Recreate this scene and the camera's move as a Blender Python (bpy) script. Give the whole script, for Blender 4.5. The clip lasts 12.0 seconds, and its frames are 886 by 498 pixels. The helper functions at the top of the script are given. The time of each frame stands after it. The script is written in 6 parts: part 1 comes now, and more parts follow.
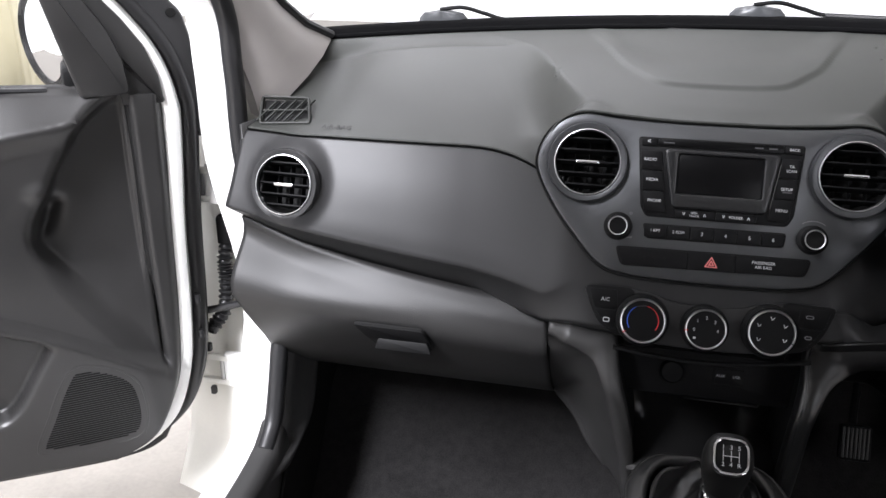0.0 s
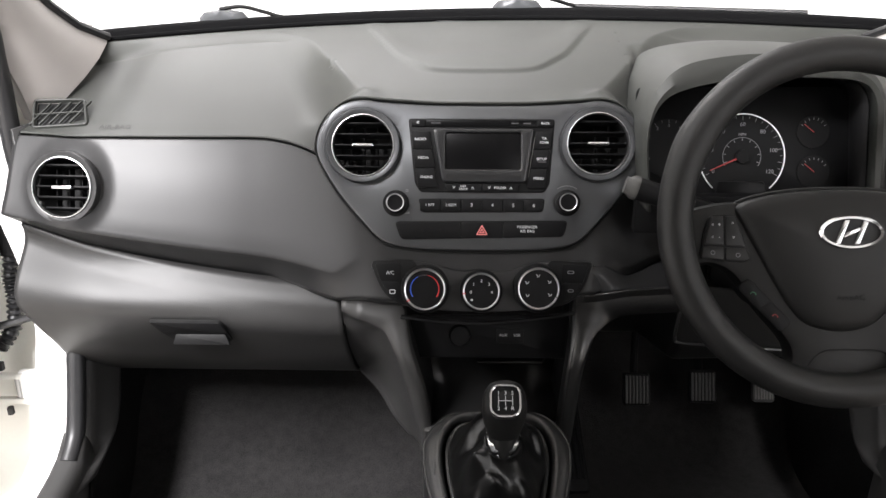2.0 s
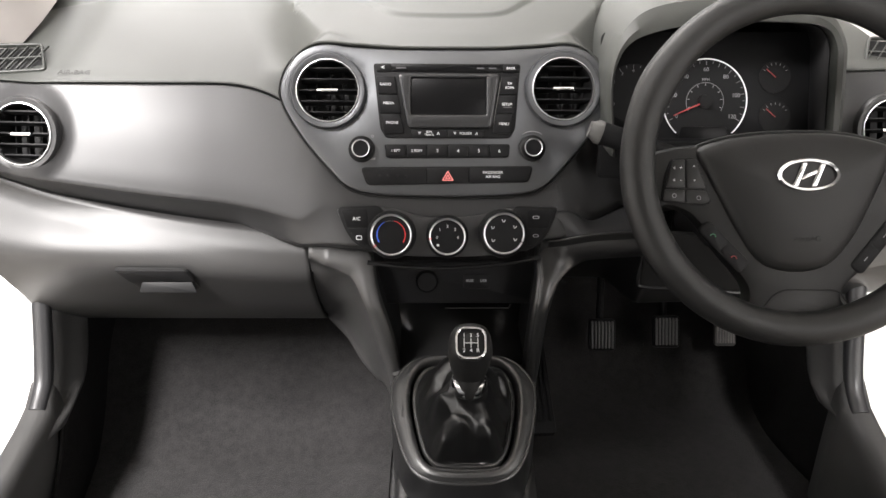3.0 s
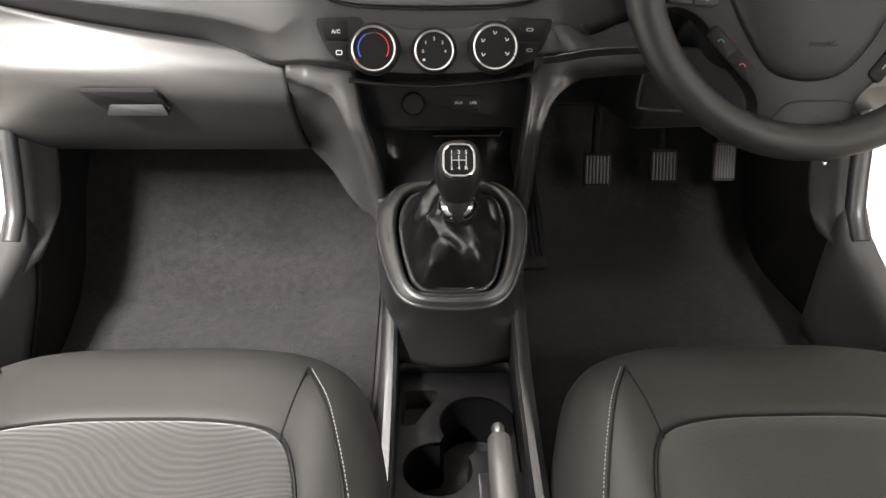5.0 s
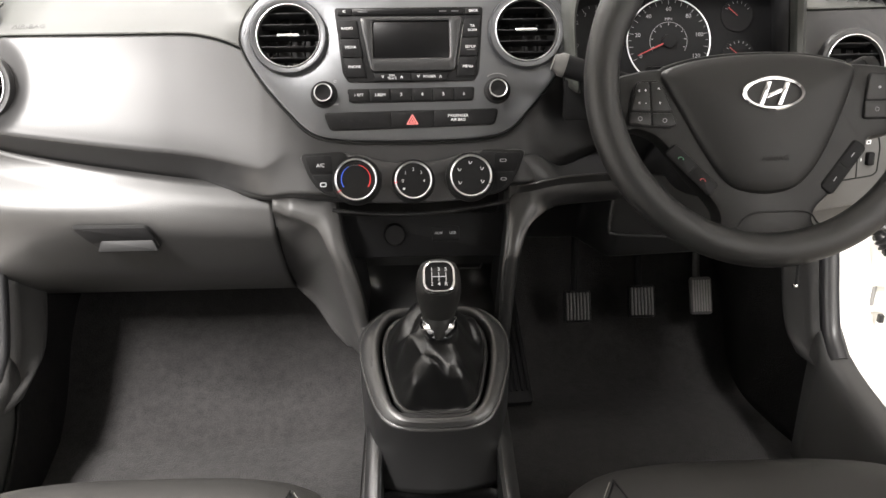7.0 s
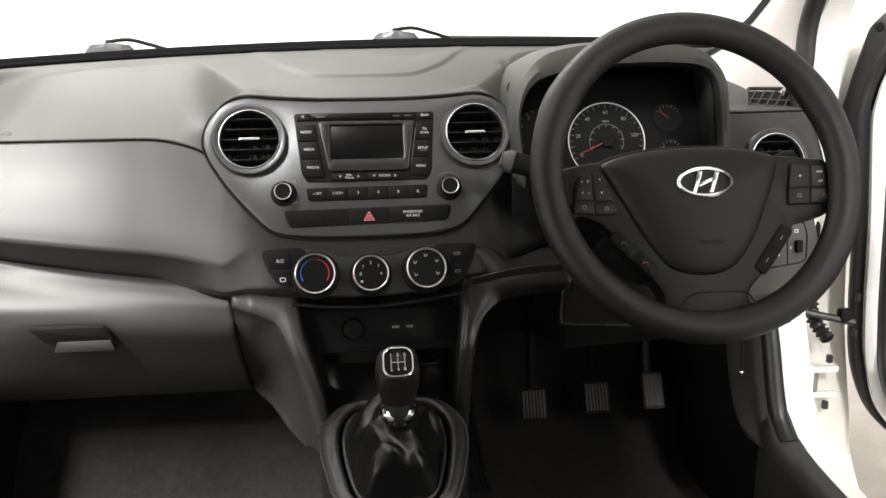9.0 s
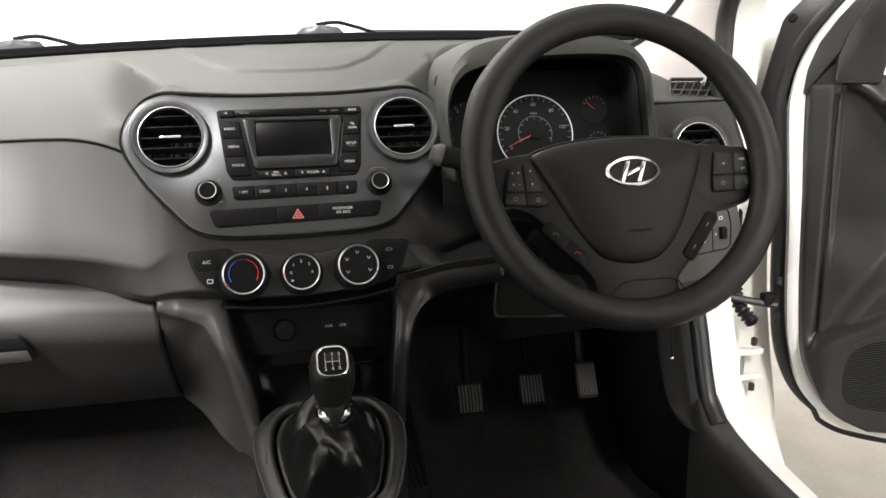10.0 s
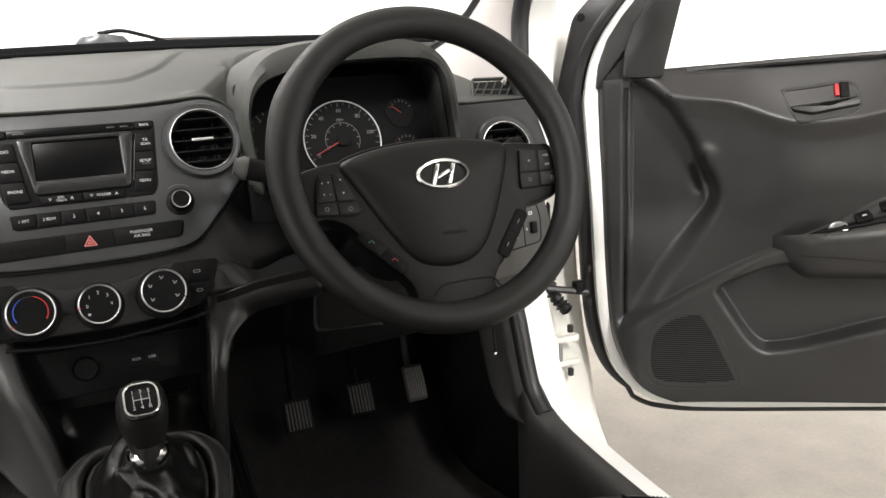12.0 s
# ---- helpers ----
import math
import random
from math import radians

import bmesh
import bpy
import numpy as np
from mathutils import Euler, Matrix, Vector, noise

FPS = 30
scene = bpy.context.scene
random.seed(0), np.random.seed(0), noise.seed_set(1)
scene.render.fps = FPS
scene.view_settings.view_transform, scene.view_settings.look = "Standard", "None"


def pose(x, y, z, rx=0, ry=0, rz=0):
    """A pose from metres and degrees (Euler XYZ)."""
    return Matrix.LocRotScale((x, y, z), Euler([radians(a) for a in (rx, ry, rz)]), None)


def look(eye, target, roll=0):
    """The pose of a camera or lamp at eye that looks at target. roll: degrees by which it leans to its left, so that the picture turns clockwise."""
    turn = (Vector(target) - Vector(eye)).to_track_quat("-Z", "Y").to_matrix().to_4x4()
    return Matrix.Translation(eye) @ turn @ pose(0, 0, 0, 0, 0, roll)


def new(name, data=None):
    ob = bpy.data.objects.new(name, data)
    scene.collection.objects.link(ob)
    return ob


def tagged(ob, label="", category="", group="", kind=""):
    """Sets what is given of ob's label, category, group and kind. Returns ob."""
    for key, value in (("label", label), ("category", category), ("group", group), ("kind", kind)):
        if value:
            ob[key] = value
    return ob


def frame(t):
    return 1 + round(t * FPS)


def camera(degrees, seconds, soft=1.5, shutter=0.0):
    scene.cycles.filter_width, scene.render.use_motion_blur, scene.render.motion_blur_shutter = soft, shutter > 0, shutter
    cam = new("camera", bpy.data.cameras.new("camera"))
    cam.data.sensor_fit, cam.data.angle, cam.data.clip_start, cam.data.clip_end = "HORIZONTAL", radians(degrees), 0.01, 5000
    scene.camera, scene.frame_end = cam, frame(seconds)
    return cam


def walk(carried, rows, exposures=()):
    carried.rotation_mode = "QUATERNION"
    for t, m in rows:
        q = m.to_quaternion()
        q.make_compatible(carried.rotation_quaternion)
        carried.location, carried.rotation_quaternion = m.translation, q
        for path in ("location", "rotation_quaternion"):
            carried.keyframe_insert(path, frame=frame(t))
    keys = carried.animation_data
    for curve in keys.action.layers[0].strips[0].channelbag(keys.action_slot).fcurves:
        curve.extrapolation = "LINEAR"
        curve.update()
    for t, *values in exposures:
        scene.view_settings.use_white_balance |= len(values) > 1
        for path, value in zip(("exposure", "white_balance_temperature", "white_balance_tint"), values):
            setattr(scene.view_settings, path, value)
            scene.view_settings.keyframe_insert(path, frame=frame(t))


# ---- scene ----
cam = camera(56.5, 12.0)
PATH = [
    (0, (-0.0977, -0.0394, 1.1330), (-0.4697, 1.5301, 0.4740), 0.19),
    (0.5, (-0.0706, -0.0419, 1.1219), (-0.3624, 1.5488, 0.4670), 0.12),
    (1, (-0.0553, -0.0500, 1.1213), (-0.2582, 1.5537, 0.4727), -0.27),
    (1.5, (-0.0370, -0.0709, 1.1192), (-0.1517, 1.5481, 0.4816), -0.43),
    (2, (-0.0272, -0.0897, 1.1184), (-0.0627, 1.5333, 0.4781), 0.02),
    (2.5, (-0.0247, -0.1023, 1.1190), (-0.0163, 1.5097, 0.4468), 0.43),
    (3, (-0.0194, -0.0994, 1.1094), (0.0039, 1.4856, 0.3832), 0.50),
    (3.5, (-0.0168, -0.0855, 1.0915), (0.0130, 1.4527, 0.2767), 0.65),
    (3.7, (-0.0188, -0.0839, 1.0861), (0.0165, 1.4334, 0.2305), 0.73),
    (5.3, (-0.0093, -0.0777, 1.0295), (0.0256, 1.3629, 0.0536), 0.42),
    (5.5, (-0.0091, -0.0855, 1.0246), (0.0274, 1.3753, 0.0784), 0.16),
    (6, (-0.0025, -0.0981, 1.0188), (0.0453, 1.4181, 0.1597), -0.33),
    (6.5, (-0.0006, -0.1098, 1.0024), (0.0655, 1.4632, 0.2535), -0.53),
    (7, (-0.0047, -0.1270, 0.9906), (0.0617, 1.4901, 0.3477), -0.43),
    (7.2, (-0.0069, -0.1366, 0.9838), (0.0618, 1.4971, 0.3901), -0.27),
    (8.8, (-0.0155, -0.1712, 0.9592), (0.1414, 1.5229, 0.5667), -0.51),
    (9, (-0.0139, -0.1707, 0.9599), (0.1623, 1.5223, 0.5679), -0.67),
    (9.5, (-0.0125, -0.1632, 0.9621), (0.2291, 1.5135, 0.5624), -0.92),
    (10, (-0.0151, -0.1606, 0.9543), (0.3058, 1.5035, 0.5568), -1.20),
    (10.5, (-0.0120, -0.1553, 0.9574), (0.3899, 1.4932, 0.5581), -1.91),
    (11, (-0.0081, -0.1460, 0.9552), (0.4881, 1.4754, 0.5533), -2.58),
    (11.5, (-0.0017, -0.1387, 0.9552), (0.5806, 1.4501, 0.5449), -2.54),
    (12, (-0.0020, -0.1374, 0.9568), (0.6771, 1.4133, 0.5516), -2.82),
]

# ---------------------------------------------------------------- light
EXPO = [(0.0, -1.06, 6050, 15), (1.5, -0.70, 6250, 14), (2.5, -0.30, 6450, 13), (3.5, 0.30, 6600, 13), (5.5, 0.48, 6800, 13), (7.0, 0.38, 6650, 12), (9.0, -0.52, 6600, 11), (12.0, -0.56, 6600, 11)]
walk(cam, [(t, look(eye, target, roll)) for t, eye, target, roll in PATH], EXPO)

world = bpy.data.worlds.new("studio_air")
scene.world = world
world.use_nodes = True
world.node_tree.nodes["Background"].inputs[0].default_value = (0.9, 0.95, 1.0, 1)
world.node_tree.nodes["Background"].inputs[1].default_value = 0.85


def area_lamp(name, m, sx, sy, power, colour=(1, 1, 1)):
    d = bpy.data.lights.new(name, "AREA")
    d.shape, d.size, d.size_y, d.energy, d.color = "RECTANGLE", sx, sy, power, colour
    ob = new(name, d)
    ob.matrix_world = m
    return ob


# unseen lights added round the car in its white studio, lighting the cabin
area_lamp("added_light_front", pose(-1.2, 2.9, 3.4), 2.6, 1.4, 280, (1.0, 0.985, 0.96))
area_lamp("added_light_left", pose(-1.62, -1.5, 3.15, 0, -10, 0), 0.6, 2.2, 950, (1.0, 0.985, 0.96))
area_lamp("added_light_right", pose(0.85, -2.3, 3.15), 0.4, 2.0, 330, (1.0, 0.985, 0.96))
area_lamp("added_light_rear_right", look((1.9, -1.8, 1.9), (0.45, 0.75, 0.72)), 0.6, 1.4, 28, (1.0, 0.985, 0.96))


# ---------------------------------------------------------------- materials
def tree(name):
    m = bpy.data.materials.new(name)
    m.use_nodes = True
    return m, m.node_tree.nodes, m.node_tree.links, m.node_tree.nodes["Principled BSDF"]


def surface(name, base, rough=0.5, metal=0.0, grain=900.0, bump=0.06, var=0.12, blotch=6.0, spec=0.5, coat=0.0, sheen=0.0, rvar=0.08, dist=0.0006):
    """A procedural surface: fine grain as relief, broad blotches in colour and gloss."""
    m, n, l, p = tree(name)
    co = n.new("ShaderNodeTexCoord")
    big = n.new("ShaderNodeTexNoise")
    big.inputs["Scale"].default_value, big.inputs["Detail"].default_value = blotch, 5
    fine = n.new("ShaderNodeTexNoise")
    fine.inputs["Scale"].default_value, fine.inputs["Detail"].default_value = grain, 2
    l.new(co.outputs["Object"], big.inputs["Vector"]), l.new(co.outputs["Object"], fine.inputs["Vector"])
    mix = n.new("ShaderNodeMix")
    mix.data_type = "RGBA"
    mix.inputs["A"].default_value = (*[c * (1 - var) for c in base], 1)
    mix.inputs["B"].default_value = (*[min(1, c * (1 + var)) for c in base], 1)
    add = n.new("ShaderNodeMath")
    add.operation = "MULTIPLY_ADD"
    add.inputs[1].default_value, add.inputs[2].default_value = 0.35, 0.0
    l.new(fine.outputs["Fac"], add.inputs[0])
    s = n.new("ShaderNodeMath")
    s.operation = "MULTIPLY_ADD"
    s.inputs[1].default_value = 0.65
    l.new(big.outputs["Fac"], s.inputs[0]), l.new(add.outputs[0], s.inputs[2])
    l.new(s.outputs[0], mix.inputs["Factor"]), l.new(mix.outputs["Result"], p.inputs["Base Color"])
    r = n.new("ShaderNodeMapRange")
    r.inputs["To Min"].default_value, r.inputs["To Max"].default_value = max(0.02, rough - rvar), min(1, rough + rvar)
    l.new(big.outputs["Fac"], r.inputs["Value"]), l.new(r.outputs["Result"], p.inputs["Roughness"])
    p.inputs["Metallic"].default_value, p.inputs["Specular IOR Level"].default_value = metal, spec
    p.inputs["Coat Weight"].default_value, p.inputs["Coat Roughness"].default_value = coat, 0.08
    p.inputs["Sheen Weight"].default_value, p.inputs["Sheen Roughness"].default_value = sheen, 0.5
    if bump:
        b = n.new("ShaderNodeBump")
        b.inputs["Strength"].default_value, b.inputs["Distance"].default_value = bump, dist
        l.new(fine.outputs["Fac"], b.inputs["Height"]), l.new(b.outputs["Normal"], p.inputs["Normal"])
    return m


def fabric_stripes(name, dark, light):
    """Woven seat cloth with wavy light and dark ribs."""
    m, n, l, p = tree(name)
    co = n.new("ShaderNodeTexCoord")
    warp = n.new("ShaderNodeTexNoise")
    warp.inputs["Scale"].default_value, warp.inputs["Detail"].default_value = 5.0, 0.0
    l.new(co.outputs["Object"], warp.inputs["Vector"])
    sc = n.new("ShaderNodeVectorMath")
    sc.operation = "MULTIPLY"
    sc.inputs[1].default_value = (0.0, 0.16, 0.0)
    l.new(warp.outputs["Color"], sc.inputs[0])
    ad = n.new("ShaderNodeVectorMath")
    ad.operation = "ADD"
    l.new(co.outputs["Object"], ad.inputs[0]), l.new(sc.outputs[0], ad.inputs[1])
    w = n.new("ShaderNodeTexWave")
    w.bands_direction = "Y"
    w.inputs["Scale"].default_value, w.inputs["Distortion"].default_value, w.inputs["Detail Scale"].default_value = 54.0, 1.6, 1.0
    l.new(ad.outputs[0], w.inputs["Vector"])
    fine = n.new("ShaderNodeTexNoise")
    fine.inputs["Scale"].default_value = 1400
    l.new(co.outputs["Object"], fine.inputs["Vector"])
    mix = n.new("ShaderNodeMix")
    mix.data_type = "RGBA"
    mix.inputs["A"].default_value, mix.inputs["B"].default_value = (*dark, 1), (*light, 1)
    l.new(w.outputs["Fac"], mix.inputs["Factor"])
    var = n.new("ShaderNodeMix")
    var.data_type, var.blend_type = "RGBA", "MULTIPLY"
    var.inputs["Factor"].default_value = 0.5
    l.new(mix.outputs["Result"], var.inputs["A"]), l.new(fine.outputs["Color"], var.inputs["B"])
    l.new(var.outputs["Result"], p.inputs["Base Color"])
    b = n.new("ShaderNodeBump")
    b.inputs["Strength"].default_value, b.inputs["Distance"].default_value = 0.4, 0.001
    l.new(w.outputs["Fac"], b.inputs["Height"]), l.new(b.outputs["Normal"], p.inputs["Normal"])
    p.inputs["Roughness"].default_value, p.inputs["Sheen Weight"].default_value = 0.9, 0.2
    return m


def carpet(name, dark, light, sheen=0.05):
    """Needle-felt carpet: tufts, trodden patches and stray fibres."""
    m, n, l, p = tree(name)
    co = n.new("ShaderNodeTexCoord")
    layers = []
    for scale, detail, share in ((9.0, 3, 0.30), (70.0, 3, 0.40), (420.0, 2, 0.55)):
        t = n.new("ShaderNodeTexNoise")
        t.inputs["Scale"].default_value, t.inputs["Detail"].default_value = scale, detail
        l.new(co.outputs["Object"], t.inputs["Vector"])
        r = n.new("ShaderNodeMapRange")
        r.inputs["From Min"].default_value, r.inputs["From Max"].default_value = 0.34, 0.66
        r.inputs["To Min"].default_value, r.inputs["To Max"].default_value = 0.0, share
        l.new(t.outputs["Fac"], r.inputs["Value"])
        layers.append(r.outputs["Result"])
    total = layers[0]
    for more in layers[1:]:
        a = n.new("ShaderNodeMath")
        a.operation = "ADD"
        l.new(total, a.inputs[0]), l.new(more, a.inputs[1])
        total = a.outputs[0]
    mix = n.new("ShaderNodeMix")
    mix.data_type = "RGBA"
    mix.inputs["A"].default_value, mix.inputs["B"].default_value = (*dark, 1), (*light, 1)
    l.new(total, mix.inputs["Factor"]), l.new(mix.outputs["Result"], p.inputs["Base Color"])
    b = n.new("ShaderNodeBump")
    b.inputs["Strength"].default_value, b.inputs["Distance"].default_value = 0.6, 0.0014
    l.new(total, b.inputs["Height"]), l.new(b.outputs["Normal"], p.inputs["Normal"])
    p.inputs["Roughness"].default_value, p.inputs["Specular IOR Level"].default_value = 0.95, 0.1
    p.inputs["Sheen Weight"].default_value, p.inputs["Sheen Roughness"].default_value = sheen, 0.6
    return m


def pane_glass(name, tint=(1, 1, 1)):
    """Clear pane: light goes straight through, with a faint gloss at the surface."""
    m, n, l, p = tree(name)
    n.remove(p)
    t, g, _, x = n.new("ShaderNodeBsdfTransparent"), n.new("ShaderNodeBsdfGlossy"), None, n.new("ShaderNodeMixShader")
    t.inputs["Color"].default_value = (*tint, 1)
    g.inputs["Roughness"].default_value = 0.02
    x.inputs[0].default_value = 0.04
    l.new(t.outputs[0], x.inputs[1]), l.new(g.outputs[0], x.inputs[2])
    l.new(x.outputs[0], n["Material Output"].inputs["Surface"])
    return m


M_PAD = surface("soft_dash_plastic", (0.0285, 0.0302, 0.0272), 0.55, grain=700, bump=0.25, var=0.08)
M_MID = surface("satin_dash_plastic", (0.021, 0.021, 0.0216), 0.40, grain=900, bump=0.15, var=0.08, spec=0.33)
M_LOW = surface("lower_dash_plastic", (0.0225, 0.0222, 0.022), 0.45, grain=800, bump=0.25, var=0.08, spec=0.4)
M_BEZEL = surface("dark_silver_paint", (0.095, 0.098, 0.103), 0.36, metal=0.8, grain=2500, bump=0.03, var=0.06)
M_BLACK = surface("matt_black_plastic", (0.0055, 0.0055, 0.0058), 0.55, grain=900, bump=0.1, var=0.15, spec=0.14)
M_BUTTON = surface("black_button_plastic", (0.0052, 0.0052, 0.0056), 0.5, grain=1500, bump=0.05, var=0.1, spec=0.12)
M_GLOSS = surface("black_display_plastic", (0.0035, 0.0035, 0.0038), 0.3, grain=300, bump=0.0, var=0.1, spec=0.12)
M_FRIT = surface("flat_black_border_and_well", (0.0045, 0.0045, 0.0048), 0.9, grain=400, bump=0.05, var=0.1, spec=0.03)
M_DISP = surface("grey_display_surround", (0.0105, 0.0108, 0.0115), 0.35, grain=900, bump=0.04, var=0.08)
M_CHROME = surface("chrome", (0.75, 0.76, 0.78), 0.13, metal=1.0, grain=400, bump=0.0, var=0.04, rvar=0.05)
M_SATIN = surface("satin_chrome", (0.78, 0.79, 0.8), 0.34, metal=1.0, grain=600, bump=0.02, var=0.05)
# near-black for ducts, and for the shade in gaps and recesses
M_DARKHOLE = surface("dark_duct_and_shade", (0.008, 0.008, 0.008), 0.6, grain=500, bump=0.05, var=0.2, spec=0.2)
M_SILVER = surface("silver_dial_ring", (0.62, 0.62, 0.63), 0.30, metal=1.0, grain=500, bump=0.0, var=0.04, rvar=0.05)
M_RING = surface("brushed_silver_ring", (0.55, 0.55, 0.56), 0.40, metal=1.0, grain=600, bump=0.02, var=0.05)
M_RUBBER = surface("black_rubber_seal", (0.016, 0.016, 0.017), 0.38, grain=600, bump=0.12, var=0.2, spec=0.5)
M_PAINT = surface("white_car_paint", (0.88, 0.88, 0.86), 0.25, grain=300, bump=0.0, var=0.03, coat=0.6)
M_PRIMER = surface("off_white_shut_paint", (0.8, 0.79, 0.74), 0.4, grain=200, bump=0.02, var=0.08, blotch=14)
M_PILLAR = surface("pale_grey_pillar_trim", (0.4, 0.375, 0.36), 0.6, grain=900, bump=0.2, var=0.05)
M_DOOR = surface("door_trim_plastic", (0.0208, 0.0204, 0.0202), 0.38, grain=700, bump=0.35, var=0.22, blotch=14, spec=0.5, rvar=0.16)
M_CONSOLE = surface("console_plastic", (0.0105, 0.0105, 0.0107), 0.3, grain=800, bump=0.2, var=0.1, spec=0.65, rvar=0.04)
M_WHEEL = surface("grained_wheel_cover", (0.0100, 0.0100, 0.0099), 0.45, grain=1200, bump=0.35, var=0.1, spec=0.28)
M_HUB = surface("wheel_hub_plastic", (0.0086, 0.0086, 0.0085), 0.48, grain=1200, bump=0.25, var=0.08, spec=0.25)
M_GRIP = surface("grey_grip_plastic", (0.055, 0.054, 0.052), 0.45, grain=900, bump=0.15, var=0.08)
M_CAP = surface("pale_grey_cap_plastic", (0.055, 0.058, 0.062), 0.35, grain=600, bump=0.05, var=0.1)
M_KICK = surface("side_trim_plastic", (0.037, 0.0365, 0.036), 0.42, grain=800, bump=0.2, var=0.1, spec=0.4)
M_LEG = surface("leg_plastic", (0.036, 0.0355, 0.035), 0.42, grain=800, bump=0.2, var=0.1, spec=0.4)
M_SURROUND = surface("satin_console_frame", (0.0185, 0.0184, 0.0184), 0.33, grain=800, bump=0.2, var=0.1, spec=0.6, rvar=0.04)
# the carpet's felt again in a darker tone, without sheen
M_LINING = carpet("darker_felt_lining", (0.0042, 0.0041, 0.0041), (0.0095, 0.0092, 0.0091), 0.0)
M_CARPET = carpet("charcoal_carpet", (0.0075, 0.0072, 0.0073), (0.0205, 0.0196, 0.0195))
M_SEAT = surface("grey_leatherette_seat_edge", (0.0138, 0.0132, 0.0124), 0.6, grain=900, bump=0.3, var=0.1, spec=0.3)
M_STRIPE = fabric_stripes("striped_seat_cloth", (0.0065, 0.006, 0.0057), (0.0165, 0.0153, 0.0143))
M_CLOTH = surface("plain_woven_seat_cloth", (0.0128, 0.0122, 0.0114), 0.85, grain=500, bump=0.6, var=0.2, sheen=0.2, spec=0.2)
M_LEATHER = surface("black_gaiter_leather", (0.0036, 0.0036, 0.0037), 0.33, grain=650, bump=0.3, var=0.15, spec=0.5)
M_PEDAL = surface("worn_pedal_rubber", (0.050, 0.049, 0.047), 0.55, grain=300, bump=0.2, var=0.3, blotch=40)
M_WORN = surface("worn_pedal_metal", (0.17, 0.164, 0.155), 0.5, grain=300, bump=0.2, var=0.3, blotch=40)
M_STEEL = surface("bare_steel", (0.4, 0.4, 0.4), 0.35, metal=0.9, grain=300, bump=0.05, var=0.1)
M_WHITE = surface("white_print", (0.55, 0.56, 0.57), 0.5, bump=0.0, var=0.02)
M_GREYPRINT = surface("grey_print", (0.2, 0.2, 0.21), 0.5, bump=0.0, var=0.02)
M_FAINT = surface("faint_grey_print", (0.05, 0.05, 0.053), 0.5, bump=0.0, var=0.02)
M_RED = surface("red_print", (0.62, 0.03, 0.03), 0.45, bump=0.0, var=0.05)
M_PINK = surface("hazard_red_print", (0.75, 0.2, 0.19), 0.45, bump=0.0, var=0.05)
M_BLUE = surface("blue_print", (0.04, 0.12, 0.7), 0.45, bump=0.0, var=0.05)
M_DULLRED = surface("dull_red_print", (0.28, 0.03, 0.03), 0.5, bump=0.0, var=0.05)
M_GREEN = surface("green_print", (0.03, 0.15, 0.07), 0.45, bump=0.0, var=0.05)
M_STITCH = surface("pale_thread", (0.21, 0.20, 0.185), 0.8, bump=0.0, var=0.1)
M_GROUND = surface("speckled_concrete_floor", (0.40, 0.373, 0.338), 0.75, grain=90, bump=0.4, var=0.32, blotch=9.0)
M_WALL = surface("white_studio_wall", (0.85, 0.85, 0.84), 0.8, grain=60, bump=0.05, var=0.02)
M_CURTAIN = surface("cream_curtain_cloth", (0.72, 0.68, 0.5), 0.85, grain=300, bump=0.3, var=0.08)
M_LINER = surface("pale_headliner", (0.34, 0.33, 0.32), 0.9, grain=400, bump=0.3, var=0.05)
M_MIRROR = surface("mirror_glass", (0.9, 0.9, 0.9), 0.02, metal=1.0, bump=0.0, var=0.01, rvar=0.01)
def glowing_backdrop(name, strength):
    """The white sweep that surrounds the car, glowing by itself far brighter than the cabin."""
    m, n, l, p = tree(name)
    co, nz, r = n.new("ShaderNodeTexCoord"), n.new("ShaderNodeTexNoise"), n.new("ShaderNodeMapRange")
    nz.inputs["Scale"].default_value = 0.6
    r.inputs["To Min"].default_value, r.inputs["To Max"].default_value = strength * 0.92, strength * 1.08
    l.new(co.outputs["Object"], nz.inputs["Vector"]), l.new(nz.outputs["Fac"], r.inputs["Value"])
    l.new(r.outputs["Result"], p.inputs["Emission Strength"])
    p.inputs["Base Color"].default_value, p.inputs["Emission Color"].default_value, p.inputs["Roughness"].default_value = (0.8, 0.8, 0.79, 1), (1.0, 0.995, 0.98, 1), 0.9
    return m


# the west side glows stronger, to brighten the cabin from the left
M_BACKDROP = glowing_backdrop("glowing_white_backdrop", 1.6)
M_BACKDROP_W = glowing_backdrop("stronger_glowing_backdrop", 2.8)
M_GLASS = pane_glass("clear_glass")
# tint that dims the light through the unseen rear panes
M_DIM_GLASS = pane_glass("light_dimming_glass", (0.22, 0.22, 0.22))
M_KEY = surface("key_steel", (0.7, 0.7, 0.7), 0.2, metal=1.0, bump=0.0)


# ---------------------------------------------------------------- mesh tools
ROOT = {}


def thing(name, m, label, category, group="", kind=""):
    ob = new(name)
    ob.empty_display_size = 0.05
    ob.matrix_world = m
    ROOT[ob] = m
    return tagged(ob, label, category, group, kind)


def root_of(ob):
    while ob.parent:
        ob = ob.parent
    return ob


def finish(name, bm, material, sharp=40):
    me = bpy.data.meshes.new(name)
    bmesh.ops.recalc_face_normals(bm, faces=bm.faces)
    for f in bm.faces:
        f.smooth = True
    bm.to_mesh(me)
    bm.free()
    me.set_sharp_from_angle(angle=radians(sharp))
    me.materials.append(material)
    return me


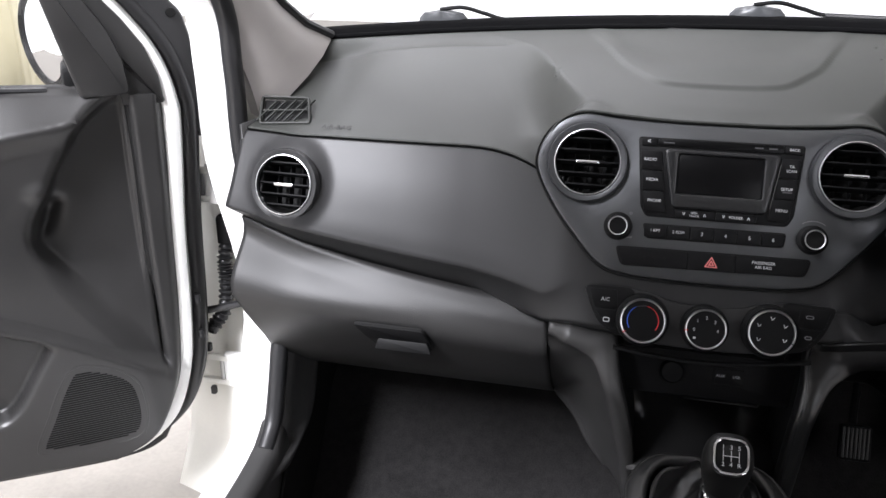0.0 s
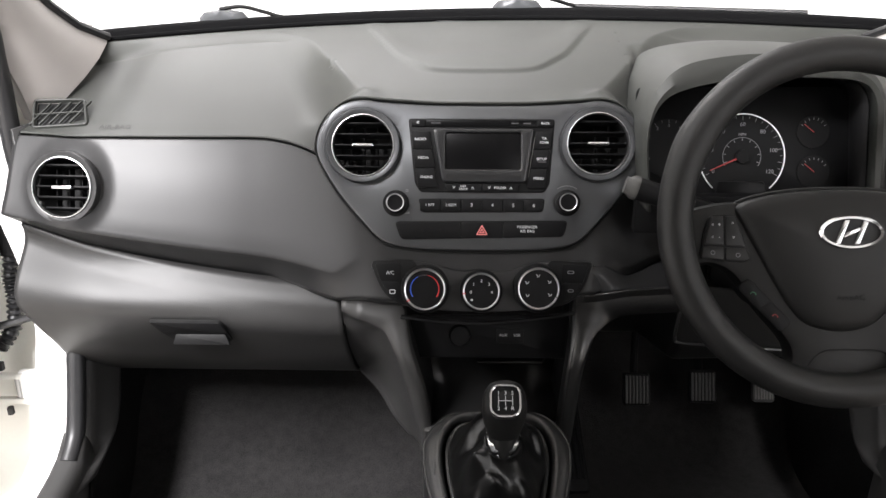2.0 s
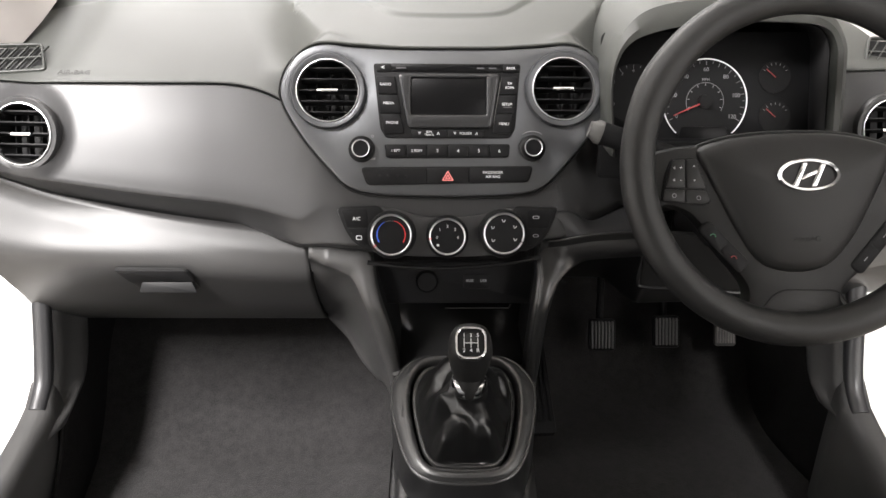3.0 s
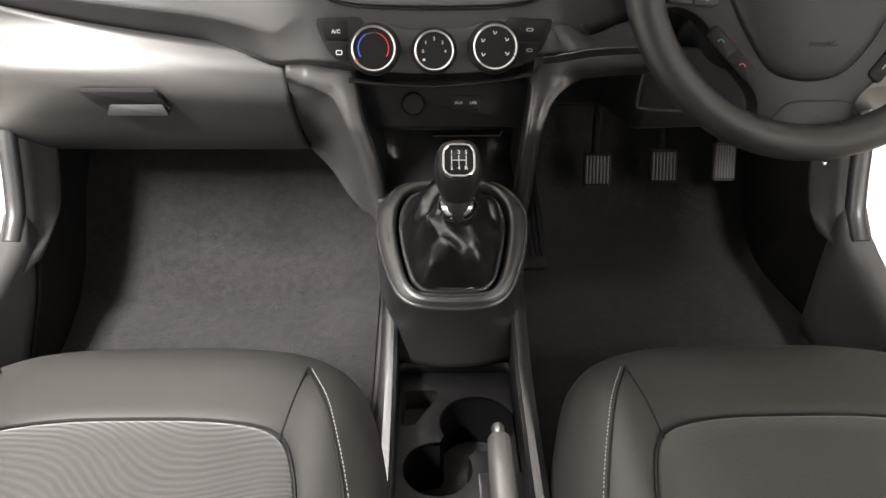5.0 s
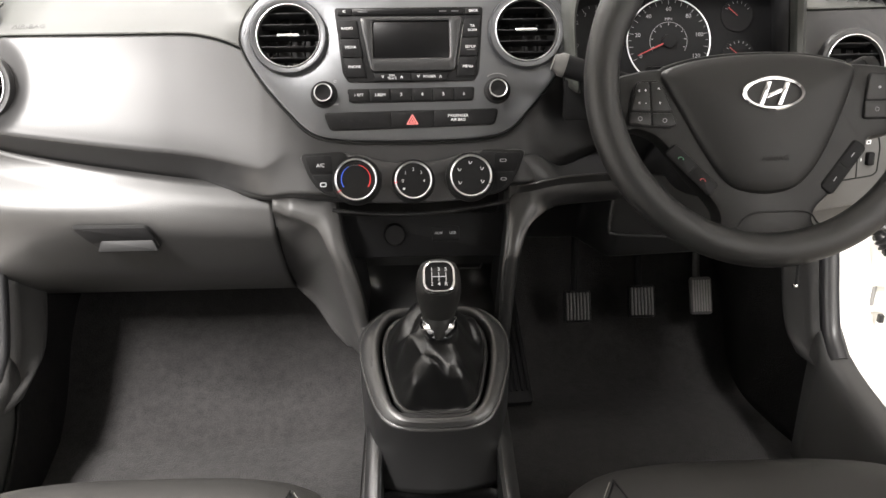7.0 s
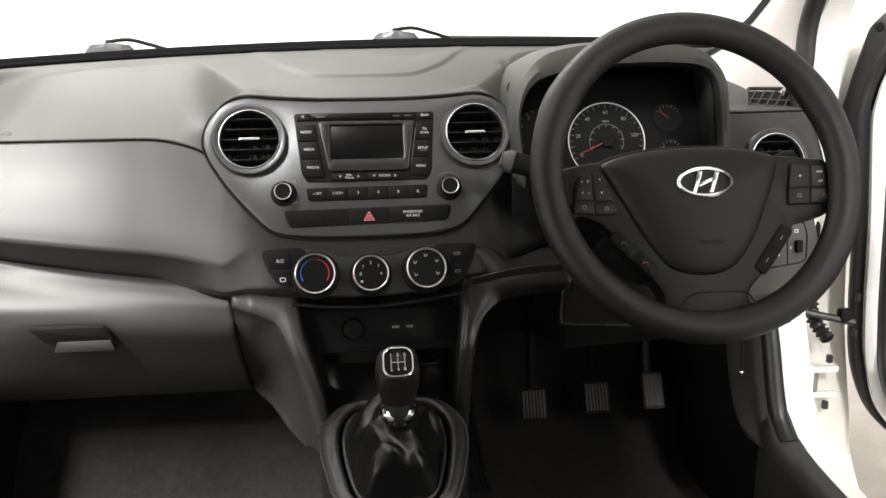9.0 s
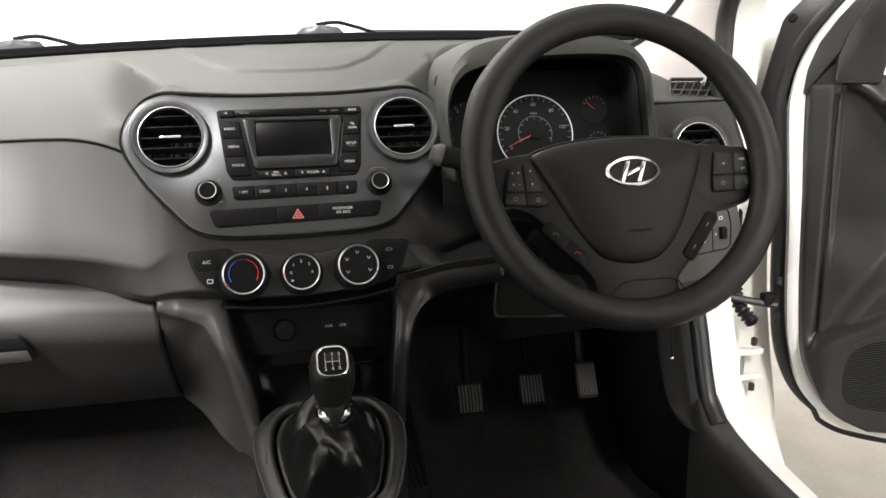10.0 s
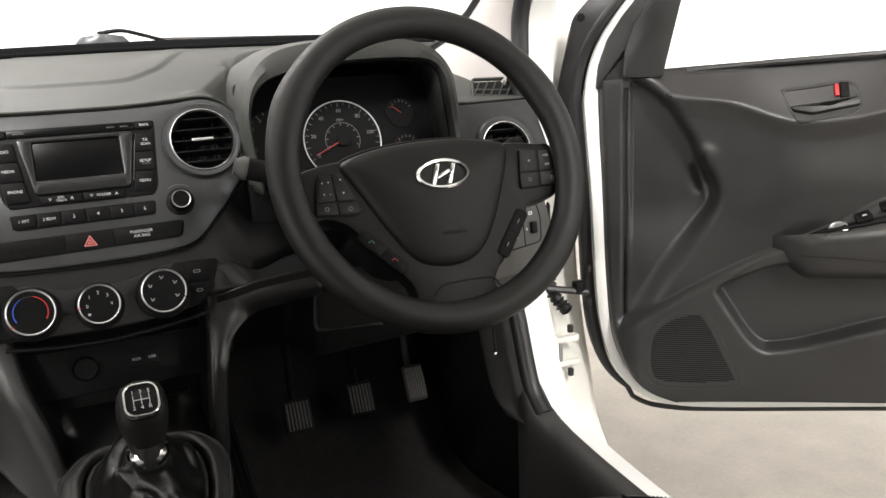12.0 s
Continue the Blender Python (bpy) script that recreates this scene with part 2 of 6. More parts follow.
def part(name, bm, material, parent=None, label="", world=False, sharp=40, thick=0.0):
    """One mesh object under a thing or a part. world: bm is in world coordinates. thick: a shell of that thickness."""
    if world and parent:
        bm.transform(ROOT[root_of(parent)].inverted())
    ob = new(name, finish(name, bm, material, sharp))
    ob.parent = parent
    if thick:
        s = ob.modifiers.new("shell", "SOLIDIFY")
        s.thickness, s.offset = abs(thick), (-1 if thick > 0 else 1)
    return tagged(ob, label) if label else ob


def lone(name, bm, material, label, category, kind="", group="", thick=0.0, sharp=40):
    ob = new(name, finish(name, bm, material, sharp))
    if thick:
        s = ob.modifiers.new("shell", "SOLIDIFY")
        s.thickness, s.offset = abs(thick), (-1 if thick > 0 else 1)
    return tagged(ob, label, category, group, kind)


def ease(a, b, x):
    t = min(1.0, max(0.0, (x - a) / (b - a)))
    return t * t * (3 - 2 * t)


def mixv(a, b, t):
    return a + (b - a) * t


def curve1(xs, ys, x):
    """A smooth value through the points xs, ys (Catmull-Rom)."""
    if x <= xs[0]:
        return ys[0]
    if x >= xs[-1]:
        return ys[-1]
    i = max(k for k in range(len(xs) - 1) if xs[k] <= x)
    h = xs[i + 1] - xs[i]
    t = (x - xs[i]) / h
    m0 = (ys[i + 1] - ys[max(0, i - 1)]) / (xs[i + 1] - xs[max(0, i - 1)]) * h
    j = min(len(xs) - 1, i + 2)
    m1 = (ys[j] - ys[i]) / (xs[j] - xs[i]) * h
    return (2 * t**3 - 3 * t**2 + 1) * ys[i] + (t**3 - 2 * t**2 + t) * m0 + (-2 * t**3 + 3 * t**2) * ys[i + 1] + (t**3 - t**2) * m1


def spline(pts, n=8, closed=False):
    """Points along a smooth curve through pts, n to each stretch."""
    P = [Vector(p) for p in pts]
    k = len(P)
    out = []
    for i in range(k if closed else k - 1):
        if closed:
            a, b, c, d = P[i - 1], P[i], P[(i + 1) % k], P[(i + 2) % k]
        else:
            a, b, c, d = P[max(0, i - 1)], P[i], P[i + 1], P[min(k - 1, i + 2)]
        for j in range(n):
            t = j / n
            out.append(0.5 * (2 * b + (c - a) * t + (2 * a - 5 * b + 4 * c - d) * t**2 + (3 * b - a - 3 * c + d) * t**3))
    if not closed:
        out.append(P[-1])
    return out


def grid(f, nu, nv, closed_u=False, keep=None):
    """A sheet of quads over f(u, v), u and v from 0 to 1. keep: a test on a face's middle."""
    bm = bmesh.new()
    cols = nu if closed_u else nu + 1
    V = [[bm.verts.new(f(i / nu, j / nv)) for j in range(nv + 1)] for i in range(cols)]
    for i in range(nu):
        for j in range(nv):
            q = [V[i][j], V[(i + 1) % cols][j], V[(i + 1) % cols][j + 1], V[i][j + 1]]
            if keep is None or keep(sum((v.co for v in q), Vector()) / 4):
                bm.faces.new(q)
    loose = [v for v in bm.verts if not v.link_faces]
    bmesh.ops.delete(bm, geom=loose, context="VERTS")
    return bm


def loft(loops, closed=True, cap0=False, cap1=False, bm=None):
    """Faces between loops of equally many points."""
    bm = bm or bmesh.new()
    L = [[bm.verts.new(p) for p in lp] for lp in loops]
    n = len(L[0])
    for a, b in zip(L, L[1:]):
        for i in range(n if closed else n - 1):
            bm.faces.new((a[i], a[(i + 1) % n], b[(i + 1) % n], b[i]))
    if cap0:
        bm.faces.new(L[0])
    if cap1:
        bm.faces.new(L[-1])
    return bm


def lathe(profile, n=40, m=None, bm=None):
    """A turned body from (radius, height) pairs about z."""
    loops = [[Vector((max(r, 1e-5) * math.cos(2 * math.pi * i / n), max(r, 1e-5) * math.sin(2 * math.pi * i / n), h)) for i in range(n)] for r, h in profile]
    if m:
        loops = [[m @ p for p in lp] for lp in loops]
    return loft(loops, bm=bm)


def sweep(path, radius, n=10, closed=False, flat=1.0, up=(0, 0, 1), bm=None, taper=None):
    """A tube along a path. flat: its height against its width; taper: a factor on the radius along the way."""
    P = [Vector(p) for p in path]
    k = len(P)
    loops = []
    for i, p in enumerate(P):
        t = (P[(i + 1) % k] - P[i - 1]) if closed else (P[min(k - 1, i + 1)] - P[max(0, i - 1)])
        t.normalize()
        s = t.cross(Vector(up))
        if s.length < 1e-4:
            s = t.cross(Vector((1, 0.01, 0)))
        s.normalize()
        w = s.cross(t)
        r = radius * (taper(i / (k - 1)) if taper else 1)
        loops.append([p + s * r * math.cos(2 * math.pi * j / n) + w * r * flat * math.sin(2 * math.pi * j / n) for j in range(n)])
    if closed:
        loops.append(loops[0])
        b = loft(loops, bm=bm)
        bmesh.ops.remove_doubles(b, verts=b.verts, dist=1e-6)
        return b
    return loft(loops, cap0=True, cap1=True, bm=bm)


def inset(poly, d):
    """A closed outline moved inwards by d (outwards if minus)."""
    n = len(poly)
    area = sum(poly[i].x * poly[(i + 1) % n].y - poly[(i + 1) % n].x * poly[i].y for i in range(n))
    sgn = 1 if area > 0 else -1
    out = []
    for i in range(n):
        a, b, c = poly[i - 1], poly[i], poly[(i + 1) % n]
        e, g = (b - a).normalized(), (c - b).normalized()
        n1, n2 = Vector((-e.y, e.x)) * sgn, Vector((-g.y, g.x)) * sgn
        h = n1 + n2
        h = h / max(0.5, h.length_squared / 2) if h.length > 1e-6 else n1
        out.append(b + h * d)
    return out


def plate(outline, depth, bev=0.002, holes=(), m=None, back=True, z0=0.0, bm=None):
    """A flat piece with a rounded rim: its top face lies at z0 + depth, its outline and holes are 2D."""
    bm = bm or bmesh.new()
    m = m or Matrix()
    caps = []

    def rim(poly, sign):
        P = [Vector((p[0], p[1])) for p in poly]
        rows = [(0, z0), (0, z0 + depth - bev), (bev * 0.3, z0 + depth - bev * 0.3), (bev, z0 + depth)]
        loops = []
        for ins, z in rows:
            loops.append([bm.verts.new(m @ Vector((p.x, p.y, z))) for p in inset(P, ins * sign)])
        k = len(P)
        for a, b in zip(loops, loops[1:]):
            for i in range(k):
                bm.faces.new((a[i], a[(i + 1) % k], b[(i + 1) % k], b[i]))
        return loops[0], loops[-1]

    bottoms, tops = [], []
    for poly, sign in [(outline, 1)] + [(h, -1) for h in holes]:
        lo, hi = rim(poly, sign)
        bottoms.append(lo), tops.append(hi)
    for loops in ([tops, bottoms] if back else [tops]):
        if len(loops) == 1:
            bm.faces.new(loops[0])
        else:
            edges = []
            for lp in loops:
                for i in range(len(lp)):
                    edges.append(bm.edges.get((lp[i], lp[(i + 1) % len(lp)])))
            bmesh.ops.triangle_fill(bm, edges=edges, use_beauty=True)
    return bm


def rrect(w, h, r, cx=0.0, cy=0.0, n=4):
    """A rectangle with rounded corners, centred."""
    out = []
    for sx, sy, a in ((1, 1, 0), (-1, 1, 90), (-1, -1, 180), (1, -1, 270)):
        for k in range(n + 1):
            t = radians(a + 90 * k / n)
            out.append(Vector((cx + sx * (w / 2 - r) + r * math.cos(t), cy + sy * (h / 2 - r) + r * math.sin(t))))
    return out


def rquad(pts, r=0.003, n=3):
    """A polygon with its corners rounded."""
    P = [Vector(p) for p in pts]
    out = []
    for i, b in enumerate(P):
        a, c = P[i - 1], P[(i + 1) % len(P)]
        e, g = (a - b), (c - b)
        d = min(r, e.length * 0.45, g.length * 0.45)
        s, t = b + e.normalized() * d, b + g.normalized() * d
        for k in range(n + 1):
            u = k / n
            out.append(s * (1 - u) ** 2 + b * 2 * u * (1 - u) + t * u**2)
    return out


def circle(r, n=32, cx=0.0, cy=0.0):
    return [Vector((cx + r * math.cos(2 * math.pi * i / n), cy + r * math.sin(2 * math.pi * i / n))) for i in range(n)]


def block(sx, sy, sz, m=None, bev=0.002, bm=None):
    """A box with softened edges, standing on z = 0."""
    return plate(rrect(sx, sy, min(bev * 1.5, sx / 3, sy / 3), n=2), sz, min(bev, sz / 3), m=m, bm=bm)


def words(parent, text, size, m, material=None, name="lettering", bold=0.0):
    """Raised print in the built-in font, centred, in the parent's coordinates."""
    c = bpy.data.curves.new("text", "FONT")
    c.body, c.size, c.align_x, c.align_y, c.extrude, c.offset, c.resolution_u = text, size, "CENTER", "CENTER", 0.0001, bold, 3
    tmp = bpy.data.objects.new("text", c)
    me = bpy.data.meshes.new_from_object(tmp)
    bpy.data.objects.remove(tmp)
    bpy.data.curves.remove(c)
    me.transform(m)
    me.materials.clear()
    me.materials.append(material or M_WHITE)
    ob = new(name, me)
    ob.parent = parent
    return ob


def basis(o, x, y):
    """The pose with its origin at o and its x and y axes along x and y."""
    x, y = Vector(x).normalized(), Vector(y)
    z = x.cross(y).normalized()
    y = z.cross(x)
    m = Matrix((x, y, z)).transposed().to_4x4()
    m.translation = o
    return m


# the slanted face of the centre stack: x across, y up the slope, z towards the seats
STACK = basis((0, 0.87, 0.7612), (1, 0, 0), (0, 0.379, 0.925))


# ---------------------------------------------------------------- studio
def studio():
    bm = plate([Vector(p) for p in ((-7, -8), (7, -8), (7, 9), (-7, 9))], 0.1, 0.002, z0=-0.1)
    lone("ground", bm, M_GROUND, "speckled grey-beige concrete studio floor", "floor", "structure")
    # emission is put into three of the walls; the south one only reflects
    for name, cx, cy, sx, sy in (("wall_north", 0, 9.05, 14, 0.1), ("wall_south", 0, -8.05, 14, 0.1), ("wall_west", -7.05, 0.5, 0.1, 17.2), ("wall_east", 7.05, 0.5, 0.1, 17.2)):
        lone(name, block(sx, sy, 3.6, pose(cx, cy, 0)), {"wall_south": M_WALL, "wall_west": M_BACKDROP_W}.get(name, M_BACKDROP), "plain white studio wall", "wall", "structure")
    lone("ceiling", block(14.2, 17.2, 0.1, pose(0, 0.5, 3.6)), M_WALL, "plain white studio ceiling", "ceiling", "structure")
    # cream curtain that hangs beyond the passenger door
    def cloth(u, v):
        x = -4.6 + 1.35 * u
        return Vector((x, 4.3 + 0.05 * math.sin(x * 21) + 0.02 * math.sin(x * 47), 3.6 * v))
    lone("curtain", grid(cloth, 90, 6), M_CURTAIN, "pale cream curtain hanging in soft folds", "curtain", thick=0.01)


studio()


# ---------------------------------------------------------------- car body
def base_y(x):
    return 1.238 - 0.19 * x * x


def base_z(x):
    return 0.980 + 0.018 * x - 0.05 * x * x


# the door opening, as y and z down the front edge and back along the sill
OPENING = [(0.45, 1.42), (0.75, 1.19), (0.955, 1.03), (0.985, 0.93), (0.985, 0.80), (0.968, 0.66), (0.948, 0.58), (0.931, 0.53), (0.912, 0.475), (0.892, 0.434), (0.862, 0.409), (0.79, 0.391), (0.62, 0.377), (0.40, 0.368), (-0.4, 0.36)]


def opening(s):
    """The opening on one side: the driver's sill is a little higher and further back."""
    return [(y + (0.004 - 0.015 * s) * ease(0.75, 0.55, z), z + 0.008 * s * ease(0.75, 0.55, z)) for y, z in OPENING]


def opening_x(z):
    """How far from the middle the door opening lies at a height."""
    return 0.590 + 0.050 * ease(0.58, 0.84, z) - 0.24 * max(0.0, z - 1.0) ** 1.1


def opening_y(s, z):
    """Where the front edge of the opening lies at a height."""
    low = sorted((q, y) for y, q in opening(s)[3:12])
    return curve1([p[0] for p in low], [p[1] for p in low], z)


def sill_z(s, y):
    low = sorted((y0, q) for y0, q in opening(s)[9:])
    return curve1([p[0] for p in low], [p[1] for p in low], y)


def car_body():
    car = thing("car_body", pose(0, 0.4, 0.0), "white painted body shell of a small hatchback with both doors open", "car", kind="structure")
    for s in (-1, 1):
        way = [Vector((s * (opening_x(z) + 0.004), y, z)) for y, z in opening(s)]
        way = spline(way, 8)
        # flange of white metal round the opening
        loops = []
        for i, p in enumerate(way):
            t = (way[min(i + 1, len(way) - 1)] - way[max(i - 1, 0)]).normalized()
            out = Vector((s, 0, 0))
            inn = out.cross(t) * s
            inn.normalize()
            loops.append([p + out * a + inn * b for a, b in ((-0.004, 0.0), (-0.002, 0.012), (0.014, 0.020), (0.052, 0.028), (0.055, 0.014), (0.02, 0.002))])
        part("door_opening_flange", loft(loops, cap0=True, cap1=True), M_PAINT, car, "white painted flange round the door opening", world=True)
        # hinge pillar outside the flange
        def pillar(u, v):
            z = 0.22 + 0.76 * v
            yb = curve1((0.22, 0.30, 0.36, 0.45, 0.60, 0.75, 0.98), (0.93, 0.985, 1.0, 1.025, 1.05, 1.055, 1.05), z)
            return Vector((s * (0.625 + 0.175 * u), yb + 0.06 * u + 0.006 * math.sin(v * 19) * u * (1 - u) * 4, z))
        part("hinge_pillar", grid(pillar, 14, 30), M_PRIMER, car, "off-white painted hinge pillar", world=True, thick=0.01)
        # black trim between the wing and the foot of the windscreen pillar
        tri = rquad([(s * 0.676, 0.985), (s * 0.690, 0.965), (s * 0.706, 0.895), (s * 0.697, 0.862), (s * 0.693, 0.780), (s * 0.670, 0.780), (s * 0.670, 0.985)], 0.004)
        part("pillar_corner_trim", plate(tri[::s], 0.020, 0.003, m=basis((0, 1.075, 0), (1, 0, 0), (0, 0, 1))), M_RUBBER, car, "matt black trim at the pillar foot", world=True)
        # front wing seen past the open door
        wing = [Vector((s * x, y, z)) for x, y, z in ((0.80, 1.11, 0.30), (0.81, 1.12, 0.62), (0.80, 1.13, 0.90), (0.765, 1.14, 0.94))]
        wing2 = [p + Vector((s * 0.01, 0.5, 0.0)) for p in wing]
        part("front_wing", loft([wing, wing2], closed=False), M_PAINT, car, "white front wing", world=True, thick=0.004)
        # sill outside
        sill = [[Vector((s * x, y, z)) for x, z in ((0.625, 0.352), (0.655, 0.345), (0.69, 0.30), (0.67, 0.24), (0.60, 0.235))] for y in (-0.8, 0.2, 0.7, 0.93, 1.06)]
        part("outer_sill", loft(sill, closed=False), M_PAINT, car, "white outer sill", world=True, thick=0.004)
    # roof and its lining, closed behind by unseen parts added to limit light
    def roof(u, v):
        x, y = -0.60 + 1.2 * u, 0.42 - 2.4 * v
        return Vector((x, y, 1.455 - 0.16 * (abs(x) / 0.6) ** 4 * 0.5 - 0.03 * v))
    part("headliner", grid(roof, 16, 10), M_LINER, car, "pale grey roof lining", world=True, thick=-0.02)
    part("rear_bulkhead", block(1.34, 0.03, 0.75, pose(0, -1.95, 0.25)), M_SEAT, car, "unseen dark bulkhead closing the rear", world=True)
    for s in (-1, 1):
        part("rear_side_panel", block(0.03, 1.56, 0.60, pose(s * 0.66, -1.18, 0.30)), M_SEAT, car, "unseen dark trim closing the rear side", world=True)
        for y in (-0.44, -1.16, -1.92):
            part("window_post", block(0.04, 0.09, 0.56, pose(s * 0.635, y, 0.89), 0.008), M_LINER, car, "unseen pale post between the rear side panes", world=True)
        # panes out of view, tinted to weaken the light from behind
        for y in (-0.80, -1.54):
            pane = part("rear_dimming_pane", block(0.005, 0.66, 0.50, pose(s * 0.655, y, 0.91), 0.001), M_DIM_GLASS, car, "unseen rear side pane, tinted to cut the light", world=True)
            pane.visible_shadow = False
    # bonnet, low behind the windscreen
    def bonnet(u, v):
        x = -0.74 + 1.48 * u
        y = base_y(x) + 0.06 + 0.85 * v
        return Vector((x, y, 0.945 - 0.05 * x * x - 0.16 * v * v))
    part("bonnet", grid(bonnet, 14, 10), M_PAINT, car, "white bonnet", world=True, thick=0.006)
    # windscreen: black band at its foot, seal and pane
    foot = [Vector((x, base_y(x) + 0.004, base_z(x) + 0.001)) for x in [(-0.60 + 1.2 * i / 40) for i in range(41)]]
    part("windscreen_seal", sweep(foot, 0.0050, 8, flat=0.8), M_FRIT, car, "black rubber windscreen seal", world=True)
    def band(u, v):
        x = -0.62 + 1.24 * u
        return Vector((x, base_y(x) - 0.001 + 0.036 * v, base_z(x) - 0.004 + 0.016 * ease(0.0, 0.5, v) + 0.002 * v))
    part("cowl_panel", grid(band, 40, 8), M_FRIT, car, "matt black cowl panel", world=True, thick=0.004)
    def glass(u, v):
        x = (-0.585 + 1.17 * u) * (1 - 0.12 * v)
        return Vector((x, mixv(base_y(x) + 0.006, 0.44 - 0.08 * x * x, v), mixv(base_z(x) + 0.004, 1.43, v) + 0.04 * math.sin(math.pi * v)))
    w = part("windscreen", grid(glass, 20, 12), M_GLASS, car, "clear windscreen", world=True)
    w.visible_shadow = False
    # windscreen pillars with their pale trim
    for s in (-1, 1):
        loops = []
        for v in [i / 14 for i in range(15)]:
            inner = Vector((s * curve1((0, 0.1, 0.28, 1), (0.565, 0.590, 0.602, 0.50), v), mixv(1.180, 0.45, v), curve1((0, 0.1, 0.28, 1), (0.955, 0.990, 1.085, 1.43), v)))
            outer = Vector((s * curve1((0, 0.1, 0.28, 1), (0.606, 0.618, 0.636, 0.53), v), curve1((0, 0.1, 0.28, 1), (1.005, 0.99, 0.94, 0.44), v), curve1((0, 0.1, 0.28, 1), (0.865, 0.935, 1.04, 1.40), v)))
            mid = (inner + outer) / 2 + Vector((-s * 0.022, -0.012, 0.004))
            loops.append([inner, inner + Vector((-s * 0.004, -0.012, -0.004)), mid * 0.5 + inner * 0.5 + Vector((-s * 0.006, -0.004, 0)), mid, mid * 0.5 + outer * 0.5 + Vector((-s * 0.006, -0.004, 0)), outer, outer + Vector((s * 0.03, 0.03, 0)), inner + Vector((s * 0.04, 0.02, 0.0))])
        part("pillar_trim", loft(loops, cap0=True, cap1=True), M_PILLAR, car, "pale grey moulded pillar trim", world=True)
        # black edge of the glass beside the pillar
        edge = [Vector((l[0].x - s * 0.003, l[0].y - 0.002, l[0].z + 0.004)) for l in loops]
        part("windscreen_edge", sweep(edge, 0.006, 8), M_RUBBER, car, "black windscreen edging", world=True)
        # rubber seal round the door opening, inside the flange
        way = spline([Vector((s * (opening_x(z) - 0.012), y - 0.008, z + 0.008)) for y, z in opening(s) if z > 0.5 or y > 0.82], 8)
        part("door_seal", sweep(way, 0.0135, 10, up=(1, 0, 0)), M_RUBBER, car, "black rubber door seal", world=True)
    # bulkhead behind the dashboard and under the screen
    part("bulkhead", block(1.28, 0.03, 0.68, pose(0, 1.43, 0.22)), M_BLACK, car, "black bulkhead", world=True)
    return car


car_body()


# ---------------------------------------------------------------- carpet and footwell trims
def floor_z(x, y):
    near = mixv(0.985, 1.10, ease(0.0, 0.15, x))
    rise_y = max(0.0, y - near)
    z = 0.235 + 0.31 * ease(near, near + 0.40, y) ** 1.15 + 0.012 * ease(0.0, 0.03, rise_y) * ease(0.05, -0.10, x)
    z += 0.012 * math.sin(x * 7 + 1) * ease(0.5, 0.9, y)
    z += 0.03 * ease(0.10, 0.03, abs(x - 0.02)) * (1 - ease(1.0, 1.3, y))
    z += 0.03 * ease(0.57, 0.63, abs(x))
    return z + 0.003 * noise.noise(Vector((x * 9, y * 9, 0)))


def footwell():
    bm = grid(lambda u, v: Vector((-0.63 + 1.26 * u, -1.9 + 3.32 * v, floor_z(-0.63 + 1.26 * u, -1.9 + 3.32 * v))), 100, 160)
    lone("carpet", bm, M_CARPET, "charcoal felt carpet over the car floor", "carpet", "structure", thick=0.02)
    for s in (-1, 1):
        t = thing("kick_panel", pose(s * 0.62, 0.95, 0.25), "dark grey plastic footwell side trim beside the door seal", "car trim", "side trims")
        edge_y, edge_x = ((0.60, 0.865, 1.0, 1.18, 1.36), (0.540, 0.549, 0.566, 0.592, 0.612)) if s < 0 else ((0.70, 0.894, 0.974, 1.06, 1.16, 1.36), (0.590, 0.588, 0.570, 0.557, 0.565, 0.598))
        low = 0.396 + 0.014 * s

        def kick(u, v):
            """Smooth plastic strip that turns inwards from the seal."""
            z = mixv(low, 0.80, v)
            y = opening_y(s, z) - 0.012 + 0.085 * u * mixv(1.0, 0.55, ease(0.55, 0.80, z))
            x = opening_x(z) - 0.014 - 0.016 * ease(0.0, 0.30, u) - 0.014 * ease(0.2, 1.0, u)
            return Vector((s * x, y, z))
        part("trim_panel", grid(kick, 18, 40), M_KICK, t, world=True, thick=0.005)

        def lining(u, v):
            """Carpeted side of the footwell, swelling in over the wheel arch towards the floor."""
            z = mixv(0.235, 0.80, v)
            zt = max(z, low)
            y0 = opening_y(s, zt) + 0.060 * mixv(1.0, 0.55, ease(0.55, 0.80, z))
            y = mixv(y0 - 0.13 * ease(low, 0.24, z), 1.37, u)
            top = opening_x(zt) - 0.040 + 0.004 * u
            foot = curve1(edge_y, edge_x, y) - 0.002
            k = ease(0.30, 0.53, z)
            return Vector((s * (mixv(foot, top, k) - 0.010 * math.sin(math.pi * k) * (s > 0) * ease(0.05, 0.3, u)), y, z))
        part("carpet_lining", grid(lining, 40, 40), M_LINING, t, "dark felt lining ahead of the trim", world=True, thick=0.004)

        def sillt(u, v):
            """Sill plate: it laps the seal and runs down to the carpet."""
            y = -0.6 + (1.492 - 0.012 * s) * v
            zt = sill_z(s, y) + 0.014
            e = opening_x(zt) + 0.004
            foot = curve1(edge_y, edge_x, y) + 0.004
            pts = ((e + 0.004, zt - 0.012), (e + 0.001, zt + 0.002), (e - 0.010, zt + 0.006), (e - 0.032, zt - 0.002), (min(e - 0.040, foot + 0.004), zt - 0.045), (min(e - 0.042, foot), 0.25))
            k = u * (len(pts) - 1)
            return Vector((s * curve1(range(6), [p[0] for p in pts], k), y, curve1(range(6), [p[1] for p in pts], k)))
        part("sill_plate", grid(sillt, 20, 50), M_KICK, t, "dark plastic sill plate", world=True, thick=0.005)
        part("fixing_clip", lathe([(0.0, 0.003), (0.005, 0.003), (0.007, 0.0), (0.007, -0.003)], 16, pose(s * 0.556, 1.03, 0.52, 0, -90 * s, 0)), M_BLACK, t, world=True)


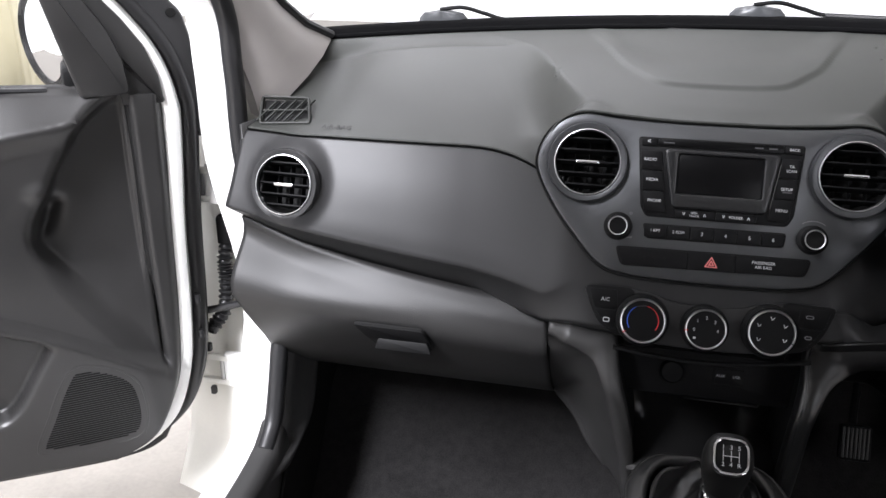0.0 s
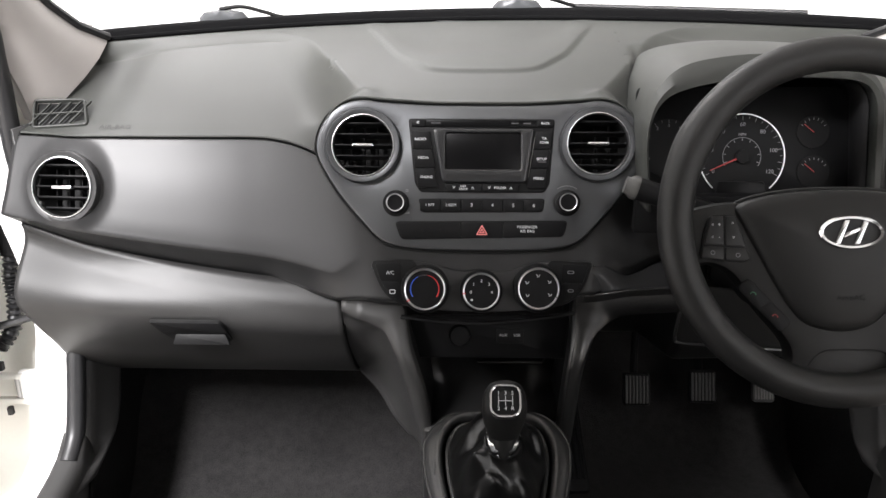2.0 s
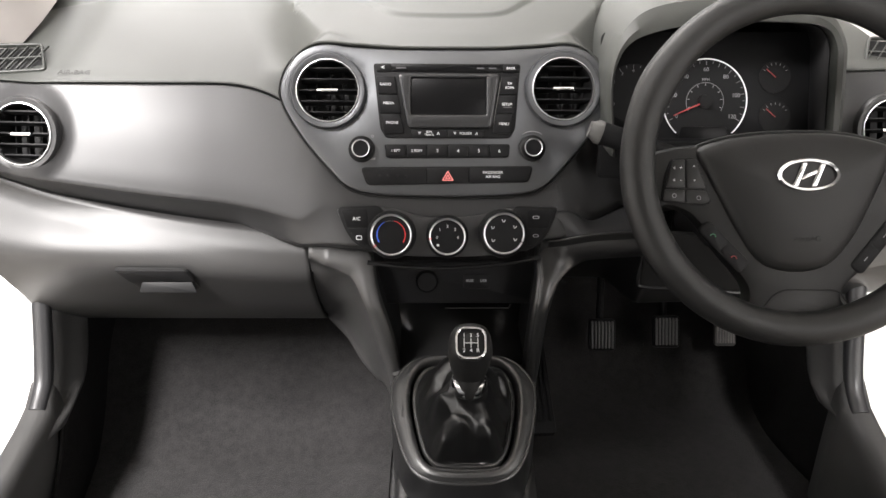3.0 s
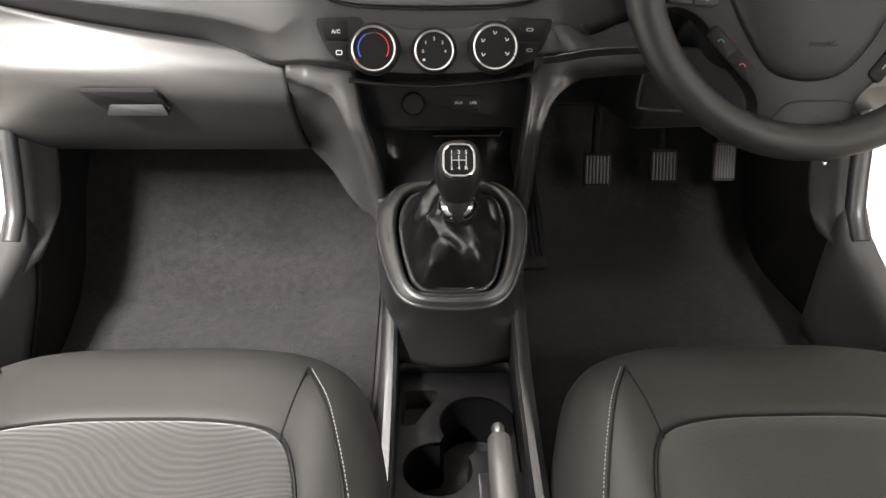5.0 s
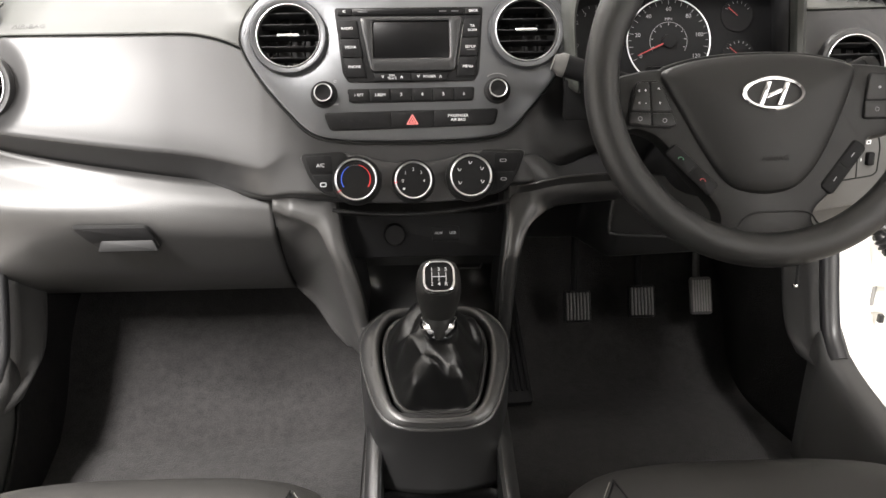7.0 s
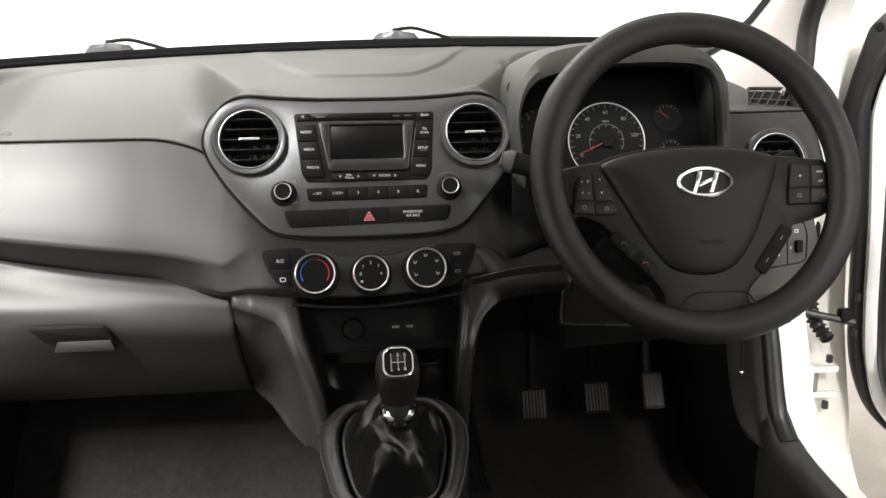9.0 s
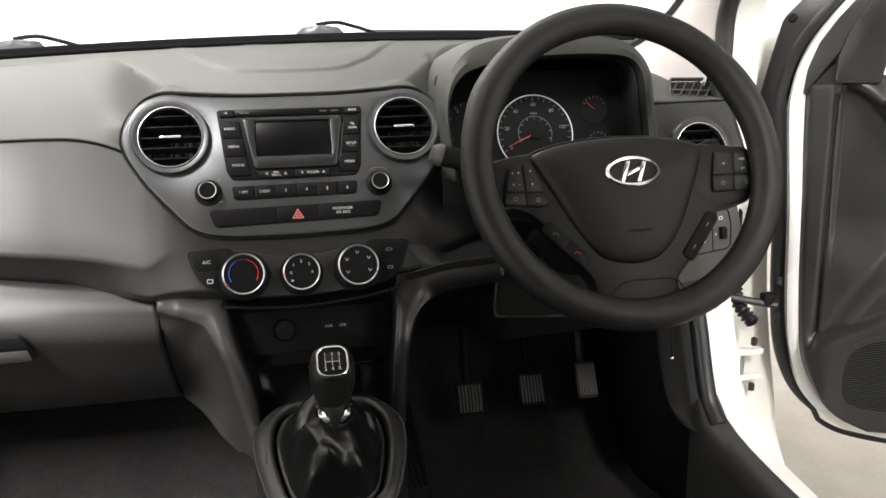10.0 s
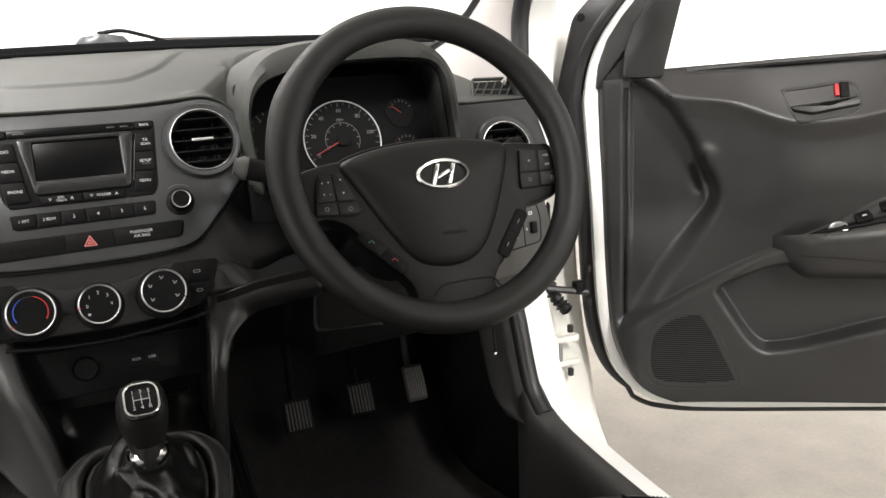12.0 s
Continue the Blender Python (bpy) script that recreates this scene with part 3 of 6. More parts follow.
footwell()


# ---------------------------------------------------------------- dashboard
def swoosh_z(x):
    a = max(0.0, abs(x) - 0.186)
    return 0.660 + 0.09 * a + 0.235 * a * a


def stack_y(z):
    return 0.87 + 0.41 * (z - 0.7612)


VENT_L, VENT_R = (-0.529, 0.808), (0.556, 0.818)


def lift(x):
    """The driver's end of the dashboard stands a little higher."""
    return 0.020 * ease(0.18, 0.50, x)


def low_z(x):
    """The lower edge of the main face."""
    return mixv(swoosh_z(x), 0.661 + (0.9 if x > 0 else 0.3) * x * x, 1 - ease(0.11, 0.21, abs(x)))


def top_z(x):
    """The seam between the main face and the soft top: it dips beside the middle vents."""
    a = abs(x)
    side = curve1((0.19, 0.205, 0.225, 0.25, 0.28, 0.36), (0.834, 0.841, 0.8495, 0.8565, 0.8605, 0.861), a)
    return mixv(side, 0.905, 1 - ease(0.15, 0.19, a))


def mid_point(x, v):
    """The main face of the dashboard: v from the seam at the top to its lower edge."""
    c = 1 - ease(0.12, 0.30, abs(x))
    zt, zb = top_z(x), low_z(x)
    z = mixv(zt, zb, v)
    crease = curve1((0.14, 0.2, 0.4, 0.55, 0.62), (0.75, 0.74, 0.73, 0.74, 0.775), abs(x))
    w = v * 0.775 / crease if v < crease else 0.775 + (v - crease) * 0.225 / (1 - crease)
    side = curve1((0, 0.3, 0.58, 0.71, 0.765, 0.79, 1.0), (0.940, 0.914, 0.893, 0.8845, 0.8825, 0.8870, 0.927), w)
    side += 0.02 * ease(0.5, 0.64, abs(x))
    mid = stack_y(z) + 0.010 + 0.022 * ease(0.93, 1.0, v)
    y = mixv(side, mid, c)
    # the driver's side falls back between the radio and the column
    if x > 0:
        y += 0.045 * ease(0.125, 0.25, x) * (1 - ease(0.33, 0.45, x)) * ease(0.05, 0.45, v)
    # rounded swelling round the side vents
    z += lift(x) * (1 - 0.5 * v)
    r = min(math.hypot(x - VENT_L[0], z - VENT_L[1]), math.hypot(x - VENT_R[0], z - VENT_R[1]))
    y -= 0.010 * (1 - ease(0.035, 0.062, r))
    return Vector((x, y, z))


def dash_end(v):
    return curve1((0, 0.5, 0.85, 1.0), (0.612, 0.614, 0.618, 0.612), v)


def mid_sheet(u, v):
    e = dash_end(v)
    return mid_point(mixv(-e, e + 0.022, u), v)


def vent_gap(p):
    for cx, cz in (VENT_L, VENT_R):
        if math.hypot(p.x - cx, p.z - cz) < 0.036:
            return False
    q = STACK.inverted() @ p
    if math.hypot(abs(q.x) - 0.1455, q.y - 0.11) < 0.038:
        return False
    return True


def ridge_z(a):
    return 0.957 - 0.35 * max(0.0, a - 0.27) ** 2


def pad_front(x):
    a = abs(x + 0.003)
    if a > 0.2005:
        return mid_point(x, 0.0).y + 0.002, top_z(x) + 0.0025
    z = 0.002 + curve1((0, 0.06, 0.115, 0.15, 0.168, 0.182, 0.192, 0.198, 0.2005), (0.909, 0.9095, 0.9125, 0.9148, 0.9110, 0.9020, 0.8880, 0.8700, 0.8480), a)
    return stack_y(z) - 0.001, z


def pad_height(x, y):
    """The moulded top as a height over the plan: a flat middle with a tray between two scooped sides."""
    a = abs(x)
    yb, zb = base_y(x), base_z(x) - 0.002
    seam = mixv(top_z(max(a, 0.2)) + 0.0025, 0.912, 1 - ease(0.12, 0.25, a))
    ys = mixv(mid_point(x, 0.0).y + 0.002, 0.9295, 1 - ease(0.15, 0.25, a))
    # scooped side part with a ridge under the screen
    k = (y - ys) / (1.142 - ys)
    if y < 1.142:
        side = seam + (ridge_z(a) - seam) * (1.0 - (1.0 - max(0.0, k)) ** 1.06)
    else:
        side = mixv(ridge_z(a), zb, ease(1.142, yb, y) ** 0.8) if yb > 1.15 else ridge_z(a)
    side -= 0.004 * ease(0.465, 0.515, a) * (1 - ease(yb - 0.03, yb, y))
    # flat middle part with a shallow tray
    along = min(1.0, max(0.0, (y - 0.9295) / (yb - 0.9295)))
    mid = mixv(0.9125, zb, along) + 0.012 * math.sin(math.pi * along)
    arc = curve1((0, 0.05, 0.075, 0.1, 0.12, 0.15, 0.19), (1.004, 1.006, 1.013, 1.038, 1.065, 1.14, 1.25), a)
    mid += 0.0032 * (ease(arc - 0.003, arc + 0.005, y) - ease(arc + 0.02, arc + 0.12, y)) * (1 - ease(0.13, 0.19, a))
    edge = curve1((0.92, 0.939, 0.954, 1.003, 1.06, 1.117, 1.15, 1.2), (0.095, 0.123, 0.147, 0.182, 0.213, 0.240, 0.268, 0.33), y)
    q = min(1.0, max(0.0, (a - edge) / 0.060))
    under_hood = ease(0.200, 0.215, x) * ease(0.470, 0.455, x) * (1 - ease(1.04, 1.10, y))
    return mixv(mid, side, 1 - (1 - q) ** 2) + lift(x) * (1 - ease(1.05, 1.2, y)) - 0.012 * under_hood


def pad_point(x, v):
    """The top of the dashboard: v from its front edge to the windscreen."""
    yf, zf = pad_front(x)
    y = mixv(yf, base_y(x), v)
    z = pad_height(x, y) + (zf + lift(x) - pad_height(x, yf)) * (1 - ease(0.0, 0.035, y - yf))
    return Vector((x, y, z))


def pad_sheet(u, v):
    e = 0.614 - 0.04 * v
    x = mixv(-e, e + 0.020 * (1 - v), u)
    if v < 0.04:
        p = pad_point(x, 0.0)
        k = 1 - v / 0.04
        return p + Vector((0, 0.003 * k, -0.003 * k * k))
    return pad_point(x, (v - 0.04) / 0.96)


def glove_point(x, v):
    """The lower panel: v from under the main face down to its bottom edge."""
    z = mixv(low_z(x) - 0.004, 0.478, v)
    y = curve1((0.478, 0.50, 0.54, 0.58, 0.62, 0.65, 0.67, 0.70, 0.75), (1.030, 0.995, 0.948, 0.916, 0.889, 0.877, 0.879, 0.892, 0.915), z)
    if v < 0.07:
        k = 1 - v / 0.07
        z += 0.012 * k
        y = mixv(y, 0.895, k ** 1.5)
    y += 0.022 * (1 - ease(0.0, 0.28, v)) + 0.02 * ease(0.5, 0.64, abs(x)) * (1 - v)
    return Vector((x, y, z))


def glove_left(v):
    return curve1((0, 0.32, 0.42, 0.62, 0.8, 1.0), (-0.610, -0.612, -0.600, -0.588, -0.590, -0.600), v)


def dashboard():
    d = thing("dashboard", pose(0, 1.0, 0.45), "dark grey moulded plastic dashboard with a two-part soft top", "dashboard")
    part("top_pad", grid(pad_sheet, 300, 130), M_PAD, d, "grey-green grained soft top", world=True, thick=0.002, sharp=179)
    part("main_panel", grid(mid_sheet, 200, 100, keep=vent_gap), M_MID, d, "satin dark grey main panel", world=True, thick=0.004, sharp=60)
    # tab at the foot of the screen
    part("sensor_tab", block(0.03, 0.010, 0.003, pose(0.003, 1.222, 0.9715)), M_PAD, d, world=True)
    for s in (-1, 1):
        end = [[Vector((s * (0.612 - 0.03 * k), mixv(0.95, 1.16, k), z0)) for k in (0, 0.25, 0.5, 0.75, 1)] for z0 in (0.70, 0.8, 0.87)]
        part("end_cap", loft(end, closed=False), M_LOW, d, world=True, thick=0.004)
    # driver's side lower panel, its shade put into a darker plastic
    def knee(u, v):
        x = mixv(0.166, 0.612, u)
        p = glove_point(x, 0.06 + v * 0.56)
        return p + Vector((0, 0.085 * (1 - ease(0.235, 0.275, x)), 0))
    part("knee_panel", grid(knee, 90, 36), M_CONSOLE, d, "lower panel round the steering column, darkened for the shade there", world=True, thick=0.004)
    # flat dark plate put in for the shade of the column recess
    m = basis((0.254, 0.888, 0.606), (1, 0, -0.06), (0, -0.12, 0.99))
    part("cubby_shade", plate(rquad([(0.0, 0.0), (0.20, 0.0), (0.20, 0.085), (0.0, 0.085)], 0.010), 0.006, 0.002, m=m), M_DARKHOLE, d, "dark plate standing for the shaded recess round the steering column", world=True)
    part("cubby_lip", sweep(spline([m @ Vector(p) for p in ((0.0, 0.075, 0.007), (0.0, 0.03, 0.007), (0.001, 0.008, 0.007), (0.010, 0.001, 0.007), (0.06, 0.0, 0.007), (0.20, 0.0, 0.007))], 6), 0.0024, 8), M_CONSOLE, d, world=True)
    m = basis((-0.478, pad_point(-0.478, 0.07).y, pad_point(-0.478, 0.07).z + 0.0012), (1, 0, 0), (0, 0.86, 0.51))
    inv = ROOT[d].inverted()
    words(d, "AIR-BAG", 0.011, inv @ m, M_LOW)
    return d


def glovebox():
    g = thing("glovebox", pose(-0.4, 0.95, 0.46), "closed dark grey plastic glovebox lid with a recessed pull", "glovebox")
    def lid(u, v):
        return glove_point(mixv(glove_left(v), curve1((0, 0.6, 1), (-0.183, -0.179, -0.180), v), u), v)
    part("lid", grid(lid, 70, 50), M_LOW, g, "lower dash panel in grained grey plastic", world=True, thick=0.005)
    under = [[Vector((x, 1.030, 0.478)), Vector((x, 1.20, 0.52)), Vector((x, 1.36, 0.56))] for x in (-0.588, -0.4, -0.17)]
    part("underside", loft(under, closed=False), M_BLACK, g, world=True, thick=0.004)
    m = basis((-0.386, 0.8805, 0.617), (1, 0, 0), (0, -0.30, 0.95))
    # dark plate laid on the lid for the shade in the pull's recess
    part("pull_shade", plate(rquad([(-0.05, 0.020), (0.046, 0.019), (0.058, -0.018), (-0.018, -0.021), (-0.034, -0.004)], 0.006), 0.003, 0.0015, m=m), M_DARKHOLE, g, world=True)
    part("pull_handle", plate(rquad([(-0.049, 0.019), (0.045, 0.018), (0.054, -0.002), (0.046, -0.004), (-0.032, -0.004)], 0.004), 0.0055, 0.002, m=m), M_BLACK, g, "finger pull of the lid", world=True)
    low = basis((-0.386, 0.8765, 0.605), (1, 0, 0), (0, 0.40, 0.92))
    part("pull_lip", plate(rquad([(-0.016, 0.008), (0.050, 0.008), (0.057, -0.007), (-0.020, -0.007)], 0.003), 0.004, 0.0015, m=low), M_BLACK, g, "lip below the pull", world=True)
    gap = [glove_point(-0.1805, i / 20) + Vector((0, -0.0005, 0)) for i in range(21)]
    part("shut_line", sweep(gap, 0.0022, 6), M_DARKHOLE, g, world=True)


DASH = dashboard()
glovebox()


# ---------------------------------------------------------------- vents
def air_vent(m, r, label, ring_mat):
    """Round vent: ring, dark duct, cross vanes, five slats and a chrome tab."""
    t = thing("air_vent", m, label, "air vent", "round air vents")
    part("outer_ring", lathe([(r * 1.26, -0.003), (r * 1.245, 0.003), (r * 1.21, 0.0060), (r * 1.12, 0.0060), (r * 1.03, 0.0048), (r * 1.0, 0.0)], 56), ring_mat, t)
    part("chrome_ring", lathe([(r * 1.035, 0.0045), (r * 1.028, 0.0070), (r * 1.005, 0.0072), (r * 0.992, 0.0050), (r * 0.985, -0.002)], 56), M_SATIN if ring_mat is M_MID else M_RING, t, "satin chrome ring")
    part("duct", lathe([(r * 0.98, 0.001), (r * 0.95, -0.012), (r * 0.85, -0.034), (0.0, -0.036)], 40), M_DARKHOLE, t)
    for k in range(-2, 3):
        y = k * r * 0.36
        w = 2 * math.sqrt(max(0.0, (r * 0.96) ** 2 - y * y))
        part("slat", plate(rrect(w, 0.012, 0.001, n=2), 0.0018, 0.0006, m=pose(0, y, -0.005, 72, 0, 0)), M_BUTTON, t)
    for k in (-1, 0, 1):
        part("vane", block(0.0012, 2 * r * 0.85 * (1 if k == 0 else 0.85), 0.012, pose(k * r * 0.45, 0, -0.026), 0.0004), M_BLACK, t)
    part("tab", plate(rrect(r * 0.72, 0.0042, 0.0018), 0.006, 0.0016, m=pose(0, 0.0, 0.001)), M_CHROME, t, "chrome adjusting tab")
    return t


def vents():
    for cx, cy in ((-0.1485, 0.108), (0.1425, 0.1115)):
        air_vent(STACK @ pose(cx, cy, 0.001), 0.0375, "round black air vent with bright ring beside the radio", M_BEZEL)
    for s, (cx, cz) in ((-1, VENT_L), (1, VENT_R)):
        v = min((i / 100 for i in range(100)), key=lambda q: abs(mid_point(cx, q).z - cz))
        y = mid_point(cx, v).y
        air_vent(basis((cx, y, cz), (1, 0.06 * s, 0), (0, 0.30, 0.95)), 0.0375, "round black air vent with chrome ring near the door", M_MID)


def demister_vent(s):
    """Slanted side-window vent let into the end of the dash top."""
    c = Vector((-0.561, 0.988, 0.8840)) if s < 0 else Vector((0.585, 0.986, 0.8975))
    m = basis(c, (1, -0.03 * s, 0.06 * -s), (0, 0.78, 0.62) if s < 0 else (0, 0.68, 0.73))
    t = thing("demister_vent", m, "small slanted side-window vent with diagonal slats", "air vent", "demister vents")
    q = [(-0.041 * s, -0.024), (0.034 * s, -0.024), (0.041 * s, 0.026), (-0.030 * s, 0.022)]
    if s > 0:
        q = q[::-1]
    out = rquad(q, 0.006)
    inn = inset(out, 0.0035)
    part("frame", plate(out, 0.006, 0.002, holes=[inn], z0=-0.004), M_PAD, t)
    part("backing", plate(inset(out, 0.003), 0.002, 0.0005, z0=-0.0075), M_DARKHOLE, t)
    for k in range(5):
        x = (-0.027 + 0.0135 * k) * s
        part("slat", block(0.0018, 0.042, 0.003, pose(x, 0, -0.002, 0, 0, -33), 0.0005), M_PAD, t)
    part("crossbar", block(0.066, 0.0016, 0.002, pose(0.001 * s, 0.0, -0.0012), 0.0004), M_PAD, t)


vents()
demister_vent(-1)
demister_vent(1)


# ---------------------------------------------------------------- centre stack
def centre_bezel():
    half = [(0.0, 0.1595), (0.06, 0.160), (0.115, 0.163), (0.150, 0.166), (0.180, 0.154), (0.198, 0.128), (0.2005, 0.098), (0.178, 0.056), (0.147, 0.018), (0.118, -0.010), (0.085, -0.019), (0.04, -0.0215)]
    pts = [Vector(p) for p in half] + [Vector((0, -0.022))] + [Vector((-x - 0.006, y)) for x, y in half[:0:-1]]
    out = spline(pts, 5, True)
    holes = [circle(0.0405, 40, -0.1485, 0.108), circle(0.0405, 40, 0.1425, 0.1115)]
    t = part("centre_surround", plate(out, 0.012, 0.004, holes=holes, z0=-0.012, m=STACK), M_BEZEL, DASH, "dark silver painted surround of radio and vents", world=True)
    gap = [STACK @ Vector((p.x, p.y, -0.0065)) for p in inset(out, -0.0015)]
    part("shadow_gap", sweep(gap, 0.0016, 6, closed=True), M_DARKHOLE, t, world=True)


def button(parent, pts, mat, h=0.0022, z0=0.0, r=0.0015, name="button"):
    return part(name, plate(rquad(pts, r), h, 0.0006, z0=z0), mat, parent)


def car_radio():
    t = thing("car_radio", STACK, "black car radio with a dark display, buttons and two knobs", "car radio")
    face = rquad([(-0.0925, 0.142), (0.0895, 0.142), (0.0835, 0.062), (0.077, 0.0505), (-0.077, 0.0505), (-0.084, 0.062)], 0.004)
    part("faceplate", plate(face, 0.003, 0.001, z0=-0.001), M_BLACK, t)
    z = 0.0022
    # upper strip
    button(t, [(-0.089, 0.1405), (-0.071, 0.1405), (-0.071, 0.132), (-0.0885, 0.132)], M_BUTTON, z0=z)
    button(t, [(0.068, 0.1405), (0.087, 0.1405), (0.0865, 0.132), (0.067, 0.132)], M_BUTTON, z0=z)
    part("strip", plate(rquad([(-0.070, 0.1405), (0.067, 0.1405), (0.066, 0.132), (-0.070, 0.132)], 0.001), 0.0016, 0.0005, z0=z), M_GLOSS, t)
    zl = z + 0.0024
    words(t, "<", 0.0075, pose(-0.0805, 0.1365, zl))
    words(t, "BACK", 0.0042, pose(0.0775, 0.1362, zl))
    part("print_bar", block(0.012, 0.0016, 0.0002, pose(-0.058, 0.1362, z + 0.0016), 0.0001), M_FAINT, t)
    for x in (0.040, 0.055):
        part("print_bar", block(0.009, 0.0016, 0.0002, pose(x, 0.1362, z + 0.0016), 0.0001), M_FAINT, t)
    # left and right columns
    for k, (text, y1, y0, xl) in enumerate((("RADIO", 0.126, 0.104, -0.0888), ("MEDIA", 0.1032, 0.0806, -0.0862), ("PHONE", 0.0798, 0.056, -0.0825))):
        button(t, [(xl, y1), (-0.0655 + 0.003 * k, y1), (-0.0625 + 0.004 * k, y0), (xl + 0.003, y0)], M_BUTTON, z0=z)
        words(t, text, 0.0046, pose((-0.0655 + xl) / 2 + 0.0025 * k, (y1 + y0) / 2 + 0.001, zl))
    for k, (rows, y1, y0, xr) in enumerate(((("TA", "SCAN"), 0.126, 0.104, 0.0860), (("SETUP", ""), 0.1032, 0.0806, 0.0838), (("MENU", ""), 0.0798, 0.056, 0.0805))):
        button(t, [(0.066 - 0.003 * k, y1), (xr, y1), (xr - 0.003, y0), (0.063 - 0.004 * k, y0)], M_BUTTON, z0=z)
        c = (0.066 + xr) / 2 - 0.002 * k
        words(t, rows[0], 0.0046, pose(c, (y1 + y0) / 2 + (0.0025 if rows[1] else 0.0), zl))
        if rows[1]:
            words(t, rows[1], 0.0042, pose(c, (y1 + y0) / 2 - 0.0025, zl))
    part("print_bar", block(0.010, 0.0013, 0.0002, pose(0.0735, 0.0885, z + 0.0023), 0.0001), M_FAINT, t)
    # lower row
    button(t, [(-0.046, 0.0605), (-0.001, 0.0605), (-0.001, 0.0515), (-0.044, 0.0515)], M_BUTTON, z0=z)
    button(t, [(0.0, 0.0605), (0.045, 0.0605), (0.043, 0.0515), (0.0, 0.0515)], M_BUTTON, z0=z)
    words(t, "SEEK", 0.0036, pose(-0.0235, 0.0578, zl))
    words(t, "TRACK", 0.0036, pose(-0.0235, 0.0543, zl))
    words(t, "FOLDER", 0.0042, pose(0.022, 0.056, zl))
    for x, r in ((-0.035, 180), (-0.012, 0), (0.0085, 180), (0.0355, 0)):
        words(t, "^", 0.008, pose(x, 0.0545 if r == 0 else 0.058, zl, 0, 0, r), name="arrow_mark")
    # display in its sloped surround
    part("display_surround", plate(rquad([(-0.0625, 0.1295), (0.064, 0.1295), (0.054, 0.0655), (0.050, 0.0625), (-0.046, 0.0625), (-0.050, 0.0655)], 0.006), 0.0045, 0.0025, z0=z, holes=[rquad([(-0.046, 0.124), (0.047, 0.124), (0.047, 0.079), (-0.046, 0.079)], 0.002)]), M_DISP, t, "grey display surround")
    part("display", plate(rquad([(-0.047, 0.125), (0.048, 0.125), (0.048, 0.078), (-0.047, 0.078)], 0.001), 0.001, 0.0003, z0=z), M_GLOSS, t, "dark switched-off display")
    part("chrome_line", block(0.0008, 0.050, 0.0004, pose(0.0605, 0.094, z + 0.0035, 0, 0, -9), 0.0002), M_GRIP, t)
    # preset bar
    part("preset_bar", plate(rquad([(-0.0795, 0.0425), (0.0775, 0.0435), (0.0755, 0.0265), (-0.0745, 0.0250)], 0.004), 0.002, 0.0008), M_BLACK, t)
    xs = [-0.078, -0.0515, -0.026, 0.0, 0.0255, 0.0515, 0.076]
    for k, text in enumerate(("1 RPT", "2 RDM", "3", "4", "5", "6")):
        button(t, [(xs[k] + 0.0004, 0.0415), (xs[k + 1] - 0.0004, 0.0422), (xs[k + 1] - 0.0012, 0.0278), (xs[k] + 0.0012, 0.0266)], M_BUTTON, z0=0.0012, r=0.002, name="preset_button")
        words(t, text, 0.0046 if len(text) > 1 else 0.0058, pose((xs[k] + xs[k + 1]) / 2, 0.0345, 0.0037))
    # hazard bar
    part("switch_bar", plate(rquad([(-0.1085, 0.014), (0.1065, 0.0165), (0.101, -0.004), (-0.1005, -0.0085)], 0.006), 0.002, 0.0008), M_BLACK, t)
    button(t, [(-0.1065, 0.0125), (-0.0265, 0.0135), (-0.0265, -0.0065), (-0.0985, -0.007)], M_BUTTON, z0=0.0012, r=0.004, name="blank_switch")
    for k in range(4):
        part("switch_dot", lathe([(0.0, 0.0004), (0.0016, 0.0004), (0.0018, 0.0)], 10, pose(-0.085 + 0.011 * k, 0.003, 0.0034)), M_BLACK, t)
    button(t, [(-0.0255, 0.0135), (0.0255, 0.0142), (0.0255, -0.006), (-0.0255, -0.0065)], M_BUTTON, z0=0.0012, r=0.001, name="hazard_switch")
    tri = [Vector((0.0085 * math.cos(a), 0.0085 * math.sin(a) + 0.002)) for a in (math.pi / 2, math.pi * 7 / 6, math.pi * 11 / 6)]
    part("hazard_triangle", plate(rquad(tri, 0.001), 0.0004, 0.0001, z0=0.0034, holes=[rquad(inset(tri, 0.0012), 0.0005)]), M_PINK, t, "red hazard triangle")
    part("hazard_triangle", plate(rquad(inset(tri, 0.0022), 0.0005), 0.0004, 0.0001, z0=0.0034, holes=[rquad(inset(tri, 0.0033), 0.0003)]), M_PINK, t)
    button(t, [(0.0265, 0.0142), (0.1045, 0.0152), (0.0995, -0.003), (0.0265, -0.006)], M_BUTTON, z0=0.0012, r=0.004, name="airbag_lamp")
    words(t, "PASSENGER", 0.0048, pose(0.056, 0.0078, 0.0037))
    words(t, "AIR BAG", 0.0048, pose(0.056, 0.0028, 0.0037))
    # knobs
    for x, y in ((-0.107, 0.0365), (0.105, 0.0385)):
        k = part("knob", lathe([(0.0165, 0.0), (0.0162, 0.002), (0.0128, 0.004), (0.0118, 0.013), (0.0105, 0.0145)], 40, pose(x, y, 0)), M_BLACK, t)
        part("knob_ring", lathe([(0.0108, 0.0140), (0.0112, 0.0152), (0.0106, 0.0162), (0.0098, 0.0158), (0.0096, 0.0148)], 40, pose(x, y, 0)), M_RING, k, "chrome ring")
        part("knob_face", lathe([(0.0098, 0.0150), (0.006, 0.0146), (0.0, 0.0144)], 40, pose(x, y, 0)), M_BUTTON, k)
    words(t, "o", 0.007, pose(-0.0935, 0.053, 0.0003), M_GREYPRINT, "power_mark")
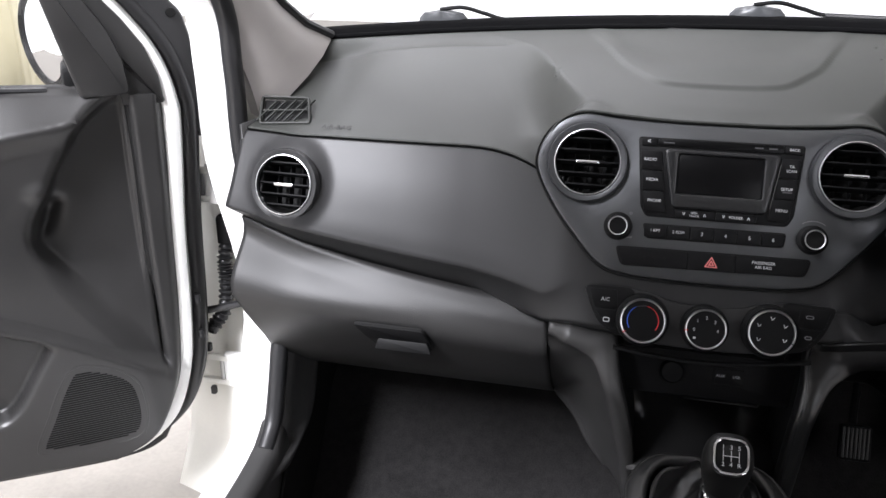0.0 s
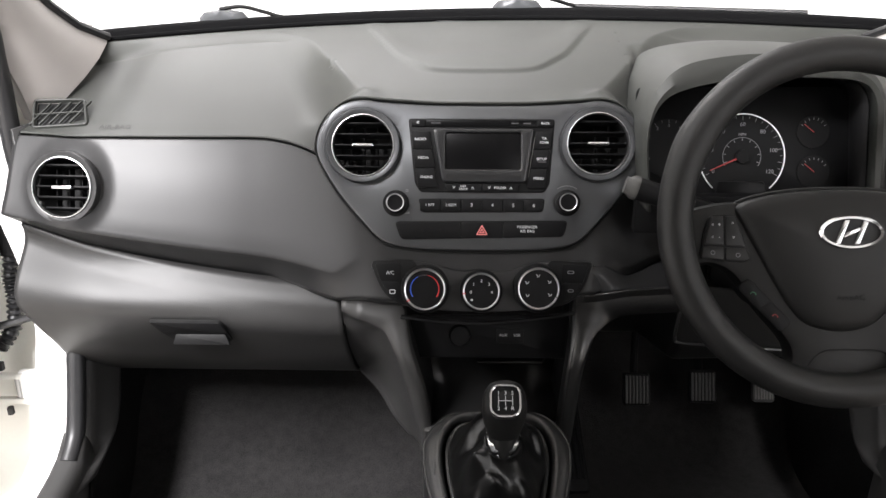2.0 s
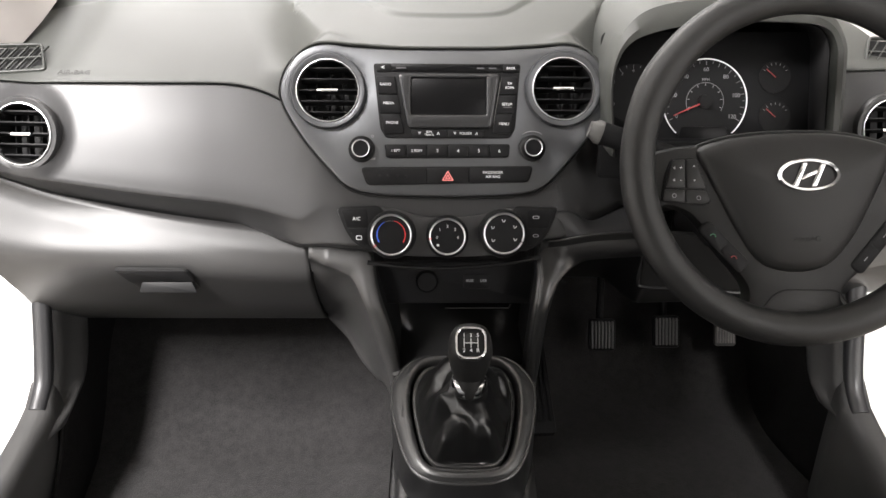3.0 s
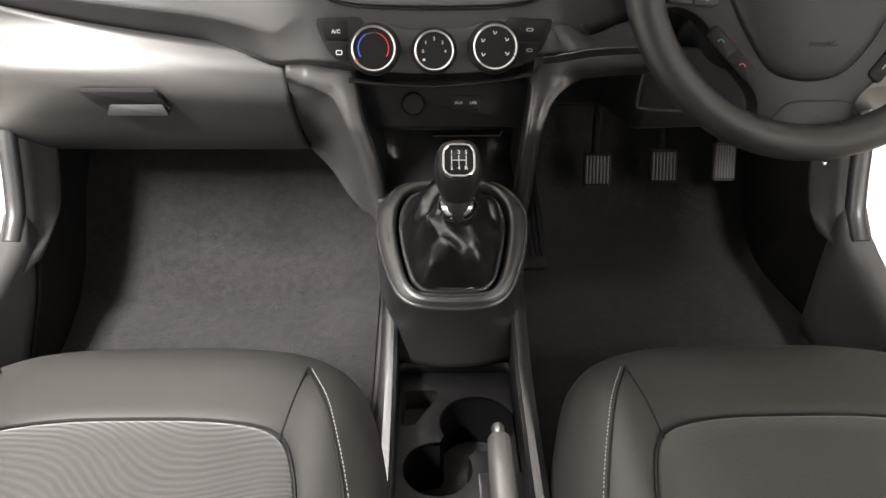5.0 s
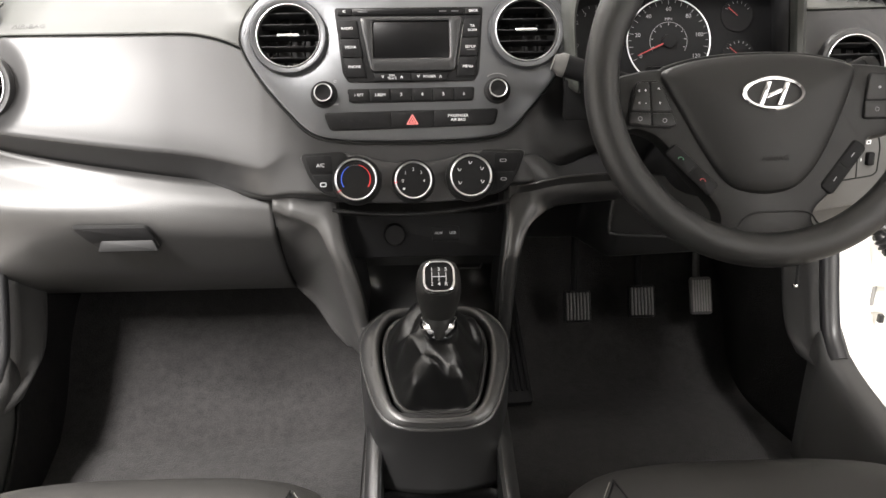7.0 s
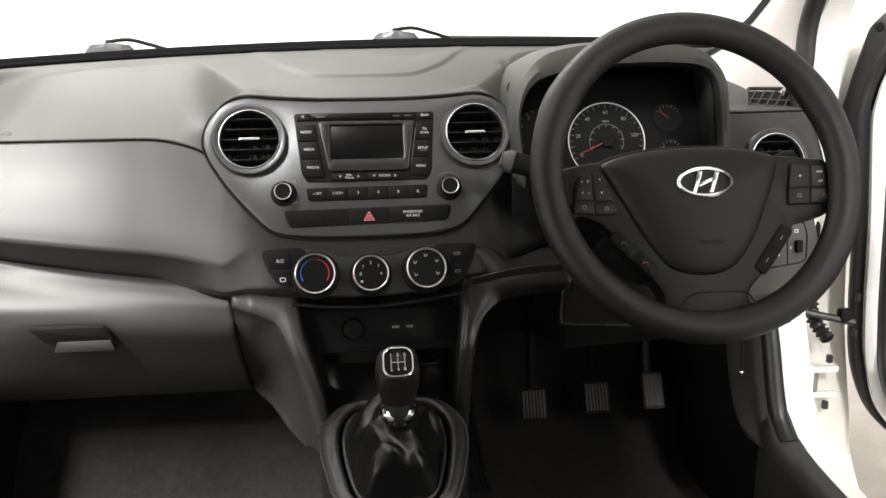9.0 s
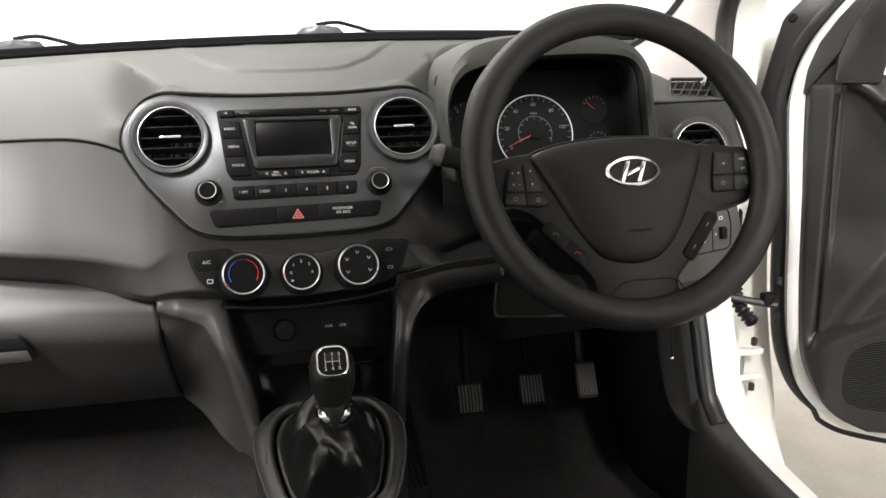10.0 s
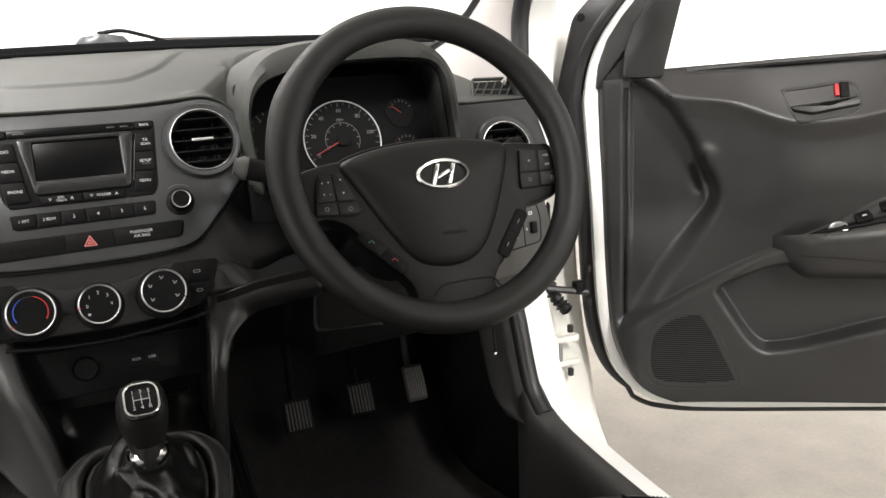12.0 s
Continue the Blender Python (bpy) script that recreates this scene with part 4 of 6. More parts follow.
    arc = [Vector((0.105 + 0.021 * math.cos(a), 0.0385 + 0.021 * math.sin(a), 0.0004)) for a in [radians(55 + 7 * i) for i in range(11)]]
    part("print_arc", sweep(arc, 0.0005, 5), M_GREYPRINT, t)
    part("print_wedge", plate([Vector((-0.097, 0.0235)), Vector((-0.090, 0.0235)), Vector((-0.090, 0.0265))], 0.0003, 0.0001), M_GREYPRINT, t)


def dial(parent, x, y, r, kind):
    m = pose(x, y, 0.0045)
    d = part("dial", lathe([(r * 1.16, -0.002), (r * 1.14, 0.003), (r * 1.0, 0.006), (r * 0.97, 0.016)], 48, m), M_BLACK, parent, "round climate control dial")
    part("dial_ring", lathe([(r * 0.98, 0.0145), (r * 0.99, 0.0170), (r * 0.945, 0.0192), (r * 0.900, 0.0188), (r * 0.875, 0.0172)], 48, m), M_SILVER, d, "bright silver dial ring")
    part("dial_face", lathe([(r * 0.885, 0.0176), (r * 0.6, 0.0172), (0.0, 0.0170)], 48, m), M_BUTTON, d)
    zf = 0.0045 + 0.0181
    if kind == "heat":
        for name, a0, a1, mat in (("blue_arc", 212, 118, M_BLUE), ("red_arc", -32, 78, M_RED)):
            turn = [(radians(a0 + (a1 - a0) * i / 16), 0.0013 * (1 - 0.6 * i / 16)) for i in range(17)]
            ring = [Vector((x + r * 0.68 * math.cos(a), y + r * 0.68 * math.sin(a))) for a, w in turn]
            ring += [Vector((x + (r * 0.68 - w) * math.cos(a), y + (r * 0.68 - w) * math.sin(a))) for a, w in reversed(turn)]
            part(name, plate(ring if a0 < 0 else ring[::-1], 0.0002, 0.00003, m=pose(0, 0, zf)), mat, d)
        for k in range(5):
            a = radians(112 - 7 * k)
            part("tick", block(0.0012, 0.0004, 0.0002, pose(x + r * 0.66 * math.cos(a), y + r * 0.66 * math.sin(a), zf, 0, 0, math.degrees(a)), 0.00005), M_GREYPRINT, d)
        a = radians(215)
    elif kind == "fan":
        for k, text in enumerate("01234"):
            a = radians(185 - 47.5 * k)
            words(d, text, 0.0054, pose(x + r * 0.55 * math.cos(a), y + r * 0.55 * math.sin(a), zf))
        part("fan_mark", plate(rrect(0.003, 0.0026, 0.0005, n=1), 0.0002, 0.00005, m=pose(x - r * 0.5, y - r * 0.45, zf)), M_WHITE, d)
        a = radians(187)
    else:
        for k in range(5):
            b = radians(212 - 60 * k)
            mk = pose(x + r * 0.6 * math.cos(b), y + r * 0.6 * math.sin(b), zf, 0, 0, 0)
            bmk = plate(rrect(0.0028, 0.0008, 0.0003, n=1), 0.0002, 0.00005, m=mk @ pose(0, -0.0012, 0, 0, 0, 18))
            plate(rrect(0.0008, 0.0027, 0.0003, n=1), 0.0002, 0.00005, m=mk @ pose(-0.0014, 0.0006, 0, 0, 0, 25), bm=bmk)
            plate(rrect(0.0008, 0.0021, 0.0003, n=1), 0.0002, 0.00005, m=mk @ pose(0.0016, 0.0004, 0, 0, 0, -35), bm=bmk)
            part("airflow_mark", bmk, M_WHITE, d)
        a = radians(-25)
    part("pointer", plate(rrect(0.0045, 0.0011, 0.0003, n=1), 0.0003, 0.0001, m=pose(x + r * 0.92 * math.cos(a), y + r * 0.92 * math.sin(a), 0.0045 + 0.0190, 0, 0, math.degrees(a))), M_RED if kind != "air" else M_BLACK, d)


def climate_panel():
    t = thing("climate_panel", STACK @ pose(0, 0, -0.004), "black climate control panel with three chrome-ringed dials", "climate control")
    pts = [(-0.1365, -0.0375), (-0.105, -0.035), (-0.085, -0.0352), (-0.062, -0.0385), (-0.035, -0.046), (0.0, -0.0475), (0.035, -0.0455), (0.062, -0.0375), (0.085, -0.0345), (0.110, -0.034), (0.1365, -0.035), (0.1335, -0.050), (0.123, -0.072), (0.105, -0.0845), (0.075, -0.0925), (0.035, -0.0965), (0.0, -0.0970), (-0.035, -0.0968), (-0.075, -0.0938), (-0.105, -0.087), (-0.122, -0.0735), (-0.1325, -0.052)]
    part("panel", plate(spline([Vector(p) for p in pts], 4, True), 0.0045, 0.002, z0=-0.003), M_MID, t, "dark grey base round the dials")
    for s in (-1, 1):
        wing = [(s * 0.1390, -0.0350), (s * 0.084, -0.0335), (s * 0.078, -0.045), (s * 0.078, -0.0905), (s * 0.101, -0.0895), (s * 0.1185, -0.0790), (s * 0.1290, -0.0620)]
        part("button_panel", plate(rquad(wing[:: -s], 0.009), 0.0012, 0.0005, z0=0.0012), M_BLACK, t, "glossy black panel of two push buttons")
        b = button(t, [(s * 0.133, -0.0385), (s * 0.1005, -0.0375), (s * 0.0985, -0.0605), (s * 0.126, -0.0605)][:: s], M_BUTTON, 0.0014, 0.0015, 0.003)
        b = button(t, [(s * 0.1255, -0.0615), (s * 0.0985, -0.0615), (s * 0.1005, -0.084), (s * 0.109, -0.082)][:: s], M_BUTTON, 0.0014, 0.0015, 0.003)
    words(t, "A/C", 0.0062, pose(-0.1135, -0.050, 0.0031))
    part("demist_mark", plate(rrect(0.0075, 0.0055, 0.0016), 0.0002, 0.00005, z0=0.003, m=pose(-0.1105, -0.0735, 0), holes=[rrect(0.0055, 0.0035, 0.001)]), M_WHITE, t)
    for y, w in ((-0.0475, 0.0085), (-0.0705, 0.0075)):
        part("recirculate_mark", plate(rrect(w, 0.0038, 0.0018), 0.0002, 0.00005, z0=0.003, m=pose(0.1105, y, 0), holes=[rrect(w * 0.72, 0.0022, 0.001)]), M_GREYPRINT, t)
    dial(t, -0.0695, -0.0695, 0.0262, "heat")
    dial(t, -0.0005, -0.0715, 0.0232, "fan")
    dial(t, 0.0690, -0.0675, 0.0262, "air")


def lower_stack():
    """Open tray under the climate panel with its socket panel, and the two curved legs beside it."""
    t = thing("centre_tray", pose(0.01, 0.95, 0.45), "dark open storage tray with sockets below the climate panel", "storage tray")
    m = basis((0.01, 0.893, 0.605), (1, 0, 0), (0, 0.25, 0.97))
    part("socket_panel", plate(rrect(0.235, 0.058, 0.004), 0.006, 0.002, z0=-0.006, m=m), M_BUTTON, t, world=True)
    k = part("power_socket", lathe([(0.0, 0.007), (0.0125, 0.007), (0.0145, 0.005), (0.015, 0.0)], 32, m @ pose(-0.036, 0.002, 0)), M_BLACK, t, "capped round power socket", world=True)
    part("socket_frame", plate(rrect(0.036, 0.020, 0.003), 0.0015, 0.0006, m=m @ pose(0.031, 0.002, 0)), M_BUTTON, t, world=True)
    inv = ROOT[t].inverted()
    words(t, "AUX", 0.0050, inv @ m @ pose(0.0215, 0.003, 0.002))
    words(t, "USB", 0.0050, inv @ m @ pose(0.040, 0.003, 0.002))
    sheet = [[Vector((0.016 + (x - 0.016) * k, y, z)) for y, z, k in ((0.90, 0.578, 0.80), (0.985, 0.570, 0.80), (1.0, 0.555, 0.78), (0.995, 0.52, 0.74), (0.965, 0.50, 0.72), (0.86, 0.497, 0.70), (0.82, 0.503, 0.66))] for x in (-0.115, -0.06, 0.0, 0.06, 0.147)]
    part("tray_liner", loft(sheet, closed=False), M_SURROUND, t, world=True, thick=0.003)
    part("tray_edge", sweep([(0.0, 0.972, 0.523), (0.06, 0.972, 0.523), (0.094, 0.970, 0.524), (0.097, 0.968, 0.532)], 0.0016, 8), M_CONSOLE, t, world=True)
    lip = [STACK @ Vector((x, -0.1015 - 0.010 * (1 - (x / 0.12) ** 2) + 0.004 * max(0, x) / 0.1, -0.004)) for x in [-0.100 + 0.0216 * i for i in range(11)]]
    part("upper_lip", sweep(lip, 0.0040, 8, flat=0.6), M_BLACK, t, world=True)
    for s in (-1, 1):
        leg = thing("console_leg", pose(s * 0.1, 0.88, 0.45), "curved dark grey plastic leg between dashboard and gear console", "dash trim", "console legs")
        steps = tuple(range(9))
        if s < 0:
            inner = ((0.056, 0.44), (0.062, 0.50), (0.069, 0.543), (0.079, 0.582), (0.090, 0.620), (0.101, 0.664), (0.125, 0.668), (0.150, 0.671), (0.1795, 0.673))
            outer = ((0.070, 0.44), (0.079, 0.495), (0.089, 0.536), (0.098, 0.574), (0.108, 0.606), (0.121, 0.632), (0.137, 0.641), (0.155, 0.647), (0.1795, 0.650))
            end = ((0.100, 0.95, 0.41), (0.125, 0.97, 0.43), (0.150, 1.0, 0.455), (0.179, 1.02, 0.478), (0.180, 0.975, 0.52), (0.180, 0.930, 0.565), (0.180, 0.900, 0.605), (0.180, 0.885, 0.635), (0.1797, 0.872, 0.650))
        else:
            inner = ((0.102, 0.44), (0.106, 0.50), (0.109, 0.545), (0.113, 0.595), (0.118, 0.635), (0.1215, 0.664), (0.150, 0.674), (0.189, 0.683), (0.262, 0.688))
            outer = ((0.114, 0.44), (0.120, 0.50), (0.1235, 0.545), (0.128, 0.590), (0.136, 0.620), (0.148, 0.639), (0.170, 0.650), (0.192, 0.656), (0.262, 0.662))
            end = tuple((x + 0.012, 0.985, z + 0.004) for x, z in outer)
        column = lambda pts, k: tuple(p[k] for p in pts)

        def front(z, w):
            y = 0.829 + 0.038 * ease(0.595, 0.690, z) + 0.014 * ease(7.0, 8.0, w) * (s < 0)
            return mixv(y, 0.858 - 0.25 * (z - 0.670), ease(5.0, 6.6, w)) if s > 0 else y

        def face(u, v):
            w = 8.0 * v
            xi, zi = curve1(steps, column(inner, 0), w), curve1(steps, column(inner, 1), w)
            xo, zo = curve1(steps, column(outer, 0), w), curve1(steps, column(outer, 1), w)
            arm = ease(4.6, 5.4, w)
            if u < 0.12:
                q = 1 - u / 0.12
                return Vector((s * (xi - 0.001 * q), front(zi, w) + 0.004 + mixv(0.016, (mixv(0.045, 0.010, ease(6.0, 7.0, w)) if s < 0 else mixv(0.030, -0.004, ease(4.8, 5.6, w))), arm) * q, zi + 0.012 * arm * q))
            if u < 0.55:
                q = (u - 0.12) / 0.43
                z = mixv(zi, zo, q)
                return Vector((s * mixv(xi, xo, q), front(z, w) + 0.004 * (1 - q) ** 3 + 0.005 * q ** 4 - (0.003 if s < 0 else 0.001) * math.sin(math.pi * q), z))
            q = (u - 0.55) / 0.45
            a = Vector((s * xo, front(zo, w) + 0.005, zo))
            b = Vector((s * curve1(steps, column(end, 0), w), curve1(steps, column(end, 1), w), curve1(steps, column(end, 2), w)))
            k = q ** (1.15 if s < 0 else 1.5)
            return Vector((mixv(a.x, b.x, k), mixv(a.y, b.y, 1 - (1 - q) ** (1.35 if s < 0 else 1.8)), mixv(a.z, b.z, k)))

        # driver's leg takes the darker plastic to stand for the shade there
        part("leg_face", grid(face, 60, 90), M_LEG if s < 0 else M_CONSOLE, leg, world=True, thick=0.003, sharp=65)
        wall = lambda u, v: face(0.10, 0.68 * v) + Vector((s * 0.0015, 0.004 + 0.12 * u, 0.0))
        part("inner_wall", grid(wall, 6, 30), M_BLACK, leg, "black inner side of the leg", world=True, thick=0.002)
        if s > 0:
            bead = [face(0.14, 0.15 + 0.46 * i / 24) + Vector((0.0005, -0.0030, 0)) for i in range(25)]
            part("leg_bead", sweep(bead, 0.0018, 8), M_DISP, leg, "pale raised bead", world=True)
            def bridge(u, v):
                p = face(0.12, mixv(0.61, 1.0, u))
                q = mid_point(p.x, 0.80)
                return p.lerp(q, v) + Vector((0, -0.003 * math.sin(math.pi * v) - 0.0015, 0.0))
            part("leg_bridge", grid(bridge, 40, 12), M_MID, leg, "smooth dark panel joining leg and dashboard", world=True, thick=0.002)
            seam = [face(0.13 + 0.42 * i / 12, 0.868) + Vector((0, 0.0003, 0)) for i in range(13)]
            part("seam", sweep(seam, 0.0007, 6), M_DARKHOLE, leg, world=True)


centre_bezel()
car_radio()
climate_panel()
lower_stack()


# ---------------------------------------------------------------- gear lever, console, handbrake
RING = basis((0.021, 0.745, 0.498), (1, 0, 0), (0, 0.906, 0.423))


def sym(half):
    """A closed outline from its right half, top to bottom."""
    return [Vector(p) for p in half] + [Vector((-x, y)) for x, y in half[::-1]]


RING_OUT = spline(sym([(0.028, 0.0905), (0.064, 0.0835), (0.0895, 0.052), (0.0925, 0.018), (0.0855, -0.018), (0.074, -0.054), (0.057, -0.078), (0.028, -0.0880)]), 9, True)
RING_IN = spline(sym([(0.028, 0.0745), (0.050, 0.0685), (0.0630, 0.050), (0.0670, 0.026), (0.0650, -0.003), (0.0570, -0.041), (0.0475, -0.063), (0.028, -0.0745)]), 9, True)


def gear_console():
    t = thing("gear_console", pose(0.021, 0.72, 0.24), "dark plastic centre console with cup holders between the seats", "centre console")
    outer, inner = RING_OUT, RING_IN
    loops = []
    for ins, z in ((0.001, -0.014), (0.0, -0.010), (0.002, -0.006), (0.006, -0.001), (0.010, 0.0015), (0.0135, 0.0028)):
        loops.append([RING @ Vector((p.x, p.y, z)) for p in inset(outer, ins)])
    n = len(inner)
    for ins, z in ((-0.0105, 0.0034), (-0.0075, 0.0052), (-0.0045, 0.0052), (-0.0015, 0.0026), (0.0, -0.004), (0.0, -0.02)):
        loops.append([RING @ Vector((p.x, p.y, z)) for p in inset(inner, ins)])
    part("lever_surround", loft(loops), M_SURROUND, t, "rounded plastic frame with a raised ridge round the gaiter", world=True, sharp=60)
    # flanks and the steep face behind the lever
    loops = []
    for v in [i / 14 for i in range(15)]:
        lp = []
        for p in outer:
            top = RING @ Vector((p.x * 0.995, p.y * 0.995, -0.005))
            w = ease(0.02, -0.060, p.y)
            low = Vector((0.021 + p.x * 0.93, mixv(top.y, 0.654 + 0.25 * p.x * p.x / 0.09, w), mixv(0.25, 0.376, w)))
            q = top.lerp(low, v)
            q.y += 0.004 * math.sin(math.pi * v) * w
            lp.append(q)
        loops.append(lp)
    part("console_shell", loft(loops), M_CONSOLE, t, world=True, thick=0.003)
    # rails either side of the cup holders
    for s in (-1, 1):
        x0 = 0.023 + s * 0.076
        loops = []
        for y, z in ((0.80, 0.45), (0.70, 0.425), (0.62, 0.402), (0.5, 0.392), (0.3, 0.388), (0.0, 0.385)):
            x = x0 + s * 0.004 * (0.8 - y)
            loops.append([Vector((x + s * a, y, z + b)) for a, b in ((-0.010, -0.05), (-0.009, -0.004), (-0.005, 0.0), (0.003, 0.0), (0.010, -0.006), (0.013, -0.04), (0.02, -0.17))])
        part("side_rail", loft(loops, closed=False), M_CONSOLE, t, world=True, thick=0.003)
    # tray with two cups, a slot and a rear bin
    m = pose(0.023, 0.0, 0.352)
    arc = lambda cx, cy, r, a0, a1: [Vector((cx + r * math.cos(radians(q)), cy + r * math.sin(radians(q)))) for q in [mixv(a0, a1, i / 30) for i in range(31)]]
    wells = arc(0.024, 0.588, 0.0425, 263, 567) + arc(-0.022, 0.522, 0.037, 85, 385)
    cups = [wells, rquad([(-0.060, 0.640), (-0.022, 0.642), (-0.020, 0.632), (-0.048, 0.585), (-0.063, 0.585)], 0.005), rquad([(-0.062, 0.44), (0.005, 0.44), (0.002, 0.34), (-0.062, 0.34)], 0.008)]
    top = rquad([(-0.068, 0.672), (0.068, 0.672), (0.072, 0.1), (-0.072, 0.1)], 0.01)
    part("cup_tray", plate(top, 0.006, 0.002, holes=cups, m=m, z0=-0.006), M_BUTTON, t, world=True)
    # wells in the flat black, which holds the shade inside them
    part("cup_well", loft([[m @ Vector((p.x, p.y, z)) for p in wells] for z in (-0.002, -0.06, -0.13)], cap1=True), M_FRIT, t, "two joined round cup holders", world=True)
    for hole in cups[1:]:
        part("coin_slot", loft([[m @ Vector((p.x, p.y, z)) for p in hole] for z in (-0.003, -0.03)], cap1=True), M_DARKHOLE, t, world=True)
    part("tray_wall", loft([[m @ Vector((p.x, p.y, z)) for p in inset(top, -0.001)] for z in (0.016, -0.004)]), M_BLACK, t, world=True, thick=0.002)
    tunnel = [[Vector((x, y, z)) for x, z in ((-0.085, 0.24), (-0.075, 0.275), (0.12, 0.275), (0.13, 0.24))] for y in (-0.3, 0.4, 1.0)]
    part("tunnel_cover", loft(tunnel, closed=False), M_CARPET, t, world=True, thick=0.003)


# folds of the gaiter seen from above: from x, y to x, y, height and half width
CREASES = [
    (-0.046, 0.010, -0.020, 0.044, 0.9, 0.011), (-0.018, 0.049, -0.0115, 0.007, 0.9, 0.008), (-0.0115, 0.007, 0.001, 0.0145, 0.7, 0.007),
    (-0.040, -0.004, -0.031, -0.022, 0.8, 0.009), (-0.031, -0.022, -0.010, 0.003, 0.9, 0.008), (-0.031, -0.0245, -0.004, -0.049, 1.0, 0.007),
    (-0.0035, -0.0515, -0.025, -0.056, 0.9, 0.007), (-0.025, -0.056, -0.0365, -0.0696, 0.8, 0.008), (-0.0035, -0.048, 0.027, -0.052, 0.6, 0.008),
    (0.027, -0.052, 0.038, -0.067, 0.7, 0.008), (0.049, 0.048, 0.056, 0.0, 0.9, 0.009), (0.024, 0.042, 0.037, 0.035, 0.8, 0.008),
    (-0.040, 0.003, -0.016, 0.008, -1.0, 0.010), (0.002, -0.008, 0.050, -0.014, -0.9, 0.018), (-0.022, -0.063, 0.028, -0.063, -0.9, 0.009), (0.0375, 0.040, 0.0455, 0.0155, -0.9, 0.008)]


def gear_lever():
    t = thing("gear_lever", pose(0.023, 0.72, 0.50), "black gear lever with a shift pattern cap and creased leather gaiter", "gear lever")
    n = len(RING_IN)
    top_c = Vector((0.024, 0.708, 0.566))
    loops = []
    rows = 70
    base = inset(RING_IN, 0.0065)
    flat = RING.inverted()
    up = (RING.to_3x3() @ Vector((0, 0, 1))).normalized()
    for k in range(rows + 1):
        v = k / rows
        lp = []
        for i, p in enumerate(base):
            d = Vector((p.x, p.y)).normalized()
            hi = top_c + Vector((d.x * 0.0185, d.y * 0.0185, 0))
            q = (RING @ Vector((p.x, p.y, -0.008))).lerp(hi, v)
            q.z += 0.018 * (v ** 0.55 - v) + 0.006 * math.sin(math.pi * v)
            g = flat @ q
            fold = 0.06 * noise.noise(Vector((g.x * 60, g.y * 60, 3.0)))
            for x0, y0, x1, y1, size, width in CREASES:
                ex, ey = x1 - x0, y1 - y0
                t0 = min(1.0, max(0.0, ((g.x - x0) * ex + (g.y - y0) * ey) / (ex * ex + ey * ey)))
                off = math.hypot(g.x - x0 - ex * t0, g.y - y0 - ey * t0) / (1.9 * width)
                fold += size * max(0.0, 1 - (off * off + 0.012) ** 0.5 * 0.8) ** 1.3
            keep = ease(0.0, 0.10, v) * ease(1.0, 0.86, v)
            lp.append(q + up * (0.0165 * fold * keep))
        loops.append(lp)
    part("gaiter", loft(loops), M_LEATHER, t, "creased black leather gaiter", world=True, sharp=100)
    rim = [RING @ Vector((p.x, p.y, -0.0035)) for p in inset(RING_IN, 0.0058)]
    part("gaiter_frame", sweep(rim, 0.0032, 8, closed=True), M_CONSOLE, t, "rounded frame that holds the gaiter", world=True)
    axis = basis(top_c, (1, 0, 0), (0, 1, 0.04))
    part("collar", lathe([(0.0185, -0.009), (0.0215, -0.004), (0.0220, 0.004), (0.0200, 0.010), (0.0165, 0.011)], 40, axis), M_CHROME, t, "chrome collar", world=True)
    tongue = []
    for h, rx, ry, dy in ((-0.0075, 0.0010, 0.0010, -0.0195), (-0.0060, 0.0050, 0.0035, -0.0190), (-0.001, 0.0085, 0.0060, -0.0165), (0.006, 0.0130, 0.0105, -0.0120), (0.016, 0.0175, 0.0150, -0.004)):
        tongue.append([axis @ Vector((rx * math.cos(q), dy + ry * math.sin(q), h)) for q in [2 * math.pi * i / 32 for i in range(32)]])
    part("knob_neck", loft(tongue, cap0=True), M_HUB, t, "black neck lapping the collar", world=True)
    loops = []
    for h, rx, ry, dy in ((0.004, 0.0165, 0.0160, 0.0), (0.015, 0.0185, 0.0170, 0.0), (0.032, 0.0232, 0.0205, -0.001), (0.046, 0.0252, 0.0225, -0.003), (0.058, 0.0250, 0.0222, -0.004), (0.068, 0.0232, 0.0205, -0.005), (0.076, 0.0195, 0.0170, -0.006), (0.0805, 0.0125, 0.011, -0.006), (0.082, 0.001, 0.001, -0.006)):
        lp = []
        for i in range(40):
            a = 2 * math.pi * i / 40
            ca, sa = math.cos(a), math.sin(a)
            e = 2.4
            x = rx * math.copysign(abs(ca) ** (2 / e), ca)
            y = ry * math.copysign(abs(sa) ** (2 / e), sa)
            lp.append(axis @ Vector((x, y + dy, h - 0.35 * max(0, h - 0.045) * max(0.0, -y / 0.02))))
        loops.append(lp)
    knob = part("knob", loft(loops, cap1=True), M_HUB, t, "smooth black knob", world=True)
    m = basis(axis @ Vector((0, -0.0185, 0.0690)), (1, 0, 0), (0, 0.72, 0.69))
    part("cap_ring", plate(rrect(0.0350, 0.0370, 0.0115), 0.006, 0.002, holes=[rrect(0.0292, 0.0312, 0.009)], z0=-0.002, m=m), M_CHROME, knob, "chrome rim of the cap", world=True)
    part("cap", plate(rrect(0.0298, 0.0318, 0.009), 0.0035, 0.001, z0=-0.0015, m=m), M_BUTTON, knob, "black cap", world=True)
    part("cap_base", plate(rrect(0.0335, 0.0355, 0.011), 0.012, 0.002, z0=-0.0125, m=m), M_HUB, knob, world=True)
    inv = ROOT[t].inverted()
    z = 0.0025
